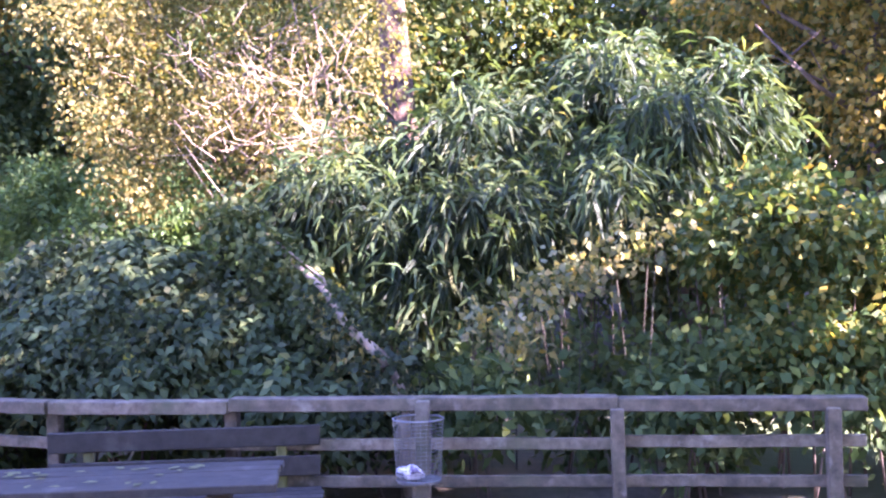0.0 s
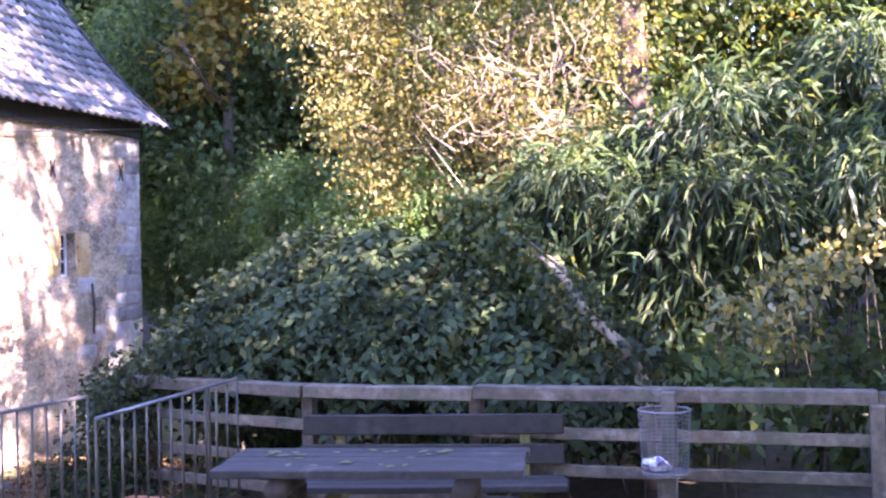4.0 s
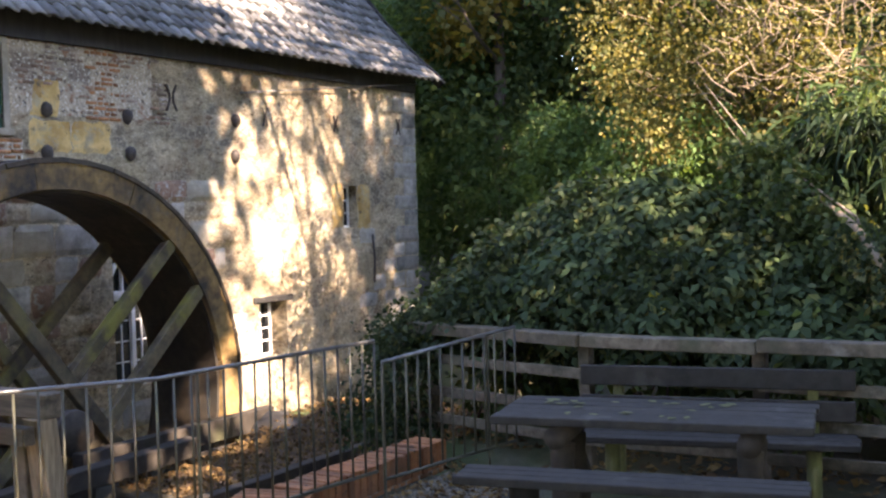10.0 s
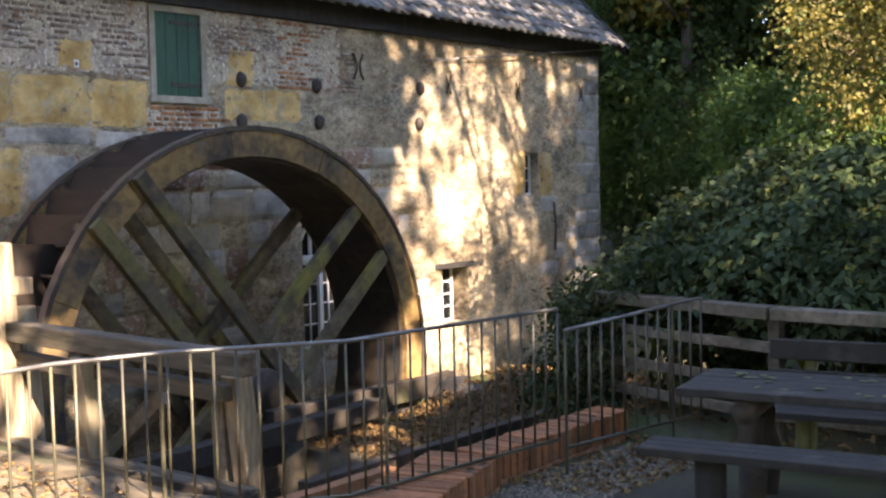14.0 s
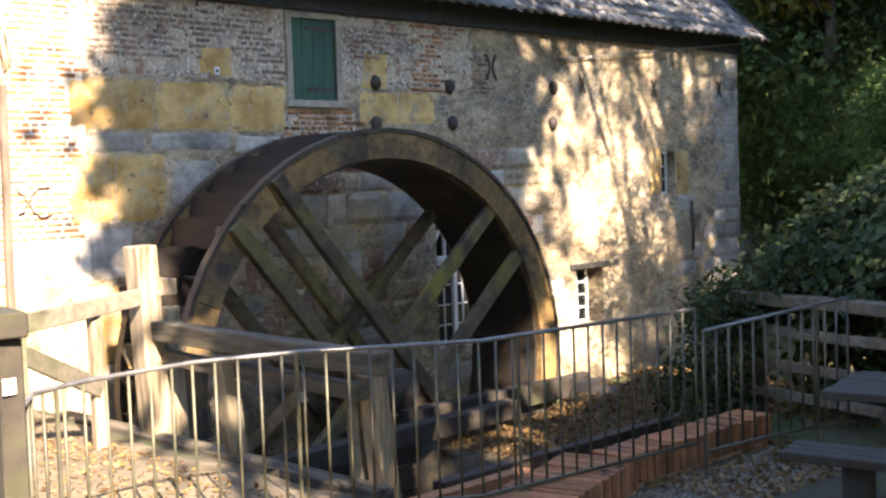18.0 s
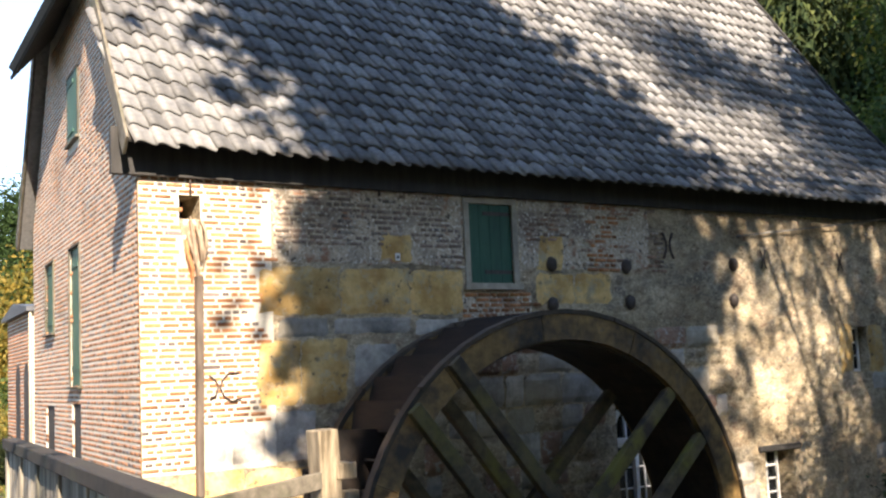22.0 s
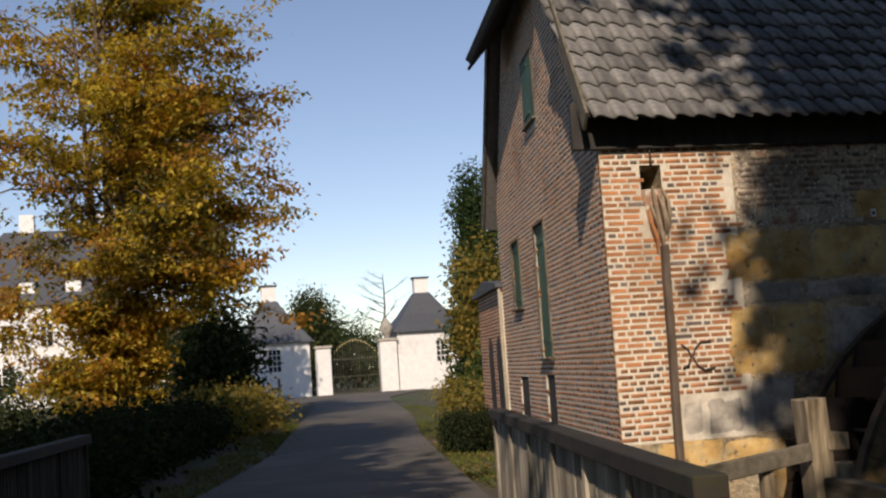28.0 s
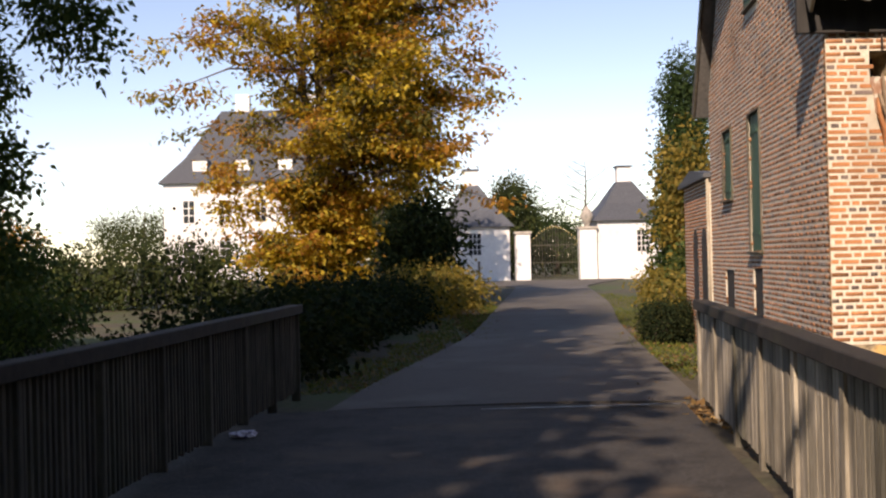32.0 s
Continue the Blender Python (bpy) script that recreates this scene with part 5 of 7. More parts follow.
tree("tree", "dense green tree at the edge of the wood", (23.2, 8.3, 0.3), 9.5, 0.2, heap(23.0, 8.2, 4.4, 2.6, 2.6, 4.4, 26, 54, 0.42), "mid", 20000, 0.17, 54, 0.65, group="woodland behind the fence")
tree("maple", "sunlit tree with golden leaves in the wood", (16.3, -4.6, 0.2), 9, 0.16, heap(16.2, -4.2, 5.6, 1.8, 2.4, 3.2, 16, 53, 0.34), "yellow", 9000, 0.12, 53, 0.7)
tree("maple", "tree with clusters of yellow autumn leaves beside the wood", (20.6, 11.0, 0.4), 9.5, 0.18, around(((20.3, 11.2, 6.4), (20.2, 11.4, 5.3), (20.4, 10.9, 7.6), (20.6, 10.4, 8.6)), 0.6, 52, 3), "yellow", 3000, 0.2, 52, 0.7)
shrub("round_bush", "rounded dark green bush beside the mill corner", around(((19.6, 10.6, 0.6), (19.6, 10.9, 1.6), (19.5, 10.4, 2.4), (19.9, 9.8, 1.4), (19.3, 9.5, 0.6), (20.3, 9.0, 0.9), (19.9, 11.9, 1.0), (20.0, 11.9, 2.2)), 0.95, 31, 3), "glen", 34000, 0.07, 31, 0.35)
leaf_mass("undergrowth", [(21.5 + 1.5 * math.sin(1.9 * i), -9 + 1.05 * i, 1.6 + math.sin(i * 2.7), 1.5, 1.2, 1.9) for i in range(24)], 26000, 0.2, 0.6, L["dark"], None, 38, 0.15, 0.2, 7, "dark leafy undergrowth along the edge of the wood", "stuff")
shrub("thicket", "dense dark thicket at the foot of the wood", around([(17.8, 5.6 + 0.75 * i, 1.9 + 0.35 * math.sin(2 * i)) for i in range(5)], 0.95, 35, 4), "glen", 16000, 0.12, 35, 0.6)
shrub("bramble", "tangled greyish undergrowth between the bush and the mound", around([(14.5 + 0.8 * i, 7.2 + 0.25 * i, 0.2 + 0.1 * i) for i in range(6)], 0.9, 34, 2), "bush", 11000, 0.12, 34, 0.6)
shrub("ivy", "green creeper over the end of the timber fence", around(((8.75, 5.5, 0.2), (8.9, 5.7, -0.2), (8.6, 5.6, -0.5)), 0.32, 36, 3) + around(((9.1, 6.1, 0.2), (9.2, 6.4, -0.2), (8.95, 5.9, 0.45), (9.4, 6.7, -0.5)), 0.26, 37, 3), "bush", 5200, 0.06, 36, 0.75)
leaf = thing("yellow_leaves", "two large bright yellow leaves hanging in the mound", "leaves")
for (x, y, z), s in (((8.85, 3.27, 0.84), 0.10), ((8.85, 3.20, 0.73), 0.06)):
    bm = bmesh.new()
    bm.faces.new([bm.verts.new((x + 0.02 * math.sin(3 * a), y + 0.5 * s * math.cos(a) * (1 + 0.1 * math.sin(5 * a)), z + 0.5 * s * math.sin(a))) for a in [math.tau * k / 14 for k in range(14)]])
    part("leaf", bm, M["leaf_yellow"], leaf)
# golden tree beside the drive
beech = thing("beech", "spreading tree with golden and rust-brown autumn leaves beside the drive", "tree")
rr = random.Random(21)
rs_b = np.random.RandomState(21)
FOOT = Vector((-3.1, 38, -0.1))
stems = []
for dx, dy, top, r in ((0.0, 0.0, 17.5, 0.2), (0.9, 0.3, 15.5, 0.15), (-0.9, 0.2, 16.0, 0.15), (0.3, -0.5, 14.0, 0.12), (1.9, 0.4, 12.5, 0.11)):
    pts = [FOOT + Vector((dx * f ** 0.7 + 0.12 * math.sin(5 * f + dx), dy * f, top * f)) for f in (0, 0.06, 0.2, 0.4, 0.6, 0.8, 1.0)]
    stems.append(pts)
    bm = bmesh.new()
    tube(bm, pts, [r * 1.3, r, r * 0.9, r * 0.75, r * 0.55, r * 0.35, r * 0.1], 8)
    part("stem", bm, M["bark"], beech, smooth=True)
twigs = bmesh.new()
sprays = {"crown": [], "rusty_crown": [], "olive_crown": []}
for k in range(150):
    f = 0.09 + 0.91 * (k + rr.random()) / 150
    pts = stems[k % len(stems)]
    i = min(5, int(f * 5.5))
    a = pts[i].lerp(pts[i + 1], rr.random())
    az = rr.uniform(-1.2, 1.2) if k % 5 < 2 else rr.uniform(0, math.tau)
    reach = float(np.interp(a.z, (1.5, 3.0, 5.0, 6.5, 9.0, 12.0, 17.0), (2.8, 3.8, 5.4, 6.0, 5.6, 4.8, 2.2))) * rr.uniform(0.45, 1.08)
    if math.cos(az) > 0:
        reach *= 0.4 if a.z < 3.8 else 1.1
    way = Vector((math.cos(az), math.sin(az), rr.uniform(0.0, 0.85)))
    e = a + way * reach + Vector((0, 0, -0.05 * reach * reach))
    m = a.lerp(e, 0.5) + Vector((0, 0, 0.1 * reach))
    bm = bmesh.new()
    tube(bm, [a, m, e], [0.05, 0.032, 0.008], 5)
    for q in range(8):
        b = a.lerp(m, rr.uniform(0.3, 1)) if q < 3 else m.lerp(e, rr.random())
        c = b + Vector((rr.uniform(-1, 1), rr.uniform(-1, 1), rr.uniform(-0.55, 0.6))) * reach * 0.25
        tube(twigs, [b, c], [0.018, 0.005], 4)
        kind = "rusty_crown" if rr.random() < (0.1 + 0.45 * (abs(c.x + 2.6) > 3.8)) else ("olive_crown" if rr.random() < 0.22 else "crown")
        sprays[kind] += [tuple(b.lerp(c, 0.55)), tuple(c)]
    sprays["rusty_crown" if rr.random() < 0.35 else "crown"] += [tuple(m.lerp(e, 0.6)), tuple(e)]
    part("branch", bm, M["bark"], beech, smooth=True)
part("twig", twigs, M["bark"], beech, "", "stuff", True)
for k, (kind, leaf_kind, lab) in enumerate((("crown", "golden", "golden yellow leaves"), ("rusty_crown", "rusty", "rust-brown leaves"), ("olive_crown", "olive", "olive green leaves"))):
    c = np.array(sprays[kind])
    n = 34
    p = np.repeat(c, n, 0) + rs_b.normal(size=(len(c) * n, 3)) * np.array([0.33, 0.33, 0.12])
    way = rs_b.normal(size=p.shape) * np.array([1, 1, 0.35]) + np.array([0, 0, -0.45])
    face = np.array([0, 0, 1.0]) + rs_b.normal(size=p.shape) * 0.45
    v, f = leaf_quads(p, way, np.full(len(p), 0.19), 0.6, rs_b, 0.15, face)
    arrays(kind, v, f, L[leaf_kind], beech, lab)

# ---- unseen trees added behind the bridge to shade the mill and the road ----
tree("shade_lime", "tall unseen tree added for shade beside the bridge behind the viewer", (1.4, -10, -0.3), 25, 0.5, heap(1.65, -8.6, 15.6, 2.3, 2.0, 3.6, 22, 71, 0.45) + heap(3.1, -8.6, 18.4, 2.5, 2.2, 2.8, 9, 78, 0.5) + heap(0.3, -8.6, 22.5, 2.0, 2.4, 4.2, 12, 72, 0.5), "mid", 18000, 0.5, 71, 0.7, limbs=12, spread=0.15)
tree("shade_lime", "tall unseen tree added for shade on the pond side behind the viewer", (-8.6, -8.5, -0.6), 19, 0.45, heap(-8.8, -8, 12.0, 4.0, 3, 8.0, 24, 73, 0.5), "mid", 14000, 0.5, 73, 0.7, limbs=12, spread=0.2)
tree("shade_hazel", "spreading unseen tree added for shade beside the picnic place behind the viewer", (3.4, -10.8, -0.5), 9, 0.3, heap(2.9, -9.2, 7.0, 3.3, 2.4, 3.0, 16, 75, 0.42) + heap(4.7, -9.2, 6.6, 1.5, 2.0, 2.2, 10, 76, 0.45) + heap(0.2, -8.7, 11.3, 1.0, 1.5, 1.2, 5, 70, 0.5), "mid", 17000, 0.42, 75, 0.7, limbs=10, spread=0.4)
tree("shade_birch", "thin half-bare unseen tree added for shade behind the viewer", (8.0, -8.8, -0.5), 19, 0.2, heap(7.8, -8.5, 14.6, 3.2, 2.0, 3.4, 26, 77, 0.22) + heap(9.7, -8.5, 15.6, 1.7, 1.6, 2.6, 12, 81, 0.3) + heap(9.6, -8.5, 20.2, 2.4, 2.0, 2.4, 14, 80, 0.25), "yellow", 5600, 0.165, 77, 0.5, limbs=16, low=0.55, spread=0.2, sub=5)

tree("shade_birch", "slender leafy unseen tree added for shade behind the viewer", (11.0, -9.0, -0.3), 22, 0.18, heap(10.1, -8.6, 15.2, 1.4, 1.3, 2.8, 14, 82, 0.34) + heap(9.9, -8.6, 20.4, 2.0, 1.4, 2.2, 12, 83, 0.34) + heap(7.6, -8.6, 21.4, 2.8, 1.4, 2.3, 16, 86, 0.3), "yellow", 9800, 0.17, 82, 0.6, limbs=12, low=0.5, spread=0.14, sub=4)
tree("shade_lime", "broad leafy unseen tree added for shade above the picnic place behind the viewer", (13.0, -9.4, -0.3), 21, 0.3, heap(13.1, -9.0, 14.6, 2.2, 1.8, 3.6, 7, 84, 0.4) + heap(11.1, -9.0, 15.6, 1.2, 1.4, 2.3, 18, 87, 0.34) + heap(10.9, -8.8, 19.2, 1.9, 1.4, 1.3, 10, 85, 0.36), "mid", 3700, 0.3, 84, 0.7, limbs=12, low=0.4, spread=0.16, sub=4)
bare = thing("shade_ash", "thin bare-limbed unseen tree added for shade behind the viewer", "tree")
rr = random.Random(61)
bm = bmesh.new()
tube(bm, [(10.3, -9.0, -0.4), (10.2, -9.0, 6), (9.9, -8.9, 12), (9.0, -8.9, 17), (8.2, -8.9, 20)], [0.2, 0.17, 0.13, 0.08, 0.03], 8)
part("trunk", bm, M["bark"], bare, smooth=True)
for k in range(16):
    f = rr.uniform(0.0, 1.0)
    a = Vector((10.0 - 1.3 * f, -8.9, 11.0 + 6.0 * f))
    e = a + Vector((rr.uniform(-1.9, 0.7), rr.uniform(-0.5, 0.5), rr.uniform(1.6, 3.4)))
    m = a.lerp(e, 0.5) + Vector((rr.uniform(-0.3, 0.3), 0, rr.uniform(-0.2, 0.3)))
    bm = bmesh.new()
    tube(bm, [a, m, e], [0.075, 0.055, 0.03], 6)
    for q in range(5):
        b = a.lerp(m, rr.uniform(0.4, 1)) if q < 2 else m.lerp(e, rr.uniform(0, 0.9))
        c = b + Vector((rr.uniform(-0.9, 0.7), rr.uniform(-0.3, 0.3), rr.uniform(0.3, 1.2)))
        tube(bm, [b, b.lerp(c, 0.5) + Vector((rr.uniform(-0.1, 0.1), 0, 0.05)), c], [0.035, 0.028, 0.015], 5)
    part("limb", bm, M["bark"], bare, smooth=True)
# loose leaf clumps hung out of view to shade the mound and leaf bed
leaf_mass("low_leaves", heap(5.1, -9.1, 9.9, 1.3, 1.3, 2.0, 14, 68, 0.3) + heap(7.7, -9.0, 7.9, 1.4, 1.2, 1.5, 18, 66, 0.3) + heap(4.0, -9.1, 10.7, 1.1, 1.2, 1.1, 12, 88, 0.36), 2300, 0.22, 0.6, L["mid"], bare, 67, 0.15, 0.1, 5)
tree("shade_lime", "tall unseen tree added for shade farther along the pond behind the viewer", (-15.0, -8.5, -0.6), 21, 0.45, heap(-14.4, -8, 14.5, 5.2, 3, 8.5, 28, 74, 0.45), "mid", 16000, 0.55, 74, 0.7, limbs=10, spread=0.2)
tree("shade_poplar", "tall slender unseen tree added for shade on the pond side behind the viewer", (-12.6, -8.4, -0.6), 29, 0.4, heap(-12.4, -8, 22.5, 4.2, 3, 6.5, 24, 69, 0.45), "mid", 12000, 0.55, 69, 0.7, limbs=12, spread=0.12)
# alders out of view, added to shade the shrubs behind the parapet
for i, (x, y, h) in enumerate(((-8.8, 2.4, 15), (-11.5, 6.5, 16), (-10.5, -2.5, 15))):
    tree("alder", "leafy unseen alder added for shade on the bank of the pond", (x, y, -0.8), h, 0.2, heap(x, y, h * 0.55, 3.0, 2.8, h * 0.42, 18, 160 + i, 0.42), "mid", 9000, 0.34, 160 + i, 0.65, limbs=10, group="alders by the pond")
# foliage bank out of view that holds back low sky light
leaf_mass("wood_edge", [(x, -27 + 2 * math.sin(x), 8, 4.5, 3.5, 8.5) for x in range(-40, 45, 5)] + [(-34, y, 7, 4, 5, 7.5) for y in range(-22, 20, 6)], 16000, 0.95, 0.7, L["dark"], None, 79, 0.1, 0.3, 5, "dense unseen wood edge added behind the bridge to block sky light", "stuff")

# ---- roof tiles ----
def tile_mesh():
    """One pantile: hollow and roll across, lower end lifted, with a lip."""
    xs = [-0.118, -0.098, -0.07, -0.035, 0.0, 0.03, 0.06, 0.09, 0.112, 0.128]
    hs = [0.006, 0.044, 0.054, 0.048, 0.037, 0.024, 0.012, 0.003, 0.0, 0.010]
    low = [(x, -0.19, h + 0.046) for x, h in zip(xs, hs)]
    up = [(x, 0.19, h) for x, h in zip(xs, hs)]
    lip = [(x, -0.186, h + 0.022) for x, h in zip(xs, hs)]
    k = len(xs)
    f = [(i, i + 1, k + i + 1, k + i) for i in range(k - 1)] + [(2 * k + i, 2 * k + i + 1, i + 1, i) for i in range(k - 1)]
    return np.array(low + up + lip, float), np.array(f)


TV, TF = tile_mesh()
tile_me = None
rows_n, col_w, row_h = 23, 0.2165, 0.298
SLOPE_L = (RIDGE_Z - EAVE_Z) / math.sin(SLOPE)
tiles_v, tiles_f, nt_count, singles = [], [], 0, 0
rs = np.random.RandomState(4)
roof_main = bpy.data.objects["front_roof"]
for r in range(rows_n):
    w = 0.14 + r * row_h
    x_left = left_edge_x(w / SLOPE_L) + (0.05 if EAVE_Y + w * math.cos(SLOPE) < HIP_Y0 else 0.0)
    c = 0
    while True:
        x = 3.62 + 0.11 + c * col_w + rs.uniform(-0.008, 0.008)
        c += 1
        if x > 18.25:
            break
        if x < x_left - 0.05:
            continue
        s_at = (w + rs.uniform(-0.01, 0.01)) / SLOPE_L
        o = roof_pt(x, s_at)
        up = (roof_pt(x, s_at + 0.03) - roof_pt(x, s_at - 0.03)).normalized()
        nrm = (roof_pt(x + 0.1, s_at) - roof_pt(x - 0.1, s_at)).normalized().cross(up)
        fr = Matrix((up.cross(nrm), up, nrm)).transposed().to_4x4()
        m = Matrix.Translation(o + nrm * 0.012) @ fr @ Matrix.Rotation(rs.uniform(-0.03, 0.03), 4, "Z") @ Matrix.Rotation(rs.uniform(-0.02, 0.02), 4, "X") @ Matrix.Rotation(rs.uniform(-0.03, 0.03), 4, "Y")
        if r < 13 and c <= 24 and singles < 300:
            singles += 1
            if tile_me is None:
                o = arrays("tile", TV, TF, M["tile"], roof_main, "", "", False)
                tile_me = o.data
            else:
                o = new("tile", tile_me)
                o.parent = roof_main
            o.matrix_world = m
        else:
            a = np.array(m)
            tiles_v.append(TV @ a[:3, :3].T + a[:3, 3])
            tiles_f.append(TF + nt_count)
            nt_count += len(TV)
tagged(arrays("roof_tiles", np.concatenate(tiles_v), np.concatenate(tiles_f), M["tile_joined"], mill, "grey wavy pantiles", "stuff", False))


def cap_tiles(a, b, n, pale):
    a, b = Vector(a), Vector(b)
    d = (b - a) / n
    for i in range(n):
        bm = bmesh.new()
        p, q = a + d * i, a + d * (i + 1.12)
        fr = along(p, q)
        k = 7
        for end, r in ((0, 0.135), (d.length * 1.12, 0.115)):
            for j in range(k):
                t = math.pi * j / (k - 1)
                bm.verts.new(fr @ Vector((end, r * math.cos(t), r * math.sin(t) * 0.9 - 0.02)))
        bm.verts.ensure_lookup_table()
        for j in range(k - 1):
            bm.faces.new((bm.verts[j], bm.verts[j + 1], bm.verts[k + j + 1], bm.verts[k + j]))
        bm.faces.new([bm.verts[j] for j in range(k)])
        part("ridge_tile", bm, M["ridge"] if pale else M["tile"], mill, smooth=False)


M["ridge"] = grainy("lime_streaked_ridge_tile", ((0.3, (0.30, 0.30, 0.29)), (0.7, (0.62, 0.61, 0.58))), 7, 0.8, (1, 1, 1), (((0.12, 0.12, 0.12), 2.5, 0.5, 0.7),), 0.5, 0.006, 0.3)
cap_tiles((APEX[0], RIDGE_Y, RIDGE_Z + 0.06), (10.3, RIDGE_Y, RIDGE_Z + 0.07), 12, False)
cap_tiles((10.3, RIDGE_Y, RIDGE_Z + 0.07), (18.35, RIDGE_Y, RIDGE_Z - 0.09), 27, True)
hip_low, hip_top = Vector((H1[0] - 0.12, H1[1] - 0.05, H1[2] + 0.02)), Vector((APEX[0], APEX[1], APEX[2] + 0.05))
cap_tiles(hip_low, hip_low.lerp(hip_top, 2 / 11), 2, True)
cap_tiles(hip_low.lerp(hip_top, 2 / 11), hip_top, 9, False)


# ---- masonry ----
def slab_pieces(m, items):
    """Corner and face arrays of flat pieces (u0, u1, z0, z1, proud) in a wall's plane, edges slightly drawn in."""
    v, f = [], []
    for u0, u1, z0, z1, p in items:
        b = len(v)
        e = min(0.006, (u1 - u0) * 0.1)
        v += [(u0, 0.02, z0), (u1, 0.02, z0), (u1, 0.02, z1), (u0, 0.02, z1), (u0 + e, -p, z0 + e), (u1 - e, -p, z0 + e), (u1 - e, -p, z1 - e), (u0 + e, -p, z1 - e)]
        f += [(b + 4, b + 5, b + 6, b + 7), (b, b + 1, b + 5, b + 4), (b + 1, b + 2, b + 6, b + 5), (b + 2, b + 3, b + 7, b + 6), (b + 3, b, b + 4, b + 7)]
    a = np.array(m)
    return np.array(v) @ a[:3, :3].T + a[:3, 3], np.array(f)


def courses(u0, u1, z0, z1, keep, seed, step=0.0645, joint=0.0145, head=0.1, stretch=0.202, proud=0.003, uneven=0.004):
    """Bricks in courses: stretchers and headers by turns."""
    rr = random.Random(seed)
    out = []
    j = 0
    z = z0
    while z < z1:
        u = u0 - (0.06 if j % 2 else 0.0) - rr.uniform(0, 0.03)
        k = j % 3
        while u < u1:
            long = (j % 2 == 0) != (rr.random() < 0.28)
            w = (stretch if long else head) * rr.uniform(0.95, 1.05)
            a, b = max(u + joint / 2, u0), min(u + w, u1) - joint / 2
            if b - a > 0.04 and keep((a + b) / 2, z + step / 2, rr):
                dz = rr.uniform(-0.002, 0.002)
                out.append((a, b, z + joint / 2 + dz, z + step - joint / 2 + dz, proud + rr.uniform(0, uneven), long))
            u += w
            k += 1
        j += 1
        z += step
    return out


def hole_free(holes, pad=0.03):
    return lambda u, z: not any(h[0] - pad < u < h[1] + pad and h[2] - pad < z < h[3] + pad for h in holes)


free_f, free_g = hole_free(F_HOLES, 0.1), hole_free(G_HOLES, 0.012)
NICHE = (0.44, 0.68, 3.36, 3.62)


def left_edge(z):
    return 1.46 + 0.06 * math.sin(z * 5.1) + 0.05 * math.sin(z * 13.0) - (0.16 if 2.25 < z < 2.9 else 0) - (0.8 if z < 1.2 else 0)


def keep_left(u, z, r):
    return u < left_edge(z) and not (0.43 < u < 0.69 and 2.82 < z < 3.62)


bricks = courses(0.0, 1.7, 0.72, 3.98, keep_left, 5, joint=0.0165, proud=0.001, uneven=0.002)
wall_cells("mortar_bed", 0.004, 1.5, 0.7, 4.2, [NICHE], 0.02, FRONT @ Matrix.Translation((0, -0.004, 0)), M["mortar"], mill, "pale lime mortar")
singles = [b for b in bricks if 1.5 < b[2] < 3.5 and b[0] < 1.3][:300]
rest = [b for b in bricks if b not in singles]
shared = {}
for b in singles:
    key = (b[5], round(b[1] - b[0], 2))
    if key not in shared:
        v, f = slab_pieces(Matrix.Identity(4), [(-(b[1] - b[0]) / 2, (b[1] - b[0]) / 2, -0.024, 0.024, 0.006)])
        me = bpy.data.meshes.new("brick")
        me.from_pydata([tuple(q) for q in v], [], [tuple(q) for q in f])
        me.materials.append(M["brick"])
        dark = me.copy()
        dark.materials.clear()
        dark.materials.append(M["brick_burnt"])
        shared[key] = (me, dark)
    o = new("brick", shared[key][1 if (not b[5] and rnd.random() < 0.28) or rnd.random() < 0.05 else 0])
    o.parent = wall_front
    o.matrix_world = FRONT @ Matrix.Translation(((b[0] + b[1]) / 2, -0.002 - rnd.uniform(0, 0.004), (b[2] + b[3]) / 2))
light, dark = [], []
for b in rest:
    (dark if not b[5] and rnd.random() < 0.26 else light).append(b[:4] + (0.008,))
for items, mat in ((light, "brick_joined"), (dark, "brick_burnt")):
    v, f = slab_pieces(FRONT, items)
    arrays("corner_bricks", v, f, M[mat], mill, "red corner bricks", "stuff")


def keep_gable(u, z, r):
    top = 4.2 + 1.24 * min(u, 8 - u)
    return z < min(6.72, top) and free_g(u, z) and not (3.42 < u < 4.38 and 4.85 < z < 5.95)


gb = courses(0.0, 8.0, -0.4, 6.7, keep_gable, 9, joint=0.0145, proud=0.0008, uneven=0.0012)
gb = [b[:4] + (0.001 + 0.4 * b[4],) + b[5:] for b in gb]
light, dark = [], []
for b in gb:
    (dark if rnd.random() < (0.17 if not b[5] else 0.07) else light).append(b[:5])
for items, mat in ((light, "brick_joined"), (dark, "brick_burnt")):
    v, f = slab_pieces(GABLE, items)
    arrays("gable_bricks", v, f, M[mat], mill, "red gable bricks", "stuff")


# weathered brick in the middle of the front, much of it worn off
def keep_mid(u, z, r):
    n = noise.noise(Vector((u * 1.1, z * 1.6, 2)))
    m = noise.noise(Vector((u * 3.1, z * 4.6, 7)))
    if not free_f(u, z):
        return False
    if u > 8.6 and n < 0.25:
        return False
    return n + 0.35 * m + (0.4 if z > 3.74 else 0) + (0.5 if 4.1 < u < 5.1 and z < 2.6 else 0) + (0.4 if 6.1 < u < 6.65 and z > 2.85 else 0) > -0.02 and r.random() < 0.82


mid = courses(1.55, 7.6, 2.86, 3.98, keep_mid, 15) + courses(4.05, 5.1, 2.2, 2.58, keep_mid, 16) + courses(4.95, 5.3, 2.4, 3.8, keep_mid, 17)
worn = [b[:4] + (0.009 + 0.009 * rnd.random(),) for b in mid]
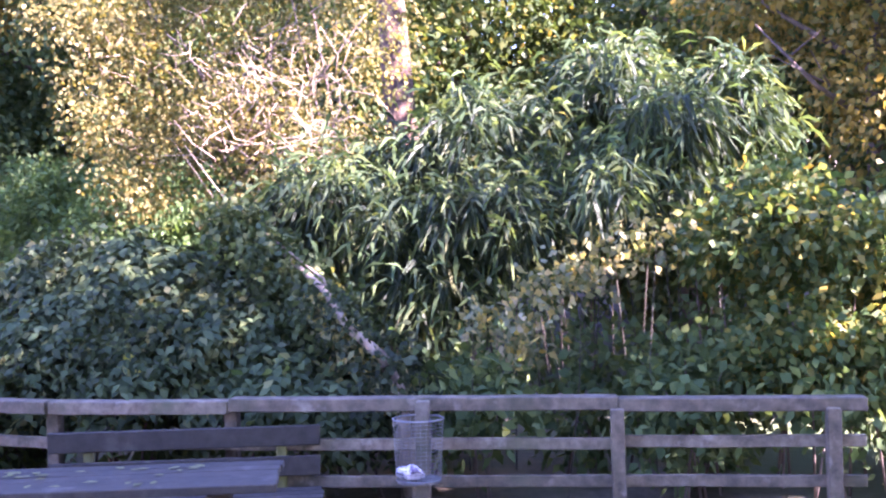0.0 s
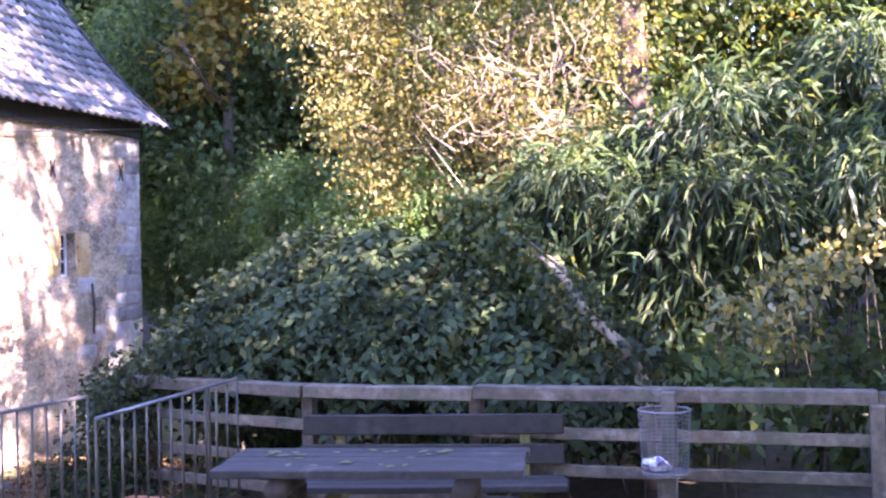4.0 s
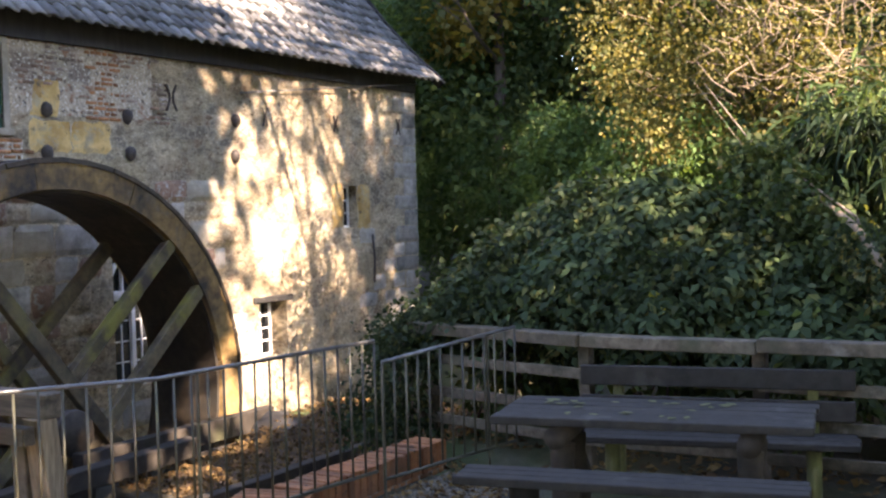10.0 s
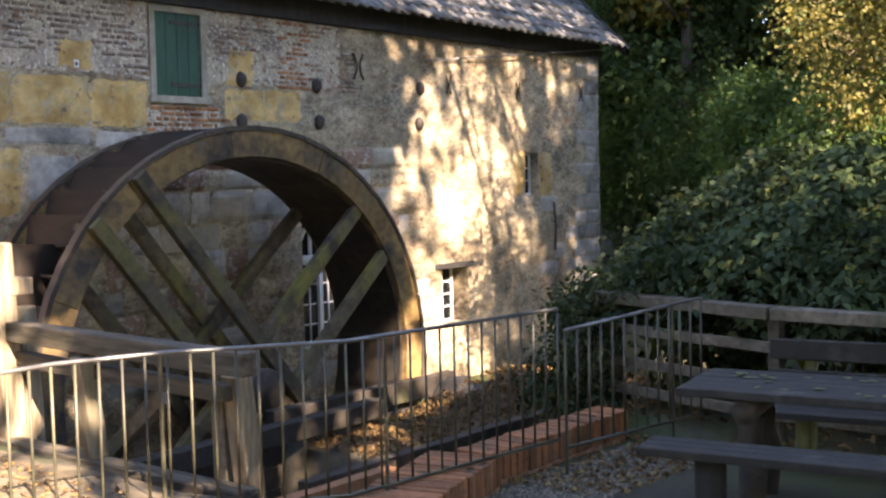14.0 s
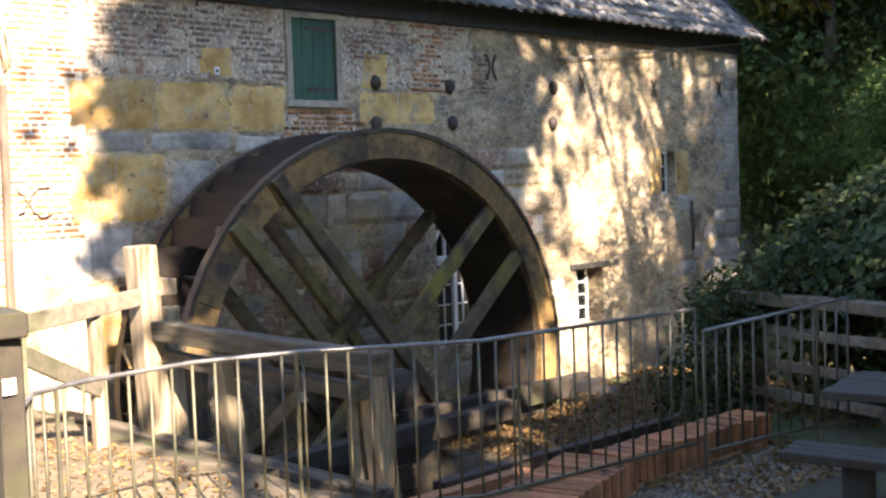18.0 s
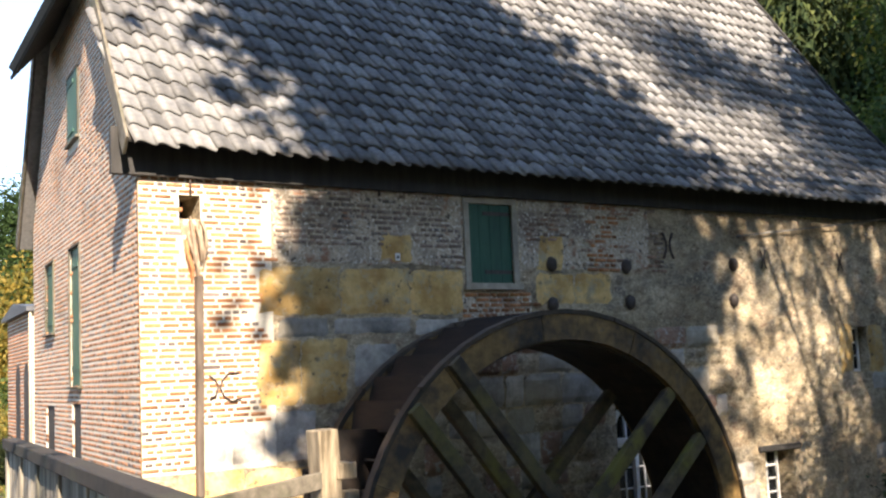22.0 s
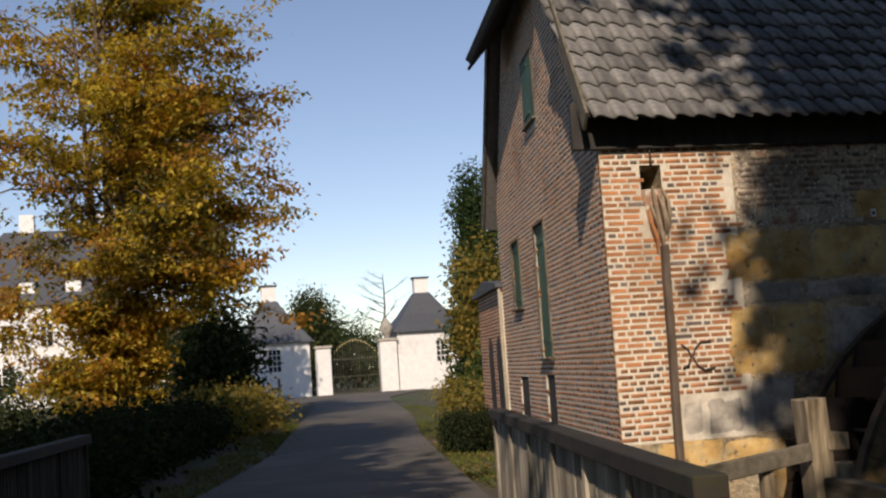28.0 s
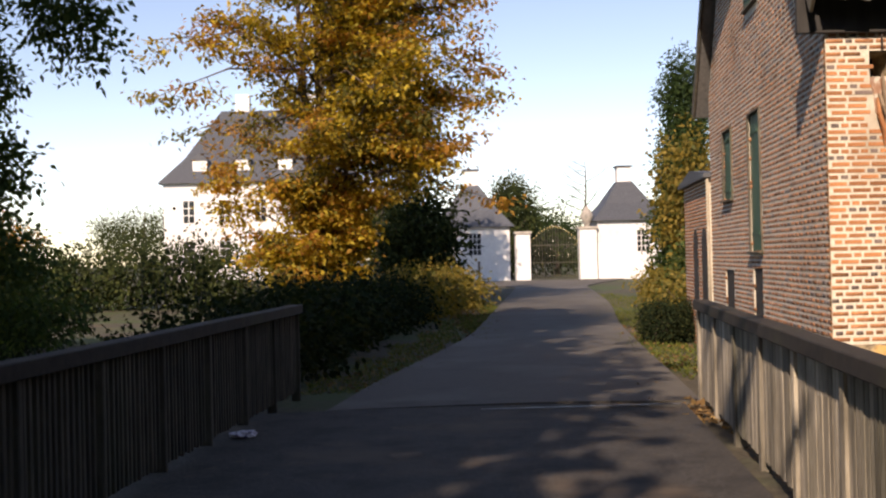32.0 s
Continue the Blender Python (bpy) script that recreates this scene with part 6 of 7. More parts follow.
red = [b for b in worn if (4.0 < b[0] < 5.2 and b[2] < 2.6) or (b[0] > 4.9 and noise.noise(Vector((b[0] * 2, b[2] * 2, 5))) > 0.05) or b[2] > 3.75 or (6.0 < b[0] < 6.8 and b[2] > 2.85)]
grey = [b for b in worn if b not in red]
fresh = [b for b in red if b[2] < 2.6 or 6.1 < b[0] < 6.6]
red = [b for b in red if b not in fresh]
M["brick_grimy"] = grainy("grimy_old_brick", ((0.3, (0.23, 0.165, 0.13)), (0.7, (0.42, 0.32, 0.25))), 20, 0.92, (1, 1, 1), (((0.14, 0.125, 0.115), 1.4, 0.5, 0.7), ((0.5, 0.46, 0.39), 13, 0.54, 0.62), ((0.42, 0.38, 0.31), 3.4, 0.57, 0.7)), 0.8, 0.01, 0.4, True)
M["brick_worn"] = grainy("worn_red_brick", ((0.3, (0.26, 0.145, 0.095)), (0.7, (0.43, 0.275, 0.19))), 20, 0.92, (1, 1, 1), (((0.15, 0.125, 0.11), 1.6, 0.5, 0.7), ((0.5, 0.46, 0.39), 13, 0.55, 0.63)), 0.8, 0.01, 0.4, True)
for items, mat, lab in ((fresh, "brick_joined", "red bricks under the shutter"), (red, "brick_worn", "worn red bricks"), (grey, "brick_grimy", "grimy worn bricks")):
    v, f = slab_pieces(FRONT, items)
    arrays("worn_bricks", v, f, M[mat], mill, lab, "stuff")


def stone(u0, u1, z0, z1, mat, proud=0.012, name="stone_block", seed=0, soft=False):
    """A squared stone with a hacked, slightly bulging face and rounded corners."""
    rr = random.Random(int(u0 * 997 + z0 * 131) + seed)
    rag = (0.05 if mat == "ochre" else 0.03) * min(1.0, 3.5 * min(u1 - u0, z1 - z0))
    bm = bmesh.new()
    nx, nz = max(6, int((u1 - u0) / 0.075)), max(5, int((z1 - z0) / 0.075))
    grid = []
    for j in range(nz + 1):
        row = []
        for i in range(nx + 1):
            a, b = i / nx, j / nz
            rim = min(a * nx, (1 - a) * nx, b * nz, (1 - b) * nz)
            x, z = u0 + (u1 - u0) * a, z0 + (z1 - z0) * b
            k = max(0.0, 1 - rim / 1.6)
            wob = Vector((noise.noise(Vector((x * 5, z * 5, seed + 1.7))) + 0.7 * noise.noise(Vector((x * 15, z * 15, 4))), 0, noise.noise(Vector((x * 5, z * 5, seed + 8.1))) + 0.7 * noise.noise(Vector((x * 15, z * 15, 9)))))
            inset = -0.4 * rag * k
            x += rag * k * wob.x + (0.5 - a) * 2 * inset
            z += rag * 0.8 * k * wob.z + (0.5 - b) * 2 * inset
            y = 0.004 if rim < 0.01 else -proud * min(1.0, 0.55 + rim * (0.18 if soft else 0.4)) + rr.uniform(-0.003, 0.003) + 0.006 * noise.noise(Vector((x * 7, z * 7, 3)))
            row.append(bm.verts.new((x, min(y, 0.004), z)))
        grid.append(row)
    for j in range(nz):
        for i in range(nx):
            bm.faces.new((grid[j][i], grid[j][i + 1], grid[j + 1][i + 1], grid[j + 1][i]))
    bmesh.ops.transform(bm, matrix=FRONT, verts=bm.verts)
    return part(name, bm, M[mat], wall_front)


OCHRE = ((2.88, 3.38, 2.93, 3.33), (1.32, 2.356, 2.33, 2.87), (2.36, 3.296, 2.33, 2.86), (3.3, 4.07, 2.32, 2.85), (5.26, 5.72, 2.88, 3.37), (5.24, 5.87, 2.42, 2.84), (5.88, 6.52, 2.44, 2.84),
         (1.28, 1.83, 1.32, 2.06), (1.84, 2.42, 1.34, 2.05), (0.38, 1.1, 0.38, 0.70), (1.12, 1.85, 0.36, 0.66), (11.32, 11.6, 1.33, 2.08), (12.04, 12.4, 1.32, 2.06), (0.02, 0.9, -0.1, 0.36), (1.5, 2.3, -0.2, 0.33))
for q in OCHRE:
    stone(*q, "ochre", 0.014)
GREY = ((1.55, 2.2, 2.08, 2.30), (2.24, 3.3, 2.10, 2.29), (3.34, 4.0, 2.08, 2.27), (2.5, 3.1, 1.5, 2.0), (0.95, 1.4, 0.72, 1.15), (1.45, 2.0, 0.72, 1.28), (0.69, 0.92, 0.72, 1.15))
for q in GREY:
    stone(*q, "stone_grey", 0.01)
# old lime bed that shows between the worn bricks
M["mortar_old"] = grainy("old_lime_bed", ((0.3, (0.36, 0.29, 0.21)), (0.7, (0.68, 0.58, 0.44))), 16, 0.95, (1, 1, 1), (((0.27, 0.22, 0.18), 2.2, 0.5, 0.66), ((0.15, 0.12, 0.10), 14.0, 0.56, 0.62), ((0.78, 0.73, 0.62), 24.0, 0.56, 0.61), ((0.36, 0.2, 0.13), 4.0, 0.58, 0.64)), 1.0, 0.018, 0.1)
for q in ((1.5, 4.12, 2.9, 4.0), (4.98, 7.3, 2.88, 4.0), (4.02, 5.16, 2.16, 2.6)):
    stone(*q, "mortar_old", 0.007, "lime_bed", 3)
# rough masonry behind the wheel
z = -1.2
rs_w = random.Random(19)
while z < 1.95:
    h = rs_w.uniform(0.24, 0.42)
    u = 3.4
    while u < 8.6:
        w = rs_w.uniform(0.22, 0.7)
        if free_f(u + w / 2, z + h / 2) and free_f(u, z + h / 2) and free_f(u + w, z + h / 2):
            stone(u + 0.012, u + w - 0.012, z + 0.012, z + h - 0.012, rs_w.choice(("stone_grey", "stone_grey", "rubble", "frame_stone", "rubble", "brick_worn")), rs_w.uniform(0.015, 0.06), "rough_stone", soft=True)
        u += w
    z += h
# quoins at the far corner and coursed blocks beside them
z = -1.6
k = 0
while z < 3.9:
    h = rs_w.uniform(0.26, 0.36)
    w = 0.75 if k % 2 else 0.45
    if z + h < 4.0:
        stone(13.95 - w, 13.955, z, z + h - 0.012, "stone_grey", 0.02, "quoin")
        for n in range(2):
            w2 = rs_w.uniform(0.3, 0.6)
            u = 13.95 - w - 0.02 - n * 0.62
            if free_f(u - w2 / 2, z + h / 2) and free_f(u - w2, z + h / 2) and z < 1.2 and rs_w.random() < 0.8:
                stone(u - w2, u, z + 0.01, z + h - 0.02, "stone_grey", 0.012)
    z += h
    k += 1
# worn rubble relief over the plastered part: low stones showing through
for i in range(40):
    u, z = rs_w.uniform(6.6, 13.2), rs_w.uniform(-1.0, 3.7)
    w, h = rs_w.uniform(0.18, 0.5), rs_w.uniform(0.12, 0.26)
    if free_f(u + w / 2, z + h / 2) and free_f(u, z) and free_f(u + w, z + h) and free_f(u, z + h) and free_f(u + w, z) and not any(u < q[1] and u + w > q[0] and z < q[3] and z + h > q[2] for q in OCHRE + GREY):
        stone(u, u + w, z, z + h, "rubble", rs_w.uniform(0.003, 0.008), "rubble_stone", soft=True)


# ---- shutters and windows of the mill ----
def shutter(m, w, h, label, hinge=True):
    """Boarded shutter with ledges, in its own plane."""
    bm = bmesh.new()
    n = 4
    for i in range(n):
        box(bm, w * i / n + 0.003, w * (i + 1) / n - 0.003, 0, 0.03, 0, h)
    bmesh.ops.transform(bm, matrix=m, verts=bm.verts)
    bmesh.ops.recalc_face_normals(bm, faces=bm.faces)
    s = part("shutter", bm, M["green_paint"], mill, label)
    for z in (0.12 * h, 0.86 * h):
        bm = bmesh.new()
        box(bm, 0.35 * w, w + 0.02, -0.012, 0.0, z, z + 0.045)
        bmesh.ops.transform(bm, matrix=m, verts=bm.verts)
        bmesh.ops.recalc_face_normals(bm, faces=bm.faces)
        part("hinge", bm, M["green_paint" if not hinge else "iron"], s, "black strap hinge")
    return s


def surround(m, w, h, t, mat, sill=True):
    """Stone frame round an opening, standing a little proud."""
    for name, x0, x1, z0, z1 in (("jamb", -t, 0, 0, h), ("jamb", w, w + t, 0, h), ("lintel", -t, w + t, h, h + t), ("sill", -t - 0.03, w + t + 0.03, -t, 0)):
        bm = bmesh.new()
        box(bm, x0, x1, -0.025 if name != "sill" else -0.06, 0.08, z0, z1, None, 0.006)
        bmesh.ops.transform(bm, matrix=m, verts=bm.verts)
        bmesh.ops.recalc_face_normals(bm, faces=bm.faces)
        part(name, bm, M[mat], mill)


F0 = FRONT @ Matrix.Translation((F_HOLES[0][0], 0, F_HOLES[0][2]))
surround(F0, 0.67, 1.0, 0.085, "frame_stone")
shutter(F0 @ Matrix.Translation((0.0, 0.015, 0.0)), 0.67, 1.0, "closed dark green boarded shutter")
for i, (w, h) in enumerate(((0.8, 1.85), (0.8, 1.05), (0.8, 1.68), (0.65, 1.62))):
    g = GABLE @ Matrix.Translation((G_HOLES[i][0], 0, G_HOLES[i][2]))
    if i < 2:
        surround(g, w, h, 0.035, "wood_grey")
        shutter(g @ Matrix.Translation((0, 0.02, 0)), w, h, "closed dark green boarded shutter", False)
    else:
        bm = bmesh.new()
        box(bm, 0.004, w - 0.004, 0.02, 0.06, 0.004, h - 0.004)
        bmesh.ops.transform(bm, matrix=g, verts=bm.verts)
        part("door", bm, M["board_dark"], mill, "dark low door")
g = GABLE @ Matrix.Translation((3.5, 0, 4.95))
surround(g, 0.8, 0.92, 0.035, "wood_grey")
shutter(g @ Matrix.Translation((0, -0.02, 0)), 0.8, 0.92, "closed green gable shutter", False)
# low barred window with a timber lintel
q = F_HOLES[1]
barred_window(mill, FRONT @ Matrix.Translation((q[0] + 0.02, 0.2, q[2])), 0.5, q[3] - q[2], 2, 4, 0.028, 0.045)
bm = bmesh.new()
box(bm, q[0] - 0.14, q[1] + 0.14, -0.04, 0.12, q[3] - 0.02, q[3] + 0.07, None, 0.012)
bmesh.ops.transform(bm, matrix=FRONT, verts=bm.verts)
part("lintel", bm, M["board_dark"], mill, "dark timber lintel")
q = F_HOLES[2]
barred_window(mill, FRONT @ Matrix.Translation((q[0] + 0.06, 0.16, q[2])), 0.32, q[3] - q[2], 1, 3, 0.025, 0.04)
q = F_HOLES[3]
case = barred_window(mill, FRONT @ Matrix.Translation((q[0] + 0.02, 0.12, q[2])), 0.8, 1.2, 4, 4, 0.02, 0.045, "white four-light casement window")
for name, x0, x1, z0, z1 in (("mullion", 0.385, 0.455, -0.65, 0.55), ("transom", 0.0, 0.84, 0.55, 0.63)):
    bm = bmesh.new()
    box(bm, q[0] + x0, q[0] + x1, 0.09, 0.16, z0, z1, None, 0.006)
    bmesh.ops.transform(bm, matrix=FRONT, verts=bm.verts)
    part(name, bm, M["white_paint"], case)
bm = bmesh.new()
for i in range(9):
    t = math.pi * i / 8
    bm.verts.new((q[0] + 0.42 + 0.41 * math.cos(t), 0.12, q[3] - 0.49 + 0.47 * math.sin(t)))
for i in range(9):
    t = math.pi * i / 8
    bm.verts.new((q[0] + 0.42 + 0.36 * math.cos(t), 0.12, q[3] - 0.49 + 0.42 * math.sin(t)))
bm.verts.ensure_lookup_table()
for i in range(8):
    bm.faces.new((bm.verts[i], bm.verts[i + 1], bm.verts[10 + i], bm.verts[9 + i]))
made = bmesh.ops.extrude_face_region(bm, geom=bm.faces[:])
bmesh.ops.translate(bm, vec=(0, 0.06, 0), verts=[e for e in made["geom"] if isinstance(e, bmesh.types.BMVert)])
for x in (q[0] + 0.28, q[0] + 0.56):
    box(bm, x - 0.012, x + 0.012, 0.125, 0.175, q[3] - 0.49, q[3] - 0.1)
bmesh.ops.transform(bm, matrix=FRONT, verts=bm.verts)
bmesh.ops.recalc_face_normals(bm, faces=bm.faces)
part("fanlight", bm, M["white_paint"], mill, "white arched fanlight")
bm = bmesh.new()
box(bm, q[0], q[1], 0.3, 0.32, q[2], q[3])
bmesh.ops.transform(bm, matrix=FRONT, verts=bm.verts)
part("dark_pane", bm, M["dark_glass"], mill)


# ---- ironwork on the front ----
def wall_knob(u, z, r=0.1):
    bm = bmesh.new()
    bmesh.ops.create_icosphere(bm, subdivisions=2, radius=r)
    for v in bm.verts:
        v.co = Vector((v.co.x * 0.8, v.co.y * 0.7, v.co.z * (1.15 if v.co.z < 0 else 0.95))) * (1 + 0.12 * noise.noise(v.co * 14 + Vector((u, z, 0))))
    bmesh.ops.transform(bm, matrix=FRONT @ Matrix.Translation((u, -0.03, z)), verts=bm.verts)
    part("beam_knob", bm, M["iron"], mill, "dark weathered beam end", smooth=True)


for u, z in ((5.48, 2.96), (6.80, 2.95), (5.47, 2.44), (6.83, 2.46), (8.94, 3.01), (8.90, 2.48)):
    wall_knob(u, z)


def anchor(u, z, h=0.36, w=0.11, r=0.017):
    bm = bmesh.new()
    for s in (-1, 1):
        pts = [FRONT @ Vector((u + s * (w * (0.3 + 0.7 * abs(t) ** 1.8)), -0.03, z + t * h / 2)) for t in (-1, -0.7, -0.35, 0, 0.35, 0.7, 1)]
        tube(bm, pts, [r] * 7, 6)
    part("wall_anchor", bm, M["iron"], mill, "black curved iron wall anchor", smooth=True)


for u, z, h, w, r in ((7.62, 3.25, 0.36, 0.1, 0.017), (9.61, 3.09, 0.28, 0.06, 0.013), (11.43, 3.08, 0.28, 0.06, 0.013), (13.33, 3.12, 0.28, 0.06, 0.013)):
    anchor(u, z, h, w, r)
bm = bmesh.new()
tube(bm, [FRONT @ Vector((0.83 + x, -0.03, 1.57 + z)) for x, z in ((-0.1, 0.13), (-0.03, 0.08), (0.0, 0.0), (-0.03, -0.08), (-0.1, -0.12))], [0.009] * 5, 6)
tube(bm, [FRONT @ Vector((0.85 + x, -0.03, 1.57 + z)) for x, z in ((0.22, 0.15), (0.1, 0.15), (0.03, 0.08), (0.0, 0.0), (0.04, -0.09), (0.12, -0.15), (0.24, -0.13))], [0.009] * 7, 6)
part("wall_anchor", bm, M["iron"], mill, "black scrolled iron wall anchor", smooth=True)
pipe("iron_strap", [FRONT @ Vector((12.42, -0.03, 1.2)), FRONT @ Vector((12.46, -0.04, 0.8)), FRONT @ Vector((12.44, -0.03, 0.35))], 0.02, M["iron"], mill, "rusty iron strap")
pipe("iron_strap", [FRONT @ Vector((2.9, -0.04, 4.0)), FRONT @ Vector((2.9, -0.04, 3.72))], 0.014, M["iron"], mill)
pipe("tie_rod", [FRONT @ Vector((9.03, -0.05, 3.42)), FRONT @ Vector((13.75, -0.2, 3.92))], 0.012, M["galvanised"], mill, "thin rod under the eaves")
# broken niche with split old timbers and the pole below it
bm = bmesh.new()
out = [(0.44, 3.355), (0.68, 3.355), (0.73, 3.3), (0.68, 3.15), (0.70, 2.95), (0.66, 2.8), (0.58, 2.72), (0.55, 2.9), (0.49, 3.0), (0.47, 3.2), (0.44, 3.3)]
vs = [bm.verts.new(FRONT @ Vector((u, -0.018, z))) for u, z in out]
bm.faces.new(vs)
made = bmesh.ops.extrude_face_region(bm, geom=bm.faces[:])
bmesh.ops.translate(bm, vec=(0, 0.016, 0), verts=[e for e in made["geom"] if isinstance(e, bmesh.types.BMVert)])
bmesh.ops.recalc_face_normals(bm, faces=bm.faces)
part("broken_edge", bm, M["brick_worn"], mill, "broken brick edge under the hole")
rr = random.Random(91)
for k in range(9):
    u, top, bot = 0.5 + 0.02 * k, rr.uniform(3.12, 3.38), rr.uniform(2.62, 2.95)
    bm = bmesh.new()
    pts = [FRONT @ Vector((u + rr.uniform(-0.02, 0.02) + 0.05 * (1 - t), -0.03 - 0.05 * t * (1 - t) * 4 - 0.02 * (k % 3), top + (bot - top) * (1 - t))) for t in (1, 0.66, 0.33, 0)]
    tube(bm, pts, [rr.uniform(0.008, 0.02), rr.uniform(0.018, 0.03), rr.uniform(0.018, 0.032), 0.008], 5)
    part("split_timber", bm, M["bark_pale" if k % 3 else "brick"], mill, "split weathered timber")
beam("wall_pole", FRONT @ Vector((0.62, -0.07, 2.75)), FRONT @ Vector((0.585, -0.07, 0.45)), 0.075, 0.085, M["bark"], mill, "dark upright pole against the brickwork", wob=0.012)
pipe("iron_strap", [FRONT @ Vector((0.56, -0.04, 3.95)), FRONT @ Vector((0.56, -0.04, 3.6))], 0.012, M["iron"], mill)

# ---- brick annex beyond the gable ----
annex = thing("annex", "low red brick annex with arched openings beside the gable", "annex")
A0 = GABLE @ Matrix.Translation((8.03, -0.03, 0))
wall_cells("wall", 0, 3.4, -0.4, 2.95, [(0.35, 1.05, 0.6, 1.75), (1.5, 2.2, 0.6, 1.75)], 2.5, A0, M["mortar"], annex, "brick wall with pale joints")
ab = courses(0.0, 3.4, -0.4, 2.9, (lambda u, z, r: not any(a < u < b and z < 1.75 + math.sqrt(max(0, 0.1225 - (u - (a + b) / 2) ** 2)) and z > 0.6 for a, b in ((0.35, 1.05), (1.5, 2.2)))), 21)
v, f = slab_pieces(A0, [b[:5] for b in ab])
arrays("bricks", v, f, M["brick_joined"], annex, "red bricks", "stuff")
side = A0 @ Matrix(((0, 1, 0, 0), (-1, 0, 0, 0), (0, 0, 1, 0), (0, 0, 0, 1)))
for a, b in ((0.35, 1.05), (1.5, 2.2)):
    bm = prism([(a, 0.6), (b, 0.6)] + [((a + b) / 2 + 0.35 * math.cos(t), 1.75 + 0.35 * math.sin(t)) for t in [math.pi * i / 8 for i in range(9)]], 0.006, A0 @ Matrix.Translation((0, -0.002, 0)))
    part("arched_recess", bm, M["board_dark"], annex, "dark arched recess")
part("roof", prism([(-0.12, 2.92), (3.6, 2.92), (3.6, 2.98), (1.7, 3.16), (-0.12, 3.0)], 2.8, A0 @ Matrix.Translation((0, -0.1, 0))), M["slate"], annex, "dark low roof")
pipe("downpipe", [A0 @ Vector((-0.06, -0.03, 2.9)), A0 @ Vector((-0.06, -0.03, -0.3))], 0.026, M["frame_stone"], annex, "pale downpipe")

# ---- steel railing round the wheel pit ----
def steel_railing(name, label, top, low, posts, step=0.135):
    """Handrail through the top points, bars down to the low line, thicker posts at the given lengths."""
    t = thing(name, label, "railing")
    top = [Vector(p) for p in top]
    pipe("handrail", top, 0.0145, M["galvanised"], t, "worn bare steel handrail", 8)
    pipe("bottom_rail", [Vector((p.x, p.y, low(p))) for p in top], 0.014, M["rail_steel"], t, seg=6)
    seg = [(b - a).length for a, b in zip(top, top[1:])]
    total = sum(seg)

    def at(s):
        for a, b, d in zip(top, top[1:], seg):
            if s <= d or b is top[-1]:
                return a.lerp(b, min(1, s / d))
            s -= d
    n = int(total / step)
    for i in range(n + 1):
        p = at(total * i / n)
        pipe("bar", [p - Vector((0, 0, 0.01)), Vector((p.x + rnd.uniform(-0.006, 0.006), p.y, low(p)))], 0.0095, M["rail_steel"], t, seg=6)
    for s in posts:
        p = at(s)
        beam("post", Vector((p.x + 0.004, p.y, -0.75)), p + Vector((0.004, 0, -0.005)), 0.022, 0.022, M["rail_steel"], t, "steel post with painted sunlit patches", bevel=0.004)
    return t


steel_railing("steel_railing", "steel railing with upright bars and painted sunlit patches round the wheel pit", [(2.05, 5.05, 0.60), (2.44, 5.70, 0.60), (2.78, 5.80, 0.61), (3.45, 5.81, 0.62), (4.07, 5.62, 0.62), (4.64, 5.24, 0.62), (5.0, 5.01, 0.62), (7.02, 4.80, 0.63)], lambda p: -0.36, (0.9, 2.4, 3.85))
steel_railing("steel_railing", "short steel railing with painted sunlit patches joining the timber fence", [(7.03, 4.74, 0.47), (7.6, 4.6, 0.52), (8.46, 4.36, 0.60)], lambda p: -0.42 + 0.04 * (p.x - 7), (0.0, 1.15), 0.12)

# ---- low brick wall along the pit, capped with bricks on edge ----
low_wall = thing("brick_retaining_wall", "low red brick retaining wall with a cap of bricks on edge", "wall")
M["cap_brick"] = grainy("orange_brick", ((0.3, (0.24, 0.085, 0.035)), (0.7, (0.42, 0.17, 0.065))), 20, 0.9, (1, 1, 1), (((0.10, 0.07, 0.045), 2.5, 0.5, 0.75), ((0.06, 0.045, 0.03), 9.0, 0.6, 0.68)), 0.8, 0.008, 0.45)
for x0, x1, y0, y1, turn in ((-2.9, 0.0, 0.0, 0.56, Matrix.Translation((6.42, 4.90, 0)) @ Matrix.Rotation(radians(17), 4, "Z")), (6.40, 8.35, 4.98, 5.30, Matrix.Identity(4))):
    bm = bmesh.new()
    box(bm, x0, x1, y0 + 0.012, y1 - 0.012, -2.4, -0.60)
    bmesh.ops.transform(bm, matrix=turn, verts=bm.verts)
    part("core", bm, M["stone_grey"], low_wall)
    n = int((x1 - x0) / 0.078)
    for i in range(n):
        bm = bmesh.new()
        a = x0 + (x1 - x0) * i / n
        box(bm, a + 0.004, a + (x1 - x0) / n - 0.004, y0 + rnd.uniform(-0.008, 0.008), y1, -0.60, -0.38 + rnd.uniform(-0.006, 0.006), None, 0.006)
        bmesh.ops.transform(bm, matrix=turn, verts=bm.verts)
        part("cap_brick", bm, M["cap_brick"], low_wall)
    items = [b[:5] for b in courses(0, x1 - x0, -0.98, -0.61, lambda u, z, r: True, int(abs(x0) * 10))]
    v, f = slab_pieces(turn @ Matrix.Translation((x0, y0 + 0.012, 0)), items)
    arrays("face_bricks", v, f, M["brick_joined"], low_wall, "orange face bricks", "stuff")

# ---- timber frame of the old flume in front of the wheel ----
flume = thing("flume_frame", "weathered oak frame of the old mill flume", "timber frame")
beam("tall_post", (4.93, 9.0, -0.9), (4.83, 8.98, 1.17), 0.2, 0.24, M["wood_pale"], flume, "pale sunlit oak post with a mortise")
beam("tall_post", (5.12, 8.97, -0.9), (5.06, 8.96, 0.62), 0.16, 0.14, M["wood_pale"], flume)
beam("tenon_block", (5.0, 8.85, 0.80), (5.0, 9.25, 0.80), 0.2, 0.14, M["wood_pale"], flume)
